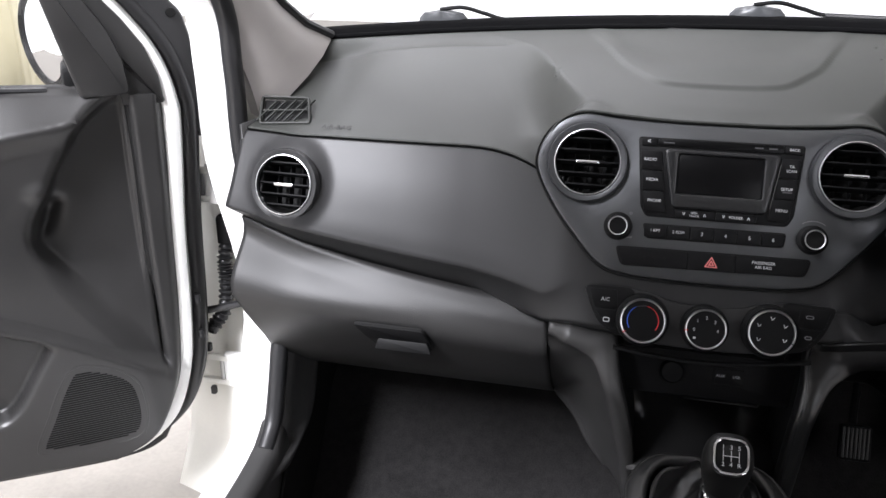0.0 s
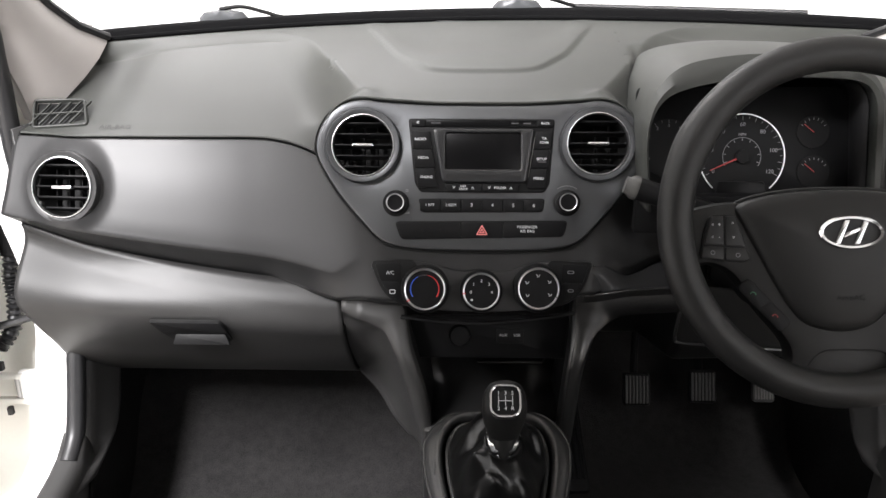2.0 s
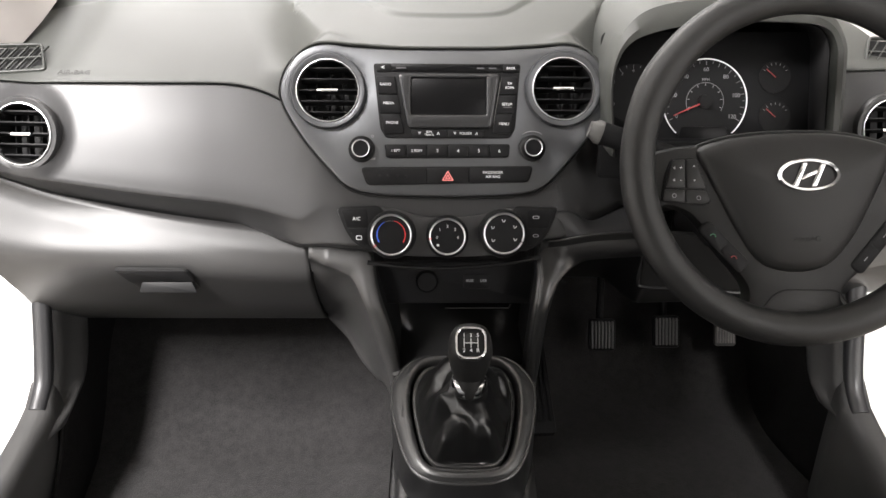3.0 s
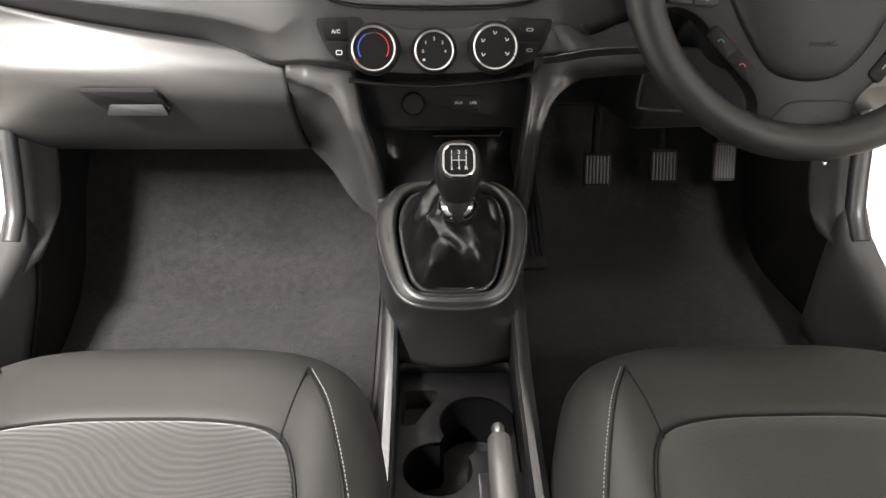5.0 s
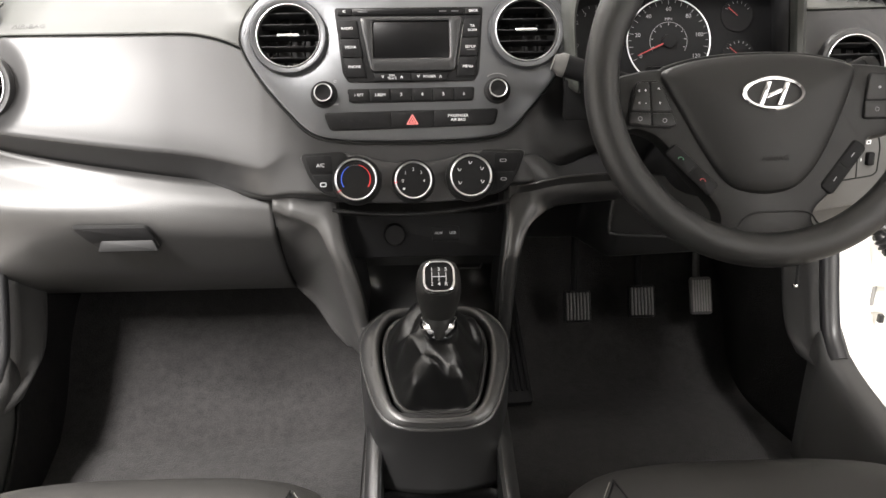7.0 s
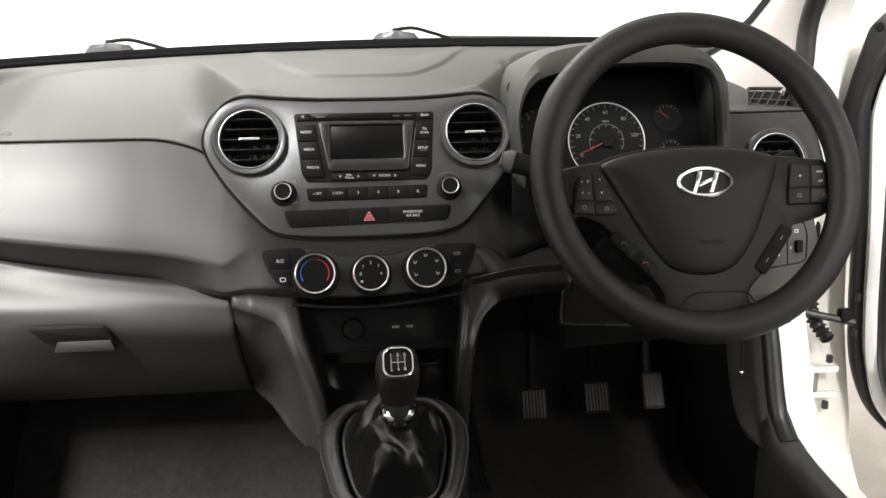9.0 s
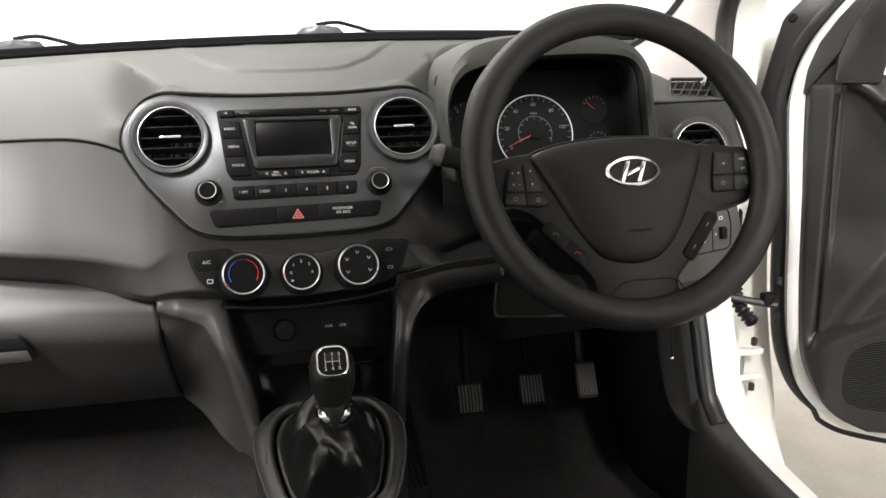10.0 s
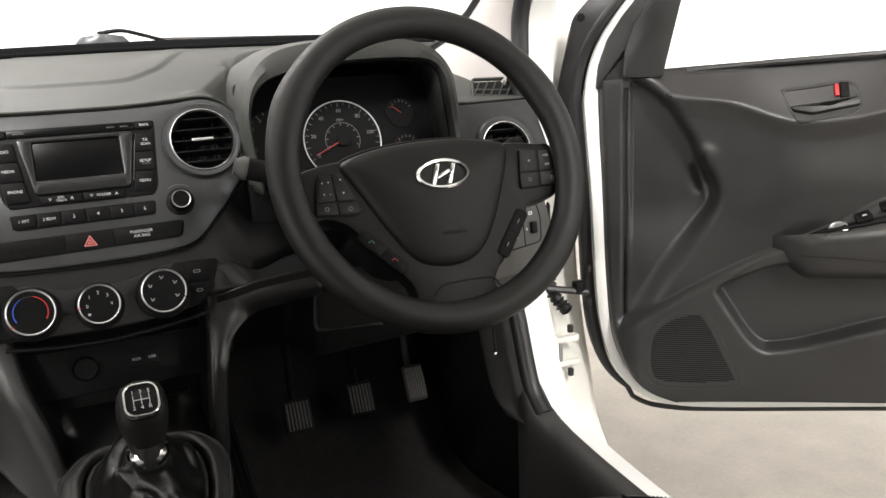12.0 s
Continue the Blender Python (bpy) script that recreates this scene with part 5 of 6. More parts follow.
    for text, x, y in (("1", -0.0076, 0.0085), ("3", 0.0, 0.0085), ("5", 0.0076, 0.0085), ("2", -0.0076, -0.0085), ("4", 0.0, -0.0085), ("R", 0.0076, -0.0085)):
        words(knob, text, 0.0058, inv @ m @ pose(x, y, z))
    for x in (-0.0076, 0.0, 0.0076):
        part("pattern_line", block(0.0006, 0.0108, 0.0002, m @ pose(x, 0, z), 0.0001), M_WHITE, knob, world=True)
    part("pattern_line", block(0.0152, 0.0006, 0.0002, m @ pose(0, 0, z), 0.0001), M_WHITE, knob, world=True)


def handbrake():
    t = thing("handbrake", pose(0.062, 0.45, 0.37), "grey handbrake lever with a chrome release button", "handbrake")
    a, b = Vector((0.0625, 0.505, 0.412)), Vector((0.058, 0.10, 0.43))
    loops = []
    d = (b - a).normalized()
    for s, r in ((0.0, 0.010), (0.004, 0.0118), (0.05, 0.0125), (0.2, 0.0125), (0.4, 0.0125)):
        c = a + d * s
        loops.append([c + Vector((r * math.copysign(abs(math.cos(q)) ** 0.7, math.cos(q)), 0, 1.25 * r * math.copysign(abs(math.sin(q)) ** 0.7, math.sin(q)))) for q in [2 * math.pi * i / 24 for i in range(24)]])
    part("grip", loft(loops, cap0=True, cap1=True), M_GRIP, t, "smooth grey grip", world=True)
    part("release_button", lathe([(0.0068, 0.0), (0.0068, 0.015), (0.0055, 0.018), (0.0, 0.019)], 24, basis(a, (1, 0, 0), (0, 0.03, 1)) @ pose(0, 0.002, 0, 0, 180, 0)), M_SILVER, t, "chrome release button", world=True)
    part("lever_slot", block(0.05, 0.36, 0.006, pose(0.068, 0.33, 0.3525)), M_CONSOLE, t, world=True)


gear_console()
gear_lever()
handbrake()


# ---------------------------------------------------------------- instruments
GAUGE = basis((0.325, 0.916, 0.855), (1, 0, 0), (0, 0.30, 0.954))


def arc_ticks(parent, cx, cy, r, a0, a1, n, length, width, mat, z=0.0012, name="tick", every=0):
    for k in range(n):
        a = radians(mixv(a0, a1, k / (n - 1)))
        ln = length * (1.6 if every and k % every == 0 else 1)
        part(name, plate(rrect(ln, width, width * 0.2, n=1), 0.0002, 0.00005, m=pose(cx + (r - ln / 2) * math.cos(a), cy + (r - ln / 2) * math.sin(a), z, 0, 0, math.degrees(a))), mat, parent)


def instrument_cluster():
    t = thing("instrument_cluster", GAUGE, "dark instrument cluster with a round speedometer under a grey hood", "instrument cluster")
    out = [(0.194, 0.80), (0.188, 0.875), (0.192, 0.915), (0.206, 0.945), (0.234, 0.967), (0.285, 0.9775), (0.34, 0.980), (0.41, 0.976), (0.447, 0.963), (0.468, 0.935), (0.472, 0.90), (0.472, 0.80)]
    inn = [(0.200, 0.80), (0.194, 0.870), (0.198, 0.904), (0.212, 0.927), (0.238, 0.9395), (0.285, 0.949), (0.34, 0.9525), (0.400, 0.9525), (0.440, 0.947), (0.456, 0.928), (0.459, 0.895), (0.461, 0.80)]
    O = spline([Vector((x, 0, z)) for x, z in out], 5)
    I = spline([Vector((x, 0, z)) for x, z in inn], 5)
    def at(P, y, k=1.0, dz=0.0):
        return [Vector((0.328 + (p.x - 0.328) * k, y + 0.25 * (p.z - 0.90), 0.80 + (p.z - 0.80) * (1 + dz))) for p in P]
    loops = [at(O, 1.13, 1.04, -0.22), at(O, 1.06, 1.03, -0.06), at(O, 0.97, 1.02, 0.0), at(O, 0.90, 1.005, 0.0), at(O, 0.872, 0.995, -0.01)]
    mid = [(a + b) / 2 for a, b in zip(at(O, 0.866, 0.99, -0.02), at(I, 0.866))]
    loops += [mid, at(I, 0.869), at(I, 0.885, 0.985, -0.01)]
    part("hood", loft(loops, closed=False), M_PAD, t, "grey soft-grained hood", world=True, thick=0.003)
    part("hood_lining", loft([at(I, 0.885, 0.984, -0.01), at(I, 0.955, 0.955, -0.04)], closed=False), M_BLACK, t, world=True, thick=0.002)
    part("dial_plate", plate(rrect(0.270, 0.15, 0.01, 0.0, 0.005), 0.003, 0.001, z0=-0.004), M_BUTTON, t, "black dial plate")
    part("lower_cover", block(0.27, 0.05, 0.012, pose(0.0, -0.075, -0.004, 20, 0, 0)), M_BLACK, t)
    # speedometer
    c = (-0.003, -0.006)
    sp = part("speedometer", lathe([(0.0525, 0.0), (0.0525, 0.0010), (0.0, 0.0010)], 64, pose(*c, 0)), M_BLACK, t, "round speedometer in miles per hour")
    ring = [Vector((c[0] + 0.0525 * math.cos(a), c[1] + 0.0525 * math.sin(a), 0.0016)) for a in [radians(228 - 276 * i / 60) for i in range(61)]]
    part("speed_ring", sweep(ring, 0.0009, 6), M_SATIN, sp, "bright ring")
    arc_ticks(sp, *c, 0.0505, 208, -28, 25, 0.0034, 0.0006, M_GREYPRINT, every=2)
    for k, text in enumerate(("0", "20", "40", "60", "80", "100", "120")):
        a = radians(208 - 236 * k / 6)
        words(sp, text, 0.0070, pose(c[0] + 0.0395 * math.cos(a), c[1] + 0.0395 * math.sin(a), 0.0013), M_GREYPRINT)
    words(sp, "MPH", 0.0048, pose(c[0], c[1] + 0.027, 0.0013), M_GREYPRINT)
    arc_ticks(sp, *c, 0.0225, 200, -20, 9, 0.003, 0.0008, M_GREYPRINT)
    part("inner_ring", sweep([Vector((c[0] + 0.0235 * math.cos(a), c[1] + 0.0235 * math.sin(a), 0.0012)) for a in [radians(210 - 240 * i / 40) for i in range(41)]], 0.0003, 5), M_GREYPRINT, sp)
    a = radians(204)
    part("needle", plate([Vector((-0.008, -0.0012)), Vector((0.043, -0.0005)), Vector((0.043, 0.0005)), Vector((-0.008, 0.0012))], 0.0012, 0.0003, m=pose(*c, 0.0035, 0, 0, 204)), M_DULLRED, sp, "dull red needle")
    part("needle_hub", lathe([(0.0085, 0.001), (0.008, 0.0055), (0.0, 0.006)], 28, pose(*c, 0)), M_BLACK, sp)
    part("trip_display", plate(rquad([(-0.032, -0.037), (0.026, -0.037), (0.030, -0.060), (-0.036, -0.060)], 0.004), 0.002, 0.0008), M_GLOSS, t, "grey unlit trip display")
    # rev counter and small gauges
    r = part("rev_counter", lathe([(0.036, 0.0), (0.036, 0.0006), (0.0, 0.0006)], 40, pose(-0.094, 0.004, 0)), M_BLACK, t)
    arc_ticks(r, -0.094, 0.004, 0.035, 210, -30, 17, 0.003, 0.0006, M_GREYPRINT, every=2)
    for k, text in enumerate("012345678"):
        a = radians(210 - 240 * k / 8)
        words(r, text, 0.0062, pose(-0.094 + 0.0275 * math.cos(a), 0.004 + 0.0275 * math.sin(a), 0.0009), M_GREYPRINT)
    for cx, cy, ang in ((0.084, 0.025, 140), (0.086, -0.024, 140)):
        g = part("small_gauge", lathe([(0.020, 0.0), (0.020, 0.0006), (0.0, 0.0006)], 32, pose(cx, cy, 0)), M_BLACK, t)
        arc_ticks(g, cx, cy, 0.0175, 150, 30, 7, 0.003, 0.0006, M_GREYPRINT)
        part("gauge_needle", plate(rrect(0.016, 0.0010, 0.0003, 0.007, 0, n=1), 0.0006, 0.0002, m=pose(cx, cy, 0.0012, 0, 0, ang)), M_DULLRED, g)


# ---------------------------------------------------------------- steering wheel
WHEEL = basis((0.377, 0.7442, 0.8113), (1, 0, 0), (0, 0.385, 0.923))


def steering_wheel():
    t = thing("steering_wheel", WHEEL, "black three-spoke steering wheel with switches and an oval emblem", "steering wheel")
    n = 120
    R = 0.1762
    loops = []
    for i in range(n):
        a = 2 * math.pi * i / n
        deg = math.degrees(a) % 360
        grip = 1 + 0.10 * (math.exp(-((deg - 28) / 9) ** 2) + math.exp(-((deg - 152) / 9) ** 2))
        lp = []
        for j in range(18):
            b = 2 * math.pi * j / 18
            rr = R + 0.0185 * grip * math.cos(b)
            lp.append(Vector((rr * math.cos(a) - 0.003, rr * math.sin(a) + 0.0117, 0.0175 * math.sin(b) + 0.020)))
        loops.append(lp)
    loops.append(loops[0])
    bm = loft(loops)
    bmesh.ops.remove_doubles(bm, verts=bm.verts, dist=1e-6)
    part("rim", bm, M_WHEEL, t, "grained black rim")
    # web of the three spokes
    web = [(-0.162, 0.020), (-0.140, 0.029), (-0.110, 0.033), (0.0, 0.04), (0.100, 0.036), (0.140, 0.032), (0.164, 0.026), (0.168, -0.018), (0.156, -0.036), (0.135, -0.043), (0.1145, -0.047), (0.110, -0.058), (0.090, -0.082), (0.069, -0.106), (0.056, -0.119), (0.0505, -0.132), (0.056, -0.141), (0.062, -0.150), (0.05, -0.162), (0.0, -0.166), (-0.055, -0.162), (-0.064, -0.150), (-0.0565, -0.141), (-0.0525, -0.1335), (-0.0545, -0.1205), (-0.0635, -0.107), (-0.081, -0.087), (-0.0985, -0.064), (-0.116, -0.0435), (-0.1374, -0.034), (-0.154, -0.034), (-0.166, -0.012)]
    out = spline([Vector(p) for p in web], 4, True)
    part("spokes", plate(out, 0.026, 0.008, z0=-0.020), M_HUB, t, "moulded black spokes")
    part("back_cover", lathe([(0.075, -0.018), (0.065, -0.045), (0.045, -0.07), (0.0, -0.072)], 40, pose(0, -0.045, 0)), M_BLACK, t)
    # hub pad, domed
    pad = spline([Vector(p) for p in [(-0.112, 0.027), (-0.085, 0.038), (-0.045, 0.044), (0.0, 0.046), (0.045, 0.0445), (0.080, 0.038), (0.0985, 0.030), (0.094, 0.008), (0.080, -0.025), (0.060, -0.065), (0.036, -0.094), (0.010, -0.104), (-0.020, -0.103), (-0.045, -0.092), (-0.068, -0.060), (-0.090, -0.020), (-0.105, 0.008)]], 4, True)
    c = Vector((-0.004, -0.022))
    loops = []
    for s, z in ((1.0, -0.004), (0.998, 0.004), (0.985, 0.009), (0.95, 0.0125), (0.85, 0.016), (0.65, 0.020), (0.4, 0.0225), (0.15, 0.0235)):
        loops.append([Vector((c.x + (p.x - c.x) * s, c.y + (p.y - c.y) * s, z)) for p in pad])
    part("hub_pad", loft(loops, cap1=True), M_HUB, t, "smooth domed airbag cover", sharp=60)
    part("pad_gap", sweep([Vector((p.x, p.y, 0.0005)) for p in inset(pad, -0.0015)], 0.0022, 6, closed=True), M_DARKHOLE, t)
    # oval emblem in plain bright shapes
    e = part("emblem", loft([[Vector((0.002 + rx * math.cos(q), 0.0 + ry * math.sin(q), z)) for q in [2 * math.pi * i / 48 for i in range(48)]] for rx, ry, z in ((0.0335, 0.0178, 0.0195), (0.0335, 0.0178, 0.0255), (0.0320, 0.0165, 0.0268), (0.0295, 0.0142, 0.0262), (0.0292, 0.0140, 0.0235))]), M_CHROME, t, "oval chrome emblem ring")
    for x, w, sh in ((-0.0095, 0.0062, 0.010), (0.0105, 0.0062, 0.010)):
        part("emblem_bar", plate(rquad([(x - w / 2 - sh / 2, -0.0125), (x + w / 2 - sh / 2, -0.0125), (x + w / 2 + sh / 2, 0.0128), (x - w / 2 + sh / 2, 0.0128)], 0.0015), 0.0025, 0.001, z0=0.0225, m=pose(0.002, 0, 0)), M_CHROME, e)
    part("emblem_bar", plate(rrect(0.020, 0.0042, 0.002), 0.0022, 0.001, z0=0.0225, m=pose(0.0025, 0.0, 0, 0, 0, 24)), M_CHROME, e)
    part("emblem_base", loft([[Vector((0.002 + 0.031 * k * math.cos(q), 0.0155 * k * math.sin(q), 0.0232)) for q in [2 * math.pi * i / 40 for i in range(40)]] for k in (1.0, 0.02)]), M_HUB, e)
    words(t, "AIRBAG", 0.0085, pose(0.003, -0.068, 0.0212, -4, 0, 0), M_BLACK)
    part("horn_mark", plate(rquad([(-0.005, -0.002), (0.004, -0.004), (0.004, 0.004), (-0.005, 0.002)], 0.0008), 0.0004, 0.0001, m=pose(0.0, -0.053, 0.0218)), M_BLACK, t)
    # switch pads, each with four keys
    lifted = pose(0, 0, 0.006)
    pads = (
        ([(-0.1393, 0.0180), (-0.1126, 0.0190), (-0.0955, -0.0287), (-0.1043, -0.0330), (-0.1508, -0.0288), (-0.1455, 0.001)],
         ([(-0.1382, 0.0162), (-0.1256, 0.0167), (-0.1252, -0.0140), (-0.1462, -0.0130)], [(-0.1238, 0.0167), (-0.1136, 0.0172), (-0.1022, -0.0150), (-0.1234, -0.0143)],
          [(-0.1467, -0.0152), (-0.1252, -0.0162), (-0.1252, -0.0298), (-0.1488, -0.0272)], [(-0.1234, -0.0162), (-0.1016, -0.0170), (-0.0978, -0.0283), (-0.1043, -0.0306), (-0.1234, -0.0300)])),
        ([(0.1140, 0.0243), (0.1556, 0.0206), (0.1652, -0.0214), (0.1593, -0.0250), (0.1053, -0.0262)],
         ([(0.1152, 0.0226), (0.1380, 0.0206), (0.1348, -0.0055), (0.1085, -0.0053)], [(0.1395, 0.0205), (0.1544, 0.0192), (0.1618, -0.0062), (0.1364, -0.0056)],
          [(0.1080, -0.0072), (0.1344, -0.0074), (0.1320, -0.0248), (0.1066, -0.0243)], [(0.1361, -0.0074), (0.1620, -0.0080), (0.1638, -0.0203), (0.1588, -0.0232), (0.1336, -0.0248)])))
    marks = (((0.004, 0.0062, "+"), (0.004, -0.0068, "-")), ((0.0, 0.0075, "^"), (0.001, -0.0065, "v"))), (((0.0, 0.0, "o"),), ((0.0, 0.0052, "+RES"), (0.0, -0.0062, "-SET")))
    for (outline, keys), text_rows in zip(pads, marks):
        b = part("switch_pad", plate(rquad(outline[::-1], 0.005), 0.003, 0.001, m=lifted), M_BLACK, t, "black switch pad")
        for k, q in enumerate(keys):
            kb = part("switch_key", plate(rquad(q[::-1], 0.0022), 0.0022, 0.0008, z0=0.002, m=lifted), M_HUB, b)
            zt = 0.0105
            xm, ym = sum(p[0] for p in q) / len(q), sum(p[1] for p in q) / len(q)
            if k > 1:
                part("switch_mark", plate(circle(0.0024, 16), 0.0002, 0.00005, holes=[circle(0.0018, 16)], m=pose(xm, ym, zt)), M_GREYPRINT, kb)
                continue
            for dx, dy, text in text_rows[k]:
                words(kb, text, 0.0038 if len(text) > 1 else 0.0055, pose(xm + dx, ym + dy, zt))
                if text in "+-":
                    part("speaker_mark", plate(rquad([(-0.0012, -0.0006), (0.0009, -0.0016), (0.0009, 0.0016), (-0.0012, 0.0006)], 0.0002), 0.0002, 0.00005, m=pose(xm - 0.003, ym + dy, zt)), M_GREYPRINT, kb)
    # telephone and trip rockers on the lower spokes
    for s, p0, p1 in ((-1, (-0.104, -0.0535), (-0.058, -0.1005)), (1, (0.1035, -0.0515), (0.063, -0.1025))):
        a, b = Vector(p0), Vector(p1)
        d = (b - a).normalized()
        ang = math.degrees(math.atan2(d.y, d.x))
        mm = pose((a.x + b.x) / 2, (a.y + b.y) / 2, 0.0035, 0, 0, ang)
        k = part("rocker", plate(rrect((b - a).length, 0.017, 0.005), 0.004, 0.0015, m=mm), M_BLACK, t, "black rocker switch")
        for q in (-1, 1):
            kb = part("rocker_key", plate(rrect((b - a).length / 2 - 0.002, 0.014, 0.003), 0.0010, 0.0006, z0=0.0035, m=mm @ pose(q * (b - a).length / 4, 0, 0)), M_BUTTON, k)
            col = (M_GREEN if q < 0 else M_DULLRED) if s < 0 else M_GREYPRINT
            mk = mm @ pose(q * (b - a).length / 4, 0, 0.0047)
            if s < 0:
                arc = [mk @ Vector((0.0030 * math.cos(radians(40 + 20 * i)), 0.0030 * math.sin(radians(40 + 20 * i)) - 0.0015, 0.0)) for i in range(9)]
                part("phone_mark", sweep(arc, 0.0005, 6, taper=lambda k: 1.0 + 0.6 * abs(2 * k - 1) ** 3), col, kb)
            else:
                part("rocker_mark", plate(rrect(0.0060, 0.0011, 0.0005), 0.0002, 0.00005, m=mk), col, kb)
    # lower spoke insert line
    part("spoke_seam", sweep(spline([(-0.056, -0.141, 0.0062), (-0.0385, -0.143, 0.0062), (-0.027, -0.131, 0.0062), (-0.014, -0.1245, 0.0062), (0.014, -0.1235, 0.0062), (0.0435, -0.125, 0.0062), (0.0525, -0.135, 0.0062), (0.060, -0.141, 0.0062)], 6), 0.0010, 6), M_DARKHOLE, t)


def column_and_stalks():
    t = thing("steering_column", pose(0.37, 0.85, 0.70), "black steering column shroud", "steering column")
    loops = []
    for s, k in ((0.0, 0.8), (0.03, 1.0), (0.10, 1.0), (0.18, 1.1)):
        c = WHEEL @ Vector((0.0, -0.045, -0.045 - s))
        loops.append([c + WHEEL.to_3x3() @ Vector((0.062 * k * math.cos(q), 0.045 * k * math.sin(q), 0)) for q in [2 * math.pi * i / 28 for i in range(28)]])
    part("shroud", loft(loops, cap0=True), M_BLACK, t, world=True)
    for s in (-1, 1):
        st = thing("column_stalk", WHEEL, "black column stalk with a pale grey end", "control stalk", "column stalks")
        tip = Vector((-0.205, 0.053, -0.059)) if s < 0 else Vector((0.150, 0.045, -0.06))
        a = Vector((s * 0.05, 0.0, -0.06))
        part("stalk_arm", sweep([a, a.lerp(tip, 0.5) + Vector((0, 0.002, 0.003)), tip], 0.0125, 14, flat=0.75, up=(0, 0, 1), taper=lambda k: 0.75 + 0.35 * k), M_BUTTON, st)
        d = (tip - a).normalized()
        part("stalk_end", sweep([tip - d * 0.004, tip + d * 0.002, tip + d * 0.008, tip + d * 0.011], 0.0140, 16, flat=0.8, up=(0, 0, 1), taper=lambda k: 1.0 if k < 0.6 else 0.72), M_GRIP if s < 0 else M_BUTTON, st, "pale grey end cap" if s < 0 else "")
        b = a.lerp(tip, 0.80)
        part("lamp_mark", plate(circle(0.0035, 14), 0.0003, 0.0001, holes=[circle(0.0022, 14)], m=pose(b.x, b.y, b.z + 0.0108)), M_WHITE, st)
    k = thing("switch_panel", basis((0.570, 0.872, 0.708), (0.97, 0.24, 0), (0, 0.12, 0.993)), "dashboard switch panel beside the column with a thumbwheel, paler for the light on it", "switch panel")
    # plate in a paler grey than the dash, for the light it catches
    part("plate", plate(rquad([(-0.085, 0.050), (0.038, 0.048), (0.048, 0.0), (0.040, -0.060), (-0.085, -0.066)], 0.012), 0.012, 0.003, z0=-0.008), M_GRIP, k)
    rim = rquad([(-0.050, 0.030), (0.022, 0.029), (0.027, 0.010), (0.025, -0.022), (0.018, -0.026), (-0.060, -0.030)], 0.005)
    part("panel_gap", sweep([Vector((p.x, p.y, 0.0042)) for p in rim], 0.0010, 6, closed=True), M_DARKHOLE, k)
    part("divider", block(0.0010, 0.054, 0.0010, pose(-0.007, 0.0, 0.0042), 0.0002), M_DARKHOLE, k)
    part("thumbwheel", block(0.010, 0.017, 0.006, pose(0.010, -0.003, 0.0045), 0.0015), M_BLACK, k, "black thumbwheel")
    for x, y, w, h in ((0.0085, 0.018, 0.007, 0.005), (-0.001, -0.004, 0.0015, 0.004), (-0.022, -0.008, 0.004, 0.012)):
        part("switch_mark", plate(rrect(w, h, 0.0007), 0.0003, 0.0001, m=pose(x, y, 0.0042), holes=[rrect(w * 0.55, h * 0.5, 0.0003)] if w > 0.005 else ()), M_WHITE, k)
    key = thing("dangling_key_ring", pose(0.545, 0.93, 0.50), "small steel clip hanging below the lower panel", "clip")
    part("clip", block(0.010, 0.006, 0.004, pose(0, 0, 0)), M_KEY, key)
    part("cord", sweep([(0, 0, 0.004), (0.002, 0.01, 0.06), (0.0, 0.02, 0.10)], 0.002, 6), M_BLACK, key)


instrument_cluster()
steering_wheel()
column_and_stalks()


# ---------------------------------------------------------------- pedals
def pedal(x, w, h, z, y, label, tall=False):
    t = thing("pedal", basis((x, y, z), (1, 0, 0), (0, 0.42, 0.907)), label, "pedal", "foot pedals")
    mat = M_WORN if tall else M_PEDAL
    part("pad", plate(rrect(w, h, 0.006), 0.010, 0.003), M_PEDAL if tall else M_BLACK, t)
    k = 7
    for i in range(k):
        xx = mixv(-w * 0.38, w * 0.38, i / (k - 1))
        part("rib", block(w * 0.075, h * 0.84, 0.003, pose(xx, 0, 0.0095), 0.001), mat, t)
    part("arm", sweep(spline([(0, 0, 0.0), (0.0, h * 0.55, -0.015), (0.003, h * 0.55 + 0.07, -0.012), (0.0, h * 0.55 + 0.20, 0.03)], 5), 0.0065, 8), M_BLACK if not tall else M_PEDAL, t, "steel pedal arm")


pedal(0.283, 0.047, 0.057, 0.360, 1.172, "ribbed black clutch pedal on a steel arm")
pedal(0.397, 0.047, 0.057, 0.366, 1.174, "ribbed black brake pedal on a steel arm")
pedal(0.503, 0.038, 0.066, 0.372, 1.178, "worn ribbed grey accelerator pedal", True)


def footrest():
    t = thing("footrest", basis((0.152, 1.095, 0.335), (1, 0.06, 0), (0, 0.86, 0.5)), "ribbed black plastic footrest beside the console", "footrest")
    part("pad", plate(rrect(0.050, 0.24, 0.006), 0.012, 0.003), M_BLACK, t)
    for i in range(5):
        part("rib", block(0.004, 0.20, 0.004, pose(-0.018 + 0.009 * i, 0, 0.0115), 0.001), M_BUTTON, t)


footrest()


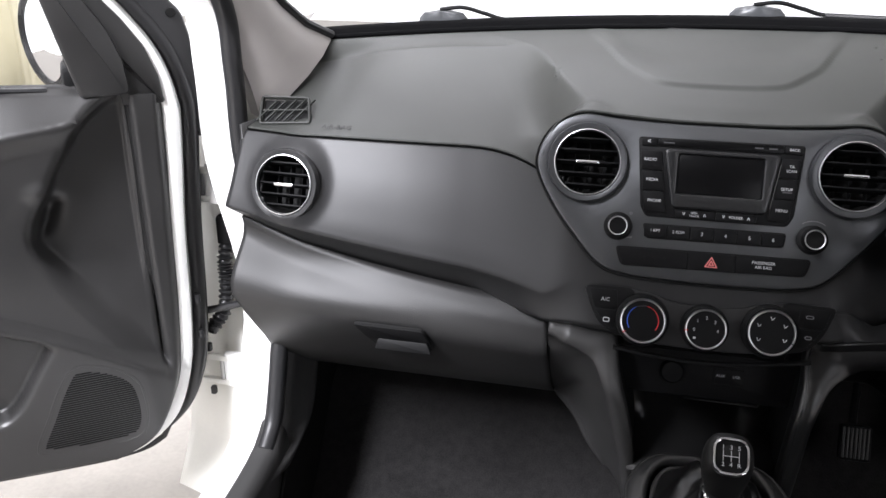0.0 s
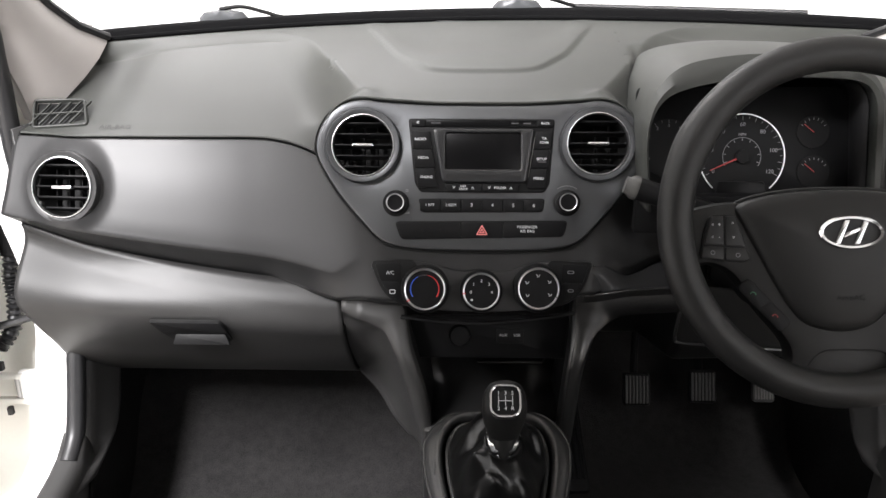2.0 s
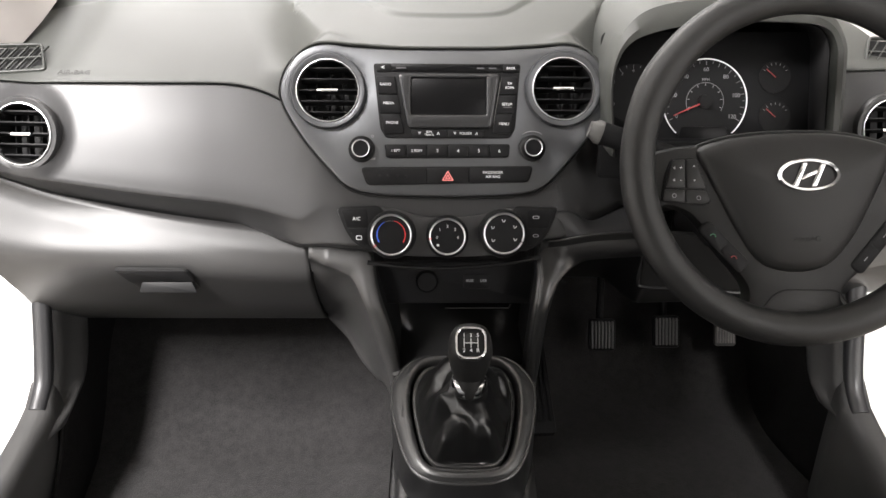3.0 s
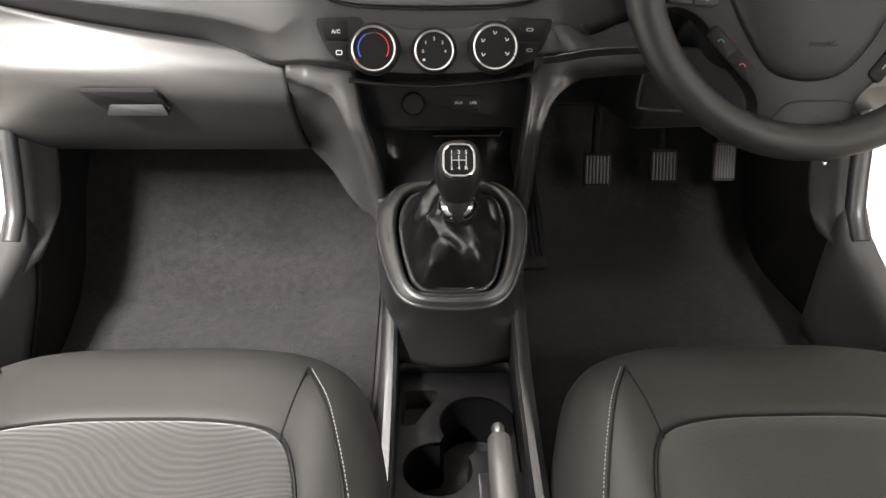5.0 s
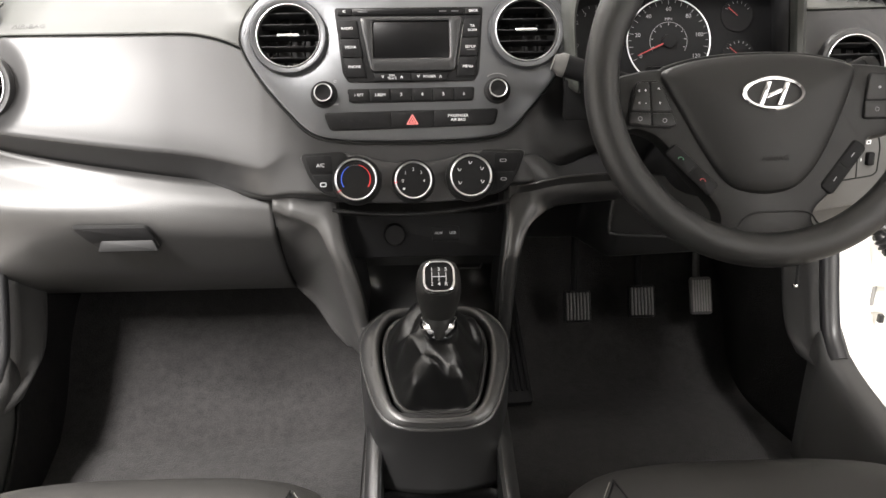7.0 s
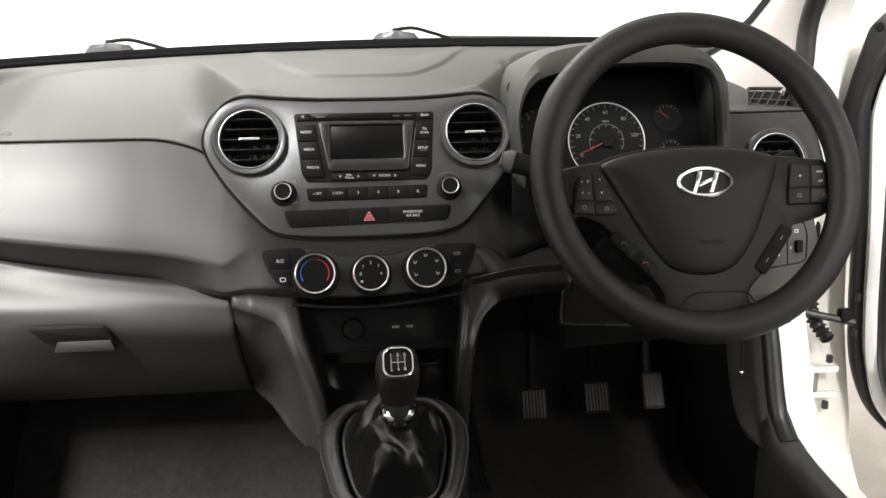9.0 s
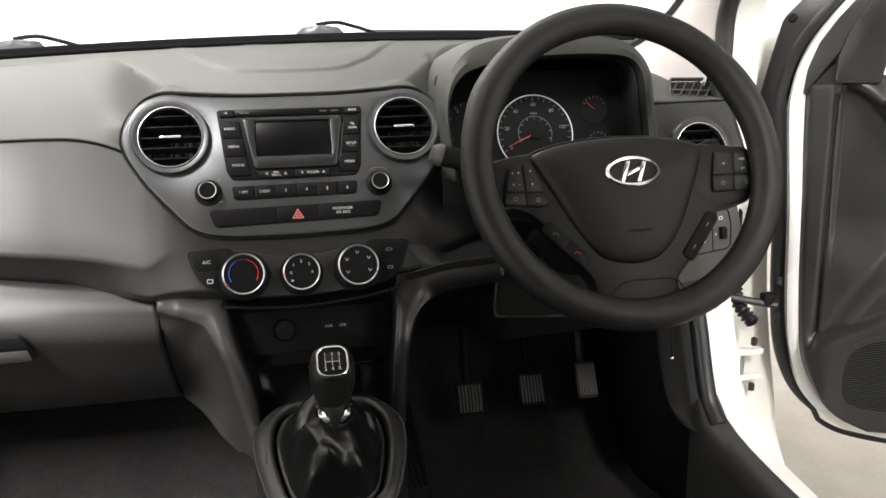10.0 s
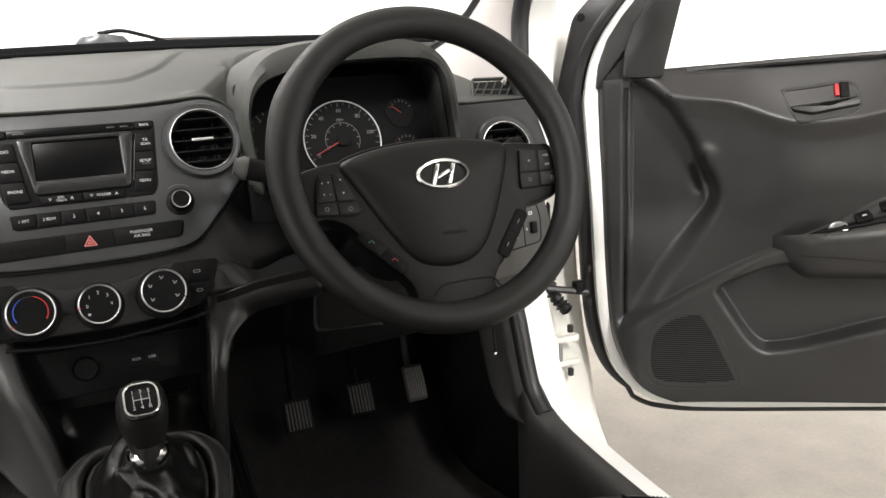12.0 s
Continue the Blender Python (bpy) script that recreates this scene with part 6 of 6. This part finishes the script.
# ---------------------------------------------------------------- seats
def seat(cx, cloth, label):
    t = thing("front_seat", pose(cx, 0.30, 0.24), label, "car seat", "front seats")
    hw = 0.262
    half = [(0.0, 0.664), (0.10, 0.661), (0.170, 0.644), (0.214, 0.604), (0.240, 0.53), (0.256, 0.42), (hw, 0.25), (hw, 0.08)]
    back = [(0.24, -0.02), (0.12, -0.04)]
    ring = [Vector((x, y)) for x, y in half + back] + [Vector((0, -0.045))] + [Vector((-x, y)) for x, y in (half[1:] + back)[::-1]]
    out = spline(ring, 6, True)
    c = Vector((0, 0.27))

    def height(x, y, s):
        e = (1 - s) * 0.26
        z = 0.432 + 0.012 * math.sin(max(0, min(1, (y + 0.05) / 0.65)) * math.pi * 0.9)
        z += 0.020 * math.exp(-((abs(x) - 0.185) / 0.045) ** 2) * ease(0.62, 0.50, y)
        r = 0.055
        if e < r:
            z -= r - math.sqrt(max(0.0, r * r - (r - e) ** 2))
        return z

    def loop(s, dz=0.0, z=None):
        P = []
        for p in out:
            k = ease(0.78, 0.67, s)
            q = c + Vector(((p.x - c.x) * s * (1 + 0.06 * k), (p.y - c.y) * s * (1 - 0.07 * k)))
            P.append(Vector((cx + q.x, q.y, (height(q.x, q.y, s) if z is None else z) + dz)))
        return P
    S = [1.0, 0.997, 0.985, 0.965, 0.94, 0.90, 0.86, 0.82, 0.78, 0.74, 0.70, 0.672]
    loops = [loop(1.0, z=0.27), loop(1.005, z=0.33)] + [loop(s) for s in S] + [loop(0.664, -0.004), loop(0.655, -0.006)]
    part("cushion_edge", loft(loops), M_SEAT, t, "grey leather-look cushion edge", world=True, sharp=75)
    loops = [loop(0.658, -0.006), loop(0.652, -0.001)] + [loop(s, 0.001) for s in (0.64, 0.58, 0.5, 0.4, 0.3, 0.2, 0.1, 0.02)]
    part("cushion_centre", loft(loops, cap1=True), cloth, t, "woven cloth centre panel", world=True, sharp=75)
    part("seam", sweep(loop(0.661, -0.001), 0.0016, 6, closed=True), M_BLACK, t, world=True)
    for s in (-1, 1):
        def line(k):
            y = mixv(0.585, 0.0, k)
            x = s * curve1((0, 0.15, 0.4, 1.0), (0.163, 0.194, 0.224, 0.242), k)
            q = Vector((x, y))
            lo, hi = 0.3, 1.0
            sc = max(abs(x) / 0.262, 0.5)
            dirv = q - c
            best = min(out, key=lambda p: -((p - c).normalized() @ dirv.normalized()))
            sc = dirv.length / (best - c).length
            return Vector((cx + x, y, height(x, y, sc) + 0.0008))
        pts = [line(i / 60) for i in range(61)]
        part("bolster_seam", sweep(pts, 0.0012, 6), M_BLACK, t, world=True)
        b = bmesh.new()
        for i in range(0, 120):
            p0, p1 = line(i / 120), line((i + 0.5) / 120)
            off = Vector((s * 0.004, 0, 0.0008))
            sweep([p0 + off, p1 + off], 0.00055, 5, bm=b)
        tagged(part("stitching", b, M_STITCH, t, "row of pale stitches", world=True), kind="stuff")
        cross = [line(0.0) + (Vector((cx + s * 0.150, 0.47, height(s * 0.150, 0.47, 0.68))) - line(0.0)) * (i / 10) for i in range(11)]
        cross = [Vector((p.x, p.y, height(p.x - cx, p.y, 0.8) + 0.0005)) for p in cross]
        part("cross_seam", sweep(cross, 0.0011, 6), M_BLACK, t, world=True)
    part("seat_base", block(0.40, 0.42, 0.07, pose(cx, 0.24, 0.225)), M_BLACK, t, world=True)
    return t


seat(-0.300, M_STRIPE, "grey front passenger seat with a wavy striped cloth centre")
seat(0.366, M_CLOTH, "grey driver seat with a plain woven cloth centre")


# ---------------------------------------------------------------- doors
POCKET = [(0.206, 0.560), (0.222, 0.578), (0.300, 0.612), (0.62, 0.625), (0.62, 0.535), (0.475, 0.500), (0.345, 0.459), (0.288, 0.452), (0.262, 0.474)]
POCKET = [(p.x, p.y) for p in rquad(POCKET, 0.032, 4)]


def poly_depth(poly, x, y):
    """How deep a point lies inside a polygon; minus outside."""
    best, inside = 9.0, False
    for i, (x0, y0) in enumerate(poly):
        x1, y1 = poly[i - 1]
        ex, ey = x1 - x0, y1 - y0
        t = max(0.0, min(1.0, ((x - x0) * ex + (y - y0) * ey) / (ex * ex + ey * ey)))
        best = min(best, math.hypot(x - x0 - t * ex, y - y0 - t * ey))
        if (y0 > y) != (y1 > y) and x < (x1 - x0) * (y - y0) / (y1 - y0) + x0:
            inside = not inside
    return best if inside else -best


def rise(a):
    """The line that rises from the speaker to the back of the armrest."""
    return curve1((0.03, 0.077, 0.193, 0.286, 0.392, 0.459, 0.6, 0.95), (0.470, 0.500, 0.572, 0.621, 0.673, 0.709, 0.735, 0.755), a)


def door_relief(a, z):
    """How far the door trim stands towards the car at a along the door and height z."""
    d = 0.030
    zr = rise(a)
    # scooped front part, bounded by a swept crease
    bound = curve1((0.48, 0.559, 0.613, 0.665, 0.705, 0.74, 0.775, 0.80, 0.83, 0.86, 0.89, 0.915), (0.077, 0.119, 0.154, 0.189, 0.211, 0.207, 0.188, 0.176, 0.158, 0.138, 0.108, 0.075), z)
    soft = 0.009 + 0.016 * ease(0.72, 0.60, z) + 0.012 * ease(0.84, 0.91, z)
    inside = 1 - ease(bound - soft, bound + soft, a)
    d -= 0.036 * mixv(0.45, 1.0, ease(0.58, 0.70, z)) * inside * ease(0.064, 0.082, a) * ease(zr - 0.003, zr + 0.012, z) * ease(0.925, 0.885, z)
    d -= 0.016 * math.exp(-(((a - 0.190 - 0.35 * (0.74 - z)) / 0.013) ** 2 + ((z - 0.738) / 0.026) ** 4))
    d += 0.0055 * math.exp(-(((a - 0.192) / 0.016) ** 2 + ((z - 0.783) / 0.011) ** 2))
    # shoulder under the window
    zs = curve1((0.08, 0.139, 0.232, 0.317, 0.40, 0.47, 0.9), (0.90, 0.873, 0.858, 0.828, 0.829, 0.842, 0.85), a)
    up = min(1.0, max(0.0, (z - zs) / (0.935 - zs)))
    d += (0.012 * ease(zs - 0.03, zs + 0.004, z) - 0.070 * up ** 0.9) * (1 - 0.75 * inside)
    # pad that swells towards the armrest
    d += 0.012 * ease(0.20, 0.36, a) * ease(0.60, 0.70, z) * (1 - ease(0.72, 0.82, z))
    # roll below the rising line over the speaker
    d += 0.015 * ease(zr + 0.004, zr - 0.010, z) * ease(0.05, 0.1, a)
    # gap between the side strip and the scoop
    d -= 0.026 * math.exp(-(((a - 0.067) / 0.0065) ** 2)) * ease(zr - 0.01, zr + 0.02, z)
    # side strip lies lower, level with the frame cover
    d = mixv(0.015, d, max(ease(0.060, 0.072, a), ease(zr + 0.03, zr - 0.02, z)))
    # map pocket
    d -= 0.030 * ease(0.0, 0.014, poly_depth(POCKET, a, z))
    return d


def front_door(s, O, label, dz):
    """An open front door. Local x runs along the door from its hinges, y towards the seats."""
    dx = Vector((0.80 * s, -0.60, 0))
    nx = Vector((-0.60 * s, -0.80, 0))
    m = basis((O[0], O[1], dz), dx * -s, nx)
    t = thing("front_door", m, label, "car door", "front doors")
    k = -s

    def P(a, y, z):
        return Vector((k * a, y, z))

    edge = [(0.21, 1.15), (0.13, 1.085), (0.085, 1.04), (0.052, 1.0), (0.028, 0.965), (0.011, 0.925), (0.002, 0.88), (0.002, 0.84), (0.012, 0.70), (0.018, 0.56), (0.028, 0.47), (0.055, 0.395), (0.105, 0.350), (0.16, 0.337), (0.25, 0.338), (0.50, 0.352), (0.95, 0.375)]
    way = spline([Vector((a, 0, z)) for a, z in edge], 6)
    # shell: inner skin edge in white metal with a folded rim
    loops = []
    for i, p in enumerate(way):
        q, r = way[max(0, i - 1)], way[min(len(way) - 1, i + 1)]
        tt = (r - q).normalized()
        inn = Vector((-tt.z, 0, tt.x))
        loops.append([P(p.x + inn.x * b, y, p.z + inn.z * b) for y, b in ((-0.085, -0.012), (-0.075, 0.0), (-0.010, 0.0), (0.006, 0.004), (0.010, 0.012), (0.008, 0.022), (0.0, 0.03))])
    part("door_frame_edge", loft(loops, closed=False), M_PAINT, t, "white painted door edge", thick=0.002)
    part("edge_seal", sweep([P(p.x - 0.013, -0.022, p.z - (0.012 if p.z < 0.36 else 0.0)) for p in way], 0.0115, 10, up=(0, 1, 0), taper=lambda q: 1 - 0.6 * ease(0.62, 0.74, q)), M_RUBBER, t, "black rubber seal along the door edge")
    # outer skin
    def skin(u, v):
        z = mixv(0.33, 0.87, v)
        a0 = curve1((0.33, 0.36, 0.40, 0.47, 0.56, 0.9), (0.16, 0.09, 0.05, 0.02, 0.008, -0.004), z)
        return P(mixv(a0 - 0.012, 0.98, u), -0.105 - 0.03 * math.sin(math.pi * v), z)
    part("outer_skin", grid(skin, 20, 12), M_PAINT, t, "white outer skin", thick=0.003)
    # trim panel
    def trim(u, v):
        top = 0.905 + 0.035 * u
        z = mixv(0.364 + 0.03 * u, top, v)
        a0 = curve1((0.36, 0.38, 0.41, 0.47, 0.56, 0.7, 0.92), (0.160, 0.105, 0.073, 0.048, 0.038, 0.032, 0.026), z)
        a = mixv(a0, 0.96, u ** 1.25)
        d = door_relief(a, z)
        lip = ease(0.0, 0.012, a - a0)
        d = mixv(0.004, d, lip)
        if v > 0.985:
            d -= 0.012
        return P(a, d, z)
    part("trim_panel", grid(trim, 200, 170), M_DOOR, t, "moulded dark grey trim panel", thick=0.003, sharp=60)
    # dark tube in the groove between trim and edge, for its shade
    groove = [P(a, 0.003, z) for a, z in ((0.068, 0.895), (0.066, 0.80), (0.069, 0.66), (0.074, 0.54), (0.08, 0.48))]
    part("groove_shade", sweep(spline(groove, 6), 0.0068, 8, up=(0, 1, 0)), M_DARKHOLE, t)
    # window surround, mirror cover and black frame tape
    q = [(0.064, 0.902), (0.126, 0.900), (0.168, 1.08), (0.150, 1.075), (0.110, 1.03), (0.082, 0.985), (0.068, 0.945)]
    part("mirror_cover", plate([Vector((k * a, z)) for a, z in rquad(q, 0.008)][:: k], 0.020, 0.004, m=Matrix(((1, 0, 0, 0), (0, 0, 1, 0), (0, 1, 0, 0), (0, 0, 0, 1))), z0=0.004), M_DOOR, t, "black triangular mirror cover")
    q = [(0.022, 0.885), (0.075, 0.885), (0.085, 0.95), (0.10, 0.985), (0.13, 1.03), (0.17, 1.07), (0.26, 1.15), (0.225, 1.152), (0.14, 1.080), (0.096, 1.037), (0.063, 0.997), (0.040, 0.962), (0.026, 0.922)]
    part("frame_cover", plate([Vector((k * a, z)) for a, z in rquad(q, 0.004)][:: k], 0.012, 0.003, m=Matrix(((1, 0, 0, 0), (0, 0, 1, 0), (0, 1, 0, 0), (0, 0, 0, 1))), z0=0.002), M_DOOR, t)
    strip = [P(0.165, -0.008, 0.908), P(0.3, -0.008, 0.916), P(0.6, -0.010, 0.928), P(0.95, -0.012, 0.943)]
    part("window_seal", sweep(strip, 0.005, 8), M_RUBBER, t, "black window seal")
    rub = [(-0.046, 0.868), (-0.036, 0.840), (-0.022, 0.822), (-0.004, 0.86), (0.006, 0.92), (0.028, 0.97), (0.055, 1.01), (0.09, 1.05), (0.04, 1.06), (-0.016, 1.000), (-0.034, 0.925)]
    part("corner_rubber", plate([Vector((k * a, z)) for a, z in rquad(rub, 0.01)][:: k], 0.03, 0.006, m=Matrix(((1, 0, 0, 0), (0, 0, 1, 0), (0, 1, 0, 0), (0, 0, 0, 1))), z0=-0.045), M_RUBBER, t, "dark rubber corner of the window frame")
    part("rubber_plug", lathe([(0.0, 0.003), (0.006, 0.003), (0.007, 0.0)], 16, pose(k * -0.002, -0.014, 1.0, -90, 0, 0)), M_DARKHOLE, t)
    g = part("door_glass", grid(lambda u, v: P(mixv(0.13, 0.95, u), -0.02 - 0.03 * v, mixv(0.90, 1.30, v)), 4, 3), M_GLASS, t, "clear side window", thick=0.003)
    g.visible_shadow = False
    # speaker grille
    spk = spline([Vector(p) for p in ((0.150, 0.522), (0.190, 0.530), (0.212, 0.505), (0.236, 0.455), (0.256, 0.412), (0.245, 0.398), (0.18, 0.392), (0.122, 0.396), (0.104, 0.425), (0.106, 0.475), (0.120, 0.502))], 5, True)
    flip = Matrix(((1, 0, 0, 0), (0, 0, 1, 0), (0, 1, 0, 0), (0, 0, 0, 1)))
    sy = door_relief(0.17, 0.455)
    sp = part("speaker_grille", plate([Vector((k * p.x, p.y)) for p in spk][:: k], 0.008, 0.003, m=flip, z0=sy - 0.0055), M_BLACK, t, "black speaker grille with fine ribs")
    b = bmesh.new()
    inner = inset(spk, 0.010)
    for i in range(34):
        z = 0.403 + 0.0036 * i
        xs = []
        for j in range(len(inner)):
            p, q2 = inner[j], inner[(j + 1) % len(inner)]
            if (p.y - z) * (q2.y - z) < 0:
                xs.append(mixv(p.x, q2.x, (z - p.y) / (q2.y - p.y)))
        if len(xs) >= 2:
            sweep([P(min(xs), sy + 0.003, z), P(max(xs), sy + 0.003, z)], 0.0011, 5, bm=b)
    tagged(part("grille_ribs", b, M_BUTTON, sp), kind="stuff")
    part("grille_rim", sweep([P(p.x, sy + 0.001, p.y) for p in spk], 0.0028, 6, closed=True, up=(0, 1, 0)), M_DOOR, sp)
    # pull handle
    lean = math.degrees(math.atan2(door_relief(0.36, 0.834) - door_relief(0.36, 0.876), 0.042))
    hm = pose(0, max(door_relief(0.36, 0.834 + 0.006 * i) + (0.834 + 0.006 * i - 0.853) * math.tan(radians(lean)) for i in range(8)), 0.853, lean, 0, 0) @ pose(0, 0, -0.853)
    H = lambda a, y, z: hm @ P(a, y, z)
    hd = rquad([(0.296, 0.877), (0.398, 0.891), (0.411, 0.884), (0.419, 0.842), (0.408, 0.830), (0.322, 0.816)], 0.010)
    h = part("handle_bezel", plate([Vector((k * p.x, p.y)) for p in hd][:: k], 0.010, 0.004, holes=[[Vector((k * p.x, p.y)) for p in inset(hd, 0.007)][:: k]], m=hm @ flip, z0=-0.004), M_DOOR, t, "grey surround of the inner door handle")
    part("handle_cup", plate([Vector((k * p.x, p.y)) for p in inset(hd, 0.004)][:: k], 0.003, 0.001, m=hm @ flip, z0=-0.001), M_BUTTON, h)
    part("pull_lever", plate([Vector((k * p.x, p.y)) for p in rquad([(0.314, 0.846), (0.372, 0.846), (0.384, 0.857), (0.412, 0.860), (0.413, 0.845), (0.345, 0.832), (0.318, 0.838)], 0.004)][:: k], 0.009, 0.003, m=hm @ flip, z0=0.001), M_LOW, h, "dark pull lever")
    part("lock_button", block(0.013, 0.008, 0.026, hm @ pose(k * 0.393, 0.004, 0.859), 0.002), M_BLACK, h)
    part("red_mark", block(0.006, 0.005, 0.020, hm @ pose(k * 0.382, 0.005, 0.862), 0.001), M_RED, h, "red unlocked mark")
    # armrest: a rounded nose, sloping top and a dark switch plate
    def lip(a):
        return 0.655 + 0.09 * (a - 0.32)

    sec = []
    for i in range(33):
        a = 0.298 + 0.65 * (i / 32) ** 1.8
        n = ease(0.293, 0.36, a) ** 0.6
        zr, zl = rise(a), lip(a)
        pts = ((0.030, zr), (0.040, zr - 0.002), (0.058, mixv(zr, zl, 0.6)), (0.072, zl + 0.003), (0.0775, zl - 0.004), (0.079, zl - 0.014), (0.075, 0.618), (0.066, 0.600), (0.045, 0.584), (0.028, 0.578))
        sec.append([P(a, 0.034 + (y - 0.034) * n, mixv(0.648, z, 0.25 + 0.75 * n)) for y, z in pts])
    arm = part("armrest", loft(sec, closed=False, cap0=True), M_DOOR, t, "moulded grey armrest", sharp=60)
    part("armrest_seam", sweep([P(0.33 + 0.06 * i, 0.0785, 0.628 - 0.004 * min(i, 3)) for i in range(11)], 0.0009, 6), M_DARKHOLE, arm)

    def top(u, v):
        a = 0.322 + 0.30 * u
        zr, zl = rise(a), lip(a)
        q = mixv(0.12, 0.80 - 0.5 * (1 - ease(0.0, 0.12, u)), v)
        return P(a, mixv(0.036, 0.073, q) + 0.0015, mixv(zr - 0.001, zl + 0.003, q) + 0.0022)
    part("switch_plate", grid(top, 24, 6), M_BLACK, arm, "black switch plate", thick=0.002)
    tilt = pose(k * 0.388, 0.0565, rise(0.388) - 0.006, -28, -18 * k, 0)
    part("mirror_knob", lathe([(0.0145, 0.0), (0.0145, 0.003), (0.012, 0.0045), (0.0115, 0.003), (0.0, 0.004)], 28, tilt), M_SATIN, arm, "round mirror adjuster")
    for i in range(3):
        a = 0.422 + 0.034 * i
        part("switch_key", block(0.024, 0.019, 0.005, pose(k * a, 0.0565, rise(a) - 0.008, -32, -18 * k, 0), 0.002), M_BUTTON, arm)
        part("key_mark", block(0.006, 0.003, 0.0003, pose(k * a, 0.0590, rise(a) - 0.0035, -32, -18 * k, 0), 0.0001), M_WHITE, arm)
    # hinges and plugs on the shut face
    for z in (0.577, 0.517):
        part("edge_plug", block(0.008, 0.010, 0.012, pose(k * 0.009, -0.003, z), 0.002), M_RUBBER, t)
    # door mirror outside
    if s < 0:
        mh = [[P(a - 0.32 * ry * math.cos(q), -0.150 + ry * math.cos(q), 0.955 + rz * math.sin(q)) for q in [2 * math.pi * i / 28 for i in range(28)]] for a, ry, rz in ((0.085, 0.02, 0.015), (0.095, 0.065, 0.045), (0.120, 0.090, 0.062), (0.150, 0.098, 0.068), (0.166, 0.097, 0.067), (0.168, 0.090, 0.060), (0.162, 0.088, 0.058))]
        mi = part("mirror_housing", loft(mh, cap0=True), M_BLACK, t, "black door mirror housing")
        part("mirror_pane", loft([[P(a - 0.32 * r * 0.089 * math.cos(q), -0.150 + r * 0.089 * math.cos(q), 0.955 + r * 0.059 * math.sin(q)) for q in [2 * math.pi * i / 28 for i in range(28)]] for a, r in ((0.158, 1.0), (0.163, 1.0), (0.164, 0.02))]), M_MIRROR, mi, "mirror glass")
        part("mirror_foot", block(0.05, 0.09, 0.03, pose(k * 0.12, -0.055, 0.905), 0.006), M_BLACK, t)
    return t


front_door(-1, (-0.711, 0.976), "open white passenger door with dark grey inner trim", 0.008)
front_door(1, (0.765, 1.018), "open white driver door with dark grey inner trim and red lock mark", 0.0)


def door_hinges():
    for s in (-1, 1):
        for z in (0.757, 0.440):
            h = thing("door_hinge", pose(s * 0.715, 1.03, z), "white painted steel door hinge", "hinge", "door hinges")
            part("body_leaf", block(0.034, 0.016, 0.058, pose(s * -0.016, -0.004, -0.029), 0.004), M_PAINT, h)
            part("door_leaf", block(0.050, 0.010, 0.009, pose(s * 0.016, -0.008, 0.017), 0.002), M_PRIMER, h)
            part("door_leaf", block(0.050, 0.010, 0.009, pose(s * 0.016, -0.008, -0.027), 0.002), M_PRIMER, h)
            part("pin", lathe([(0.0, 0.022), (0.005, 0.022), (0.005, -0.022), (0.0, -0.022)], 14, pose(s * 0.004, -0.006, 0)), M_STEEL, h)
            for dz in (0.040, -0.040):
                part("bolt_cap", block(0.009, 0.010, 0.013, pose(s * 0.022, -0.012, dz - 0.006), 0.002), M_RUBBER, h)
        c = thing("check_strap", pose(s * 0.70, 1.02, 0.565), "black door check strap", "door check")
        part("strap", sweep([(s * -0.040, 0.006, 0.002), (s * 0.01, -0.012, -0.008), (s * 0.058, -0.024, -0.017)], 0.0062, 8), M_RUBBER, c)
        part("strap_block", block(0.022, 0.018, 0.020, pose(s * 0.045, -0.018, -0.016), 0.004), M_BLACK, c)
        w = thing("wiring_boot", pose(s * 0.700, 1.03, 0.60), "ribbed black rubber wiring boot", "cable boot")
        pts = spline([Vector((s * -0.005, 0.012, 0.075)), Vector((s * 0.0, 0.0, 0.03)), Vector((s * -0.002, -0.004, 0.0)), Vector((s * 0.004, -0.01, -0.05)), Vector((s * 0.028, -0.02, -0.085))], 16)
        part("bellows", sweep(pts, 0.010, 12, up=(1, 0, 0), taper=lambda q: 1.0 + 0.28 * math.sin(q * 150)), M_RUBBER, w)
        part("boot_head", block(0.026, 0.02, 0.045, pose(s * -0.004, 0.006, 0.06), 0.006), M_BLACK, w)


door_hinges()


# ---------------------------------------------------------------- wipers
def wiper(x, label):
    y, z = base_y(x) + 0.045, base_z(x) + 0.012
    t = thing("wiper_arm", pose(x, y, z), label, "wiper", "windscreen wipers")
    cap = [[Vector((rx * math.cos(q) - 0.004, 0.018 * math.sin(q), h)) for q in [2 * math.pi * i / 24 for i in range(24)]] for rx, h in ((0.040, -0.010), (0.039, 0.003), (0.031, 0.0115), (0.010, 0.0145))]
    part("pivot_cap", loft(cap, cap1=True), M_CAP, t, "pale grey pivot cap")
    part("arm", sweep(spline([(-0.01, 0.0, 0.016), (0.025, 0.004, 0.0195), (0.06, 0.008, 0.011), (0.10, 0.010, 0.002), (0.22, 0.006, -0.003)], 8), 0.0045, 8, flat=0.7), M_BLACK, t, "black wiper arm")
    part("blade", sweep([(0.09, 0.004, 0.003), (0.25, -0.006, 0.0), (0.45, -0.02, -0.004)], 0.004, 8), M_RUBBER, t)


wiper(-0.40, "black wiper arm at the foot of the windscreen")
wiper(0.065, "black wiper arm at the foot of the windscreen")
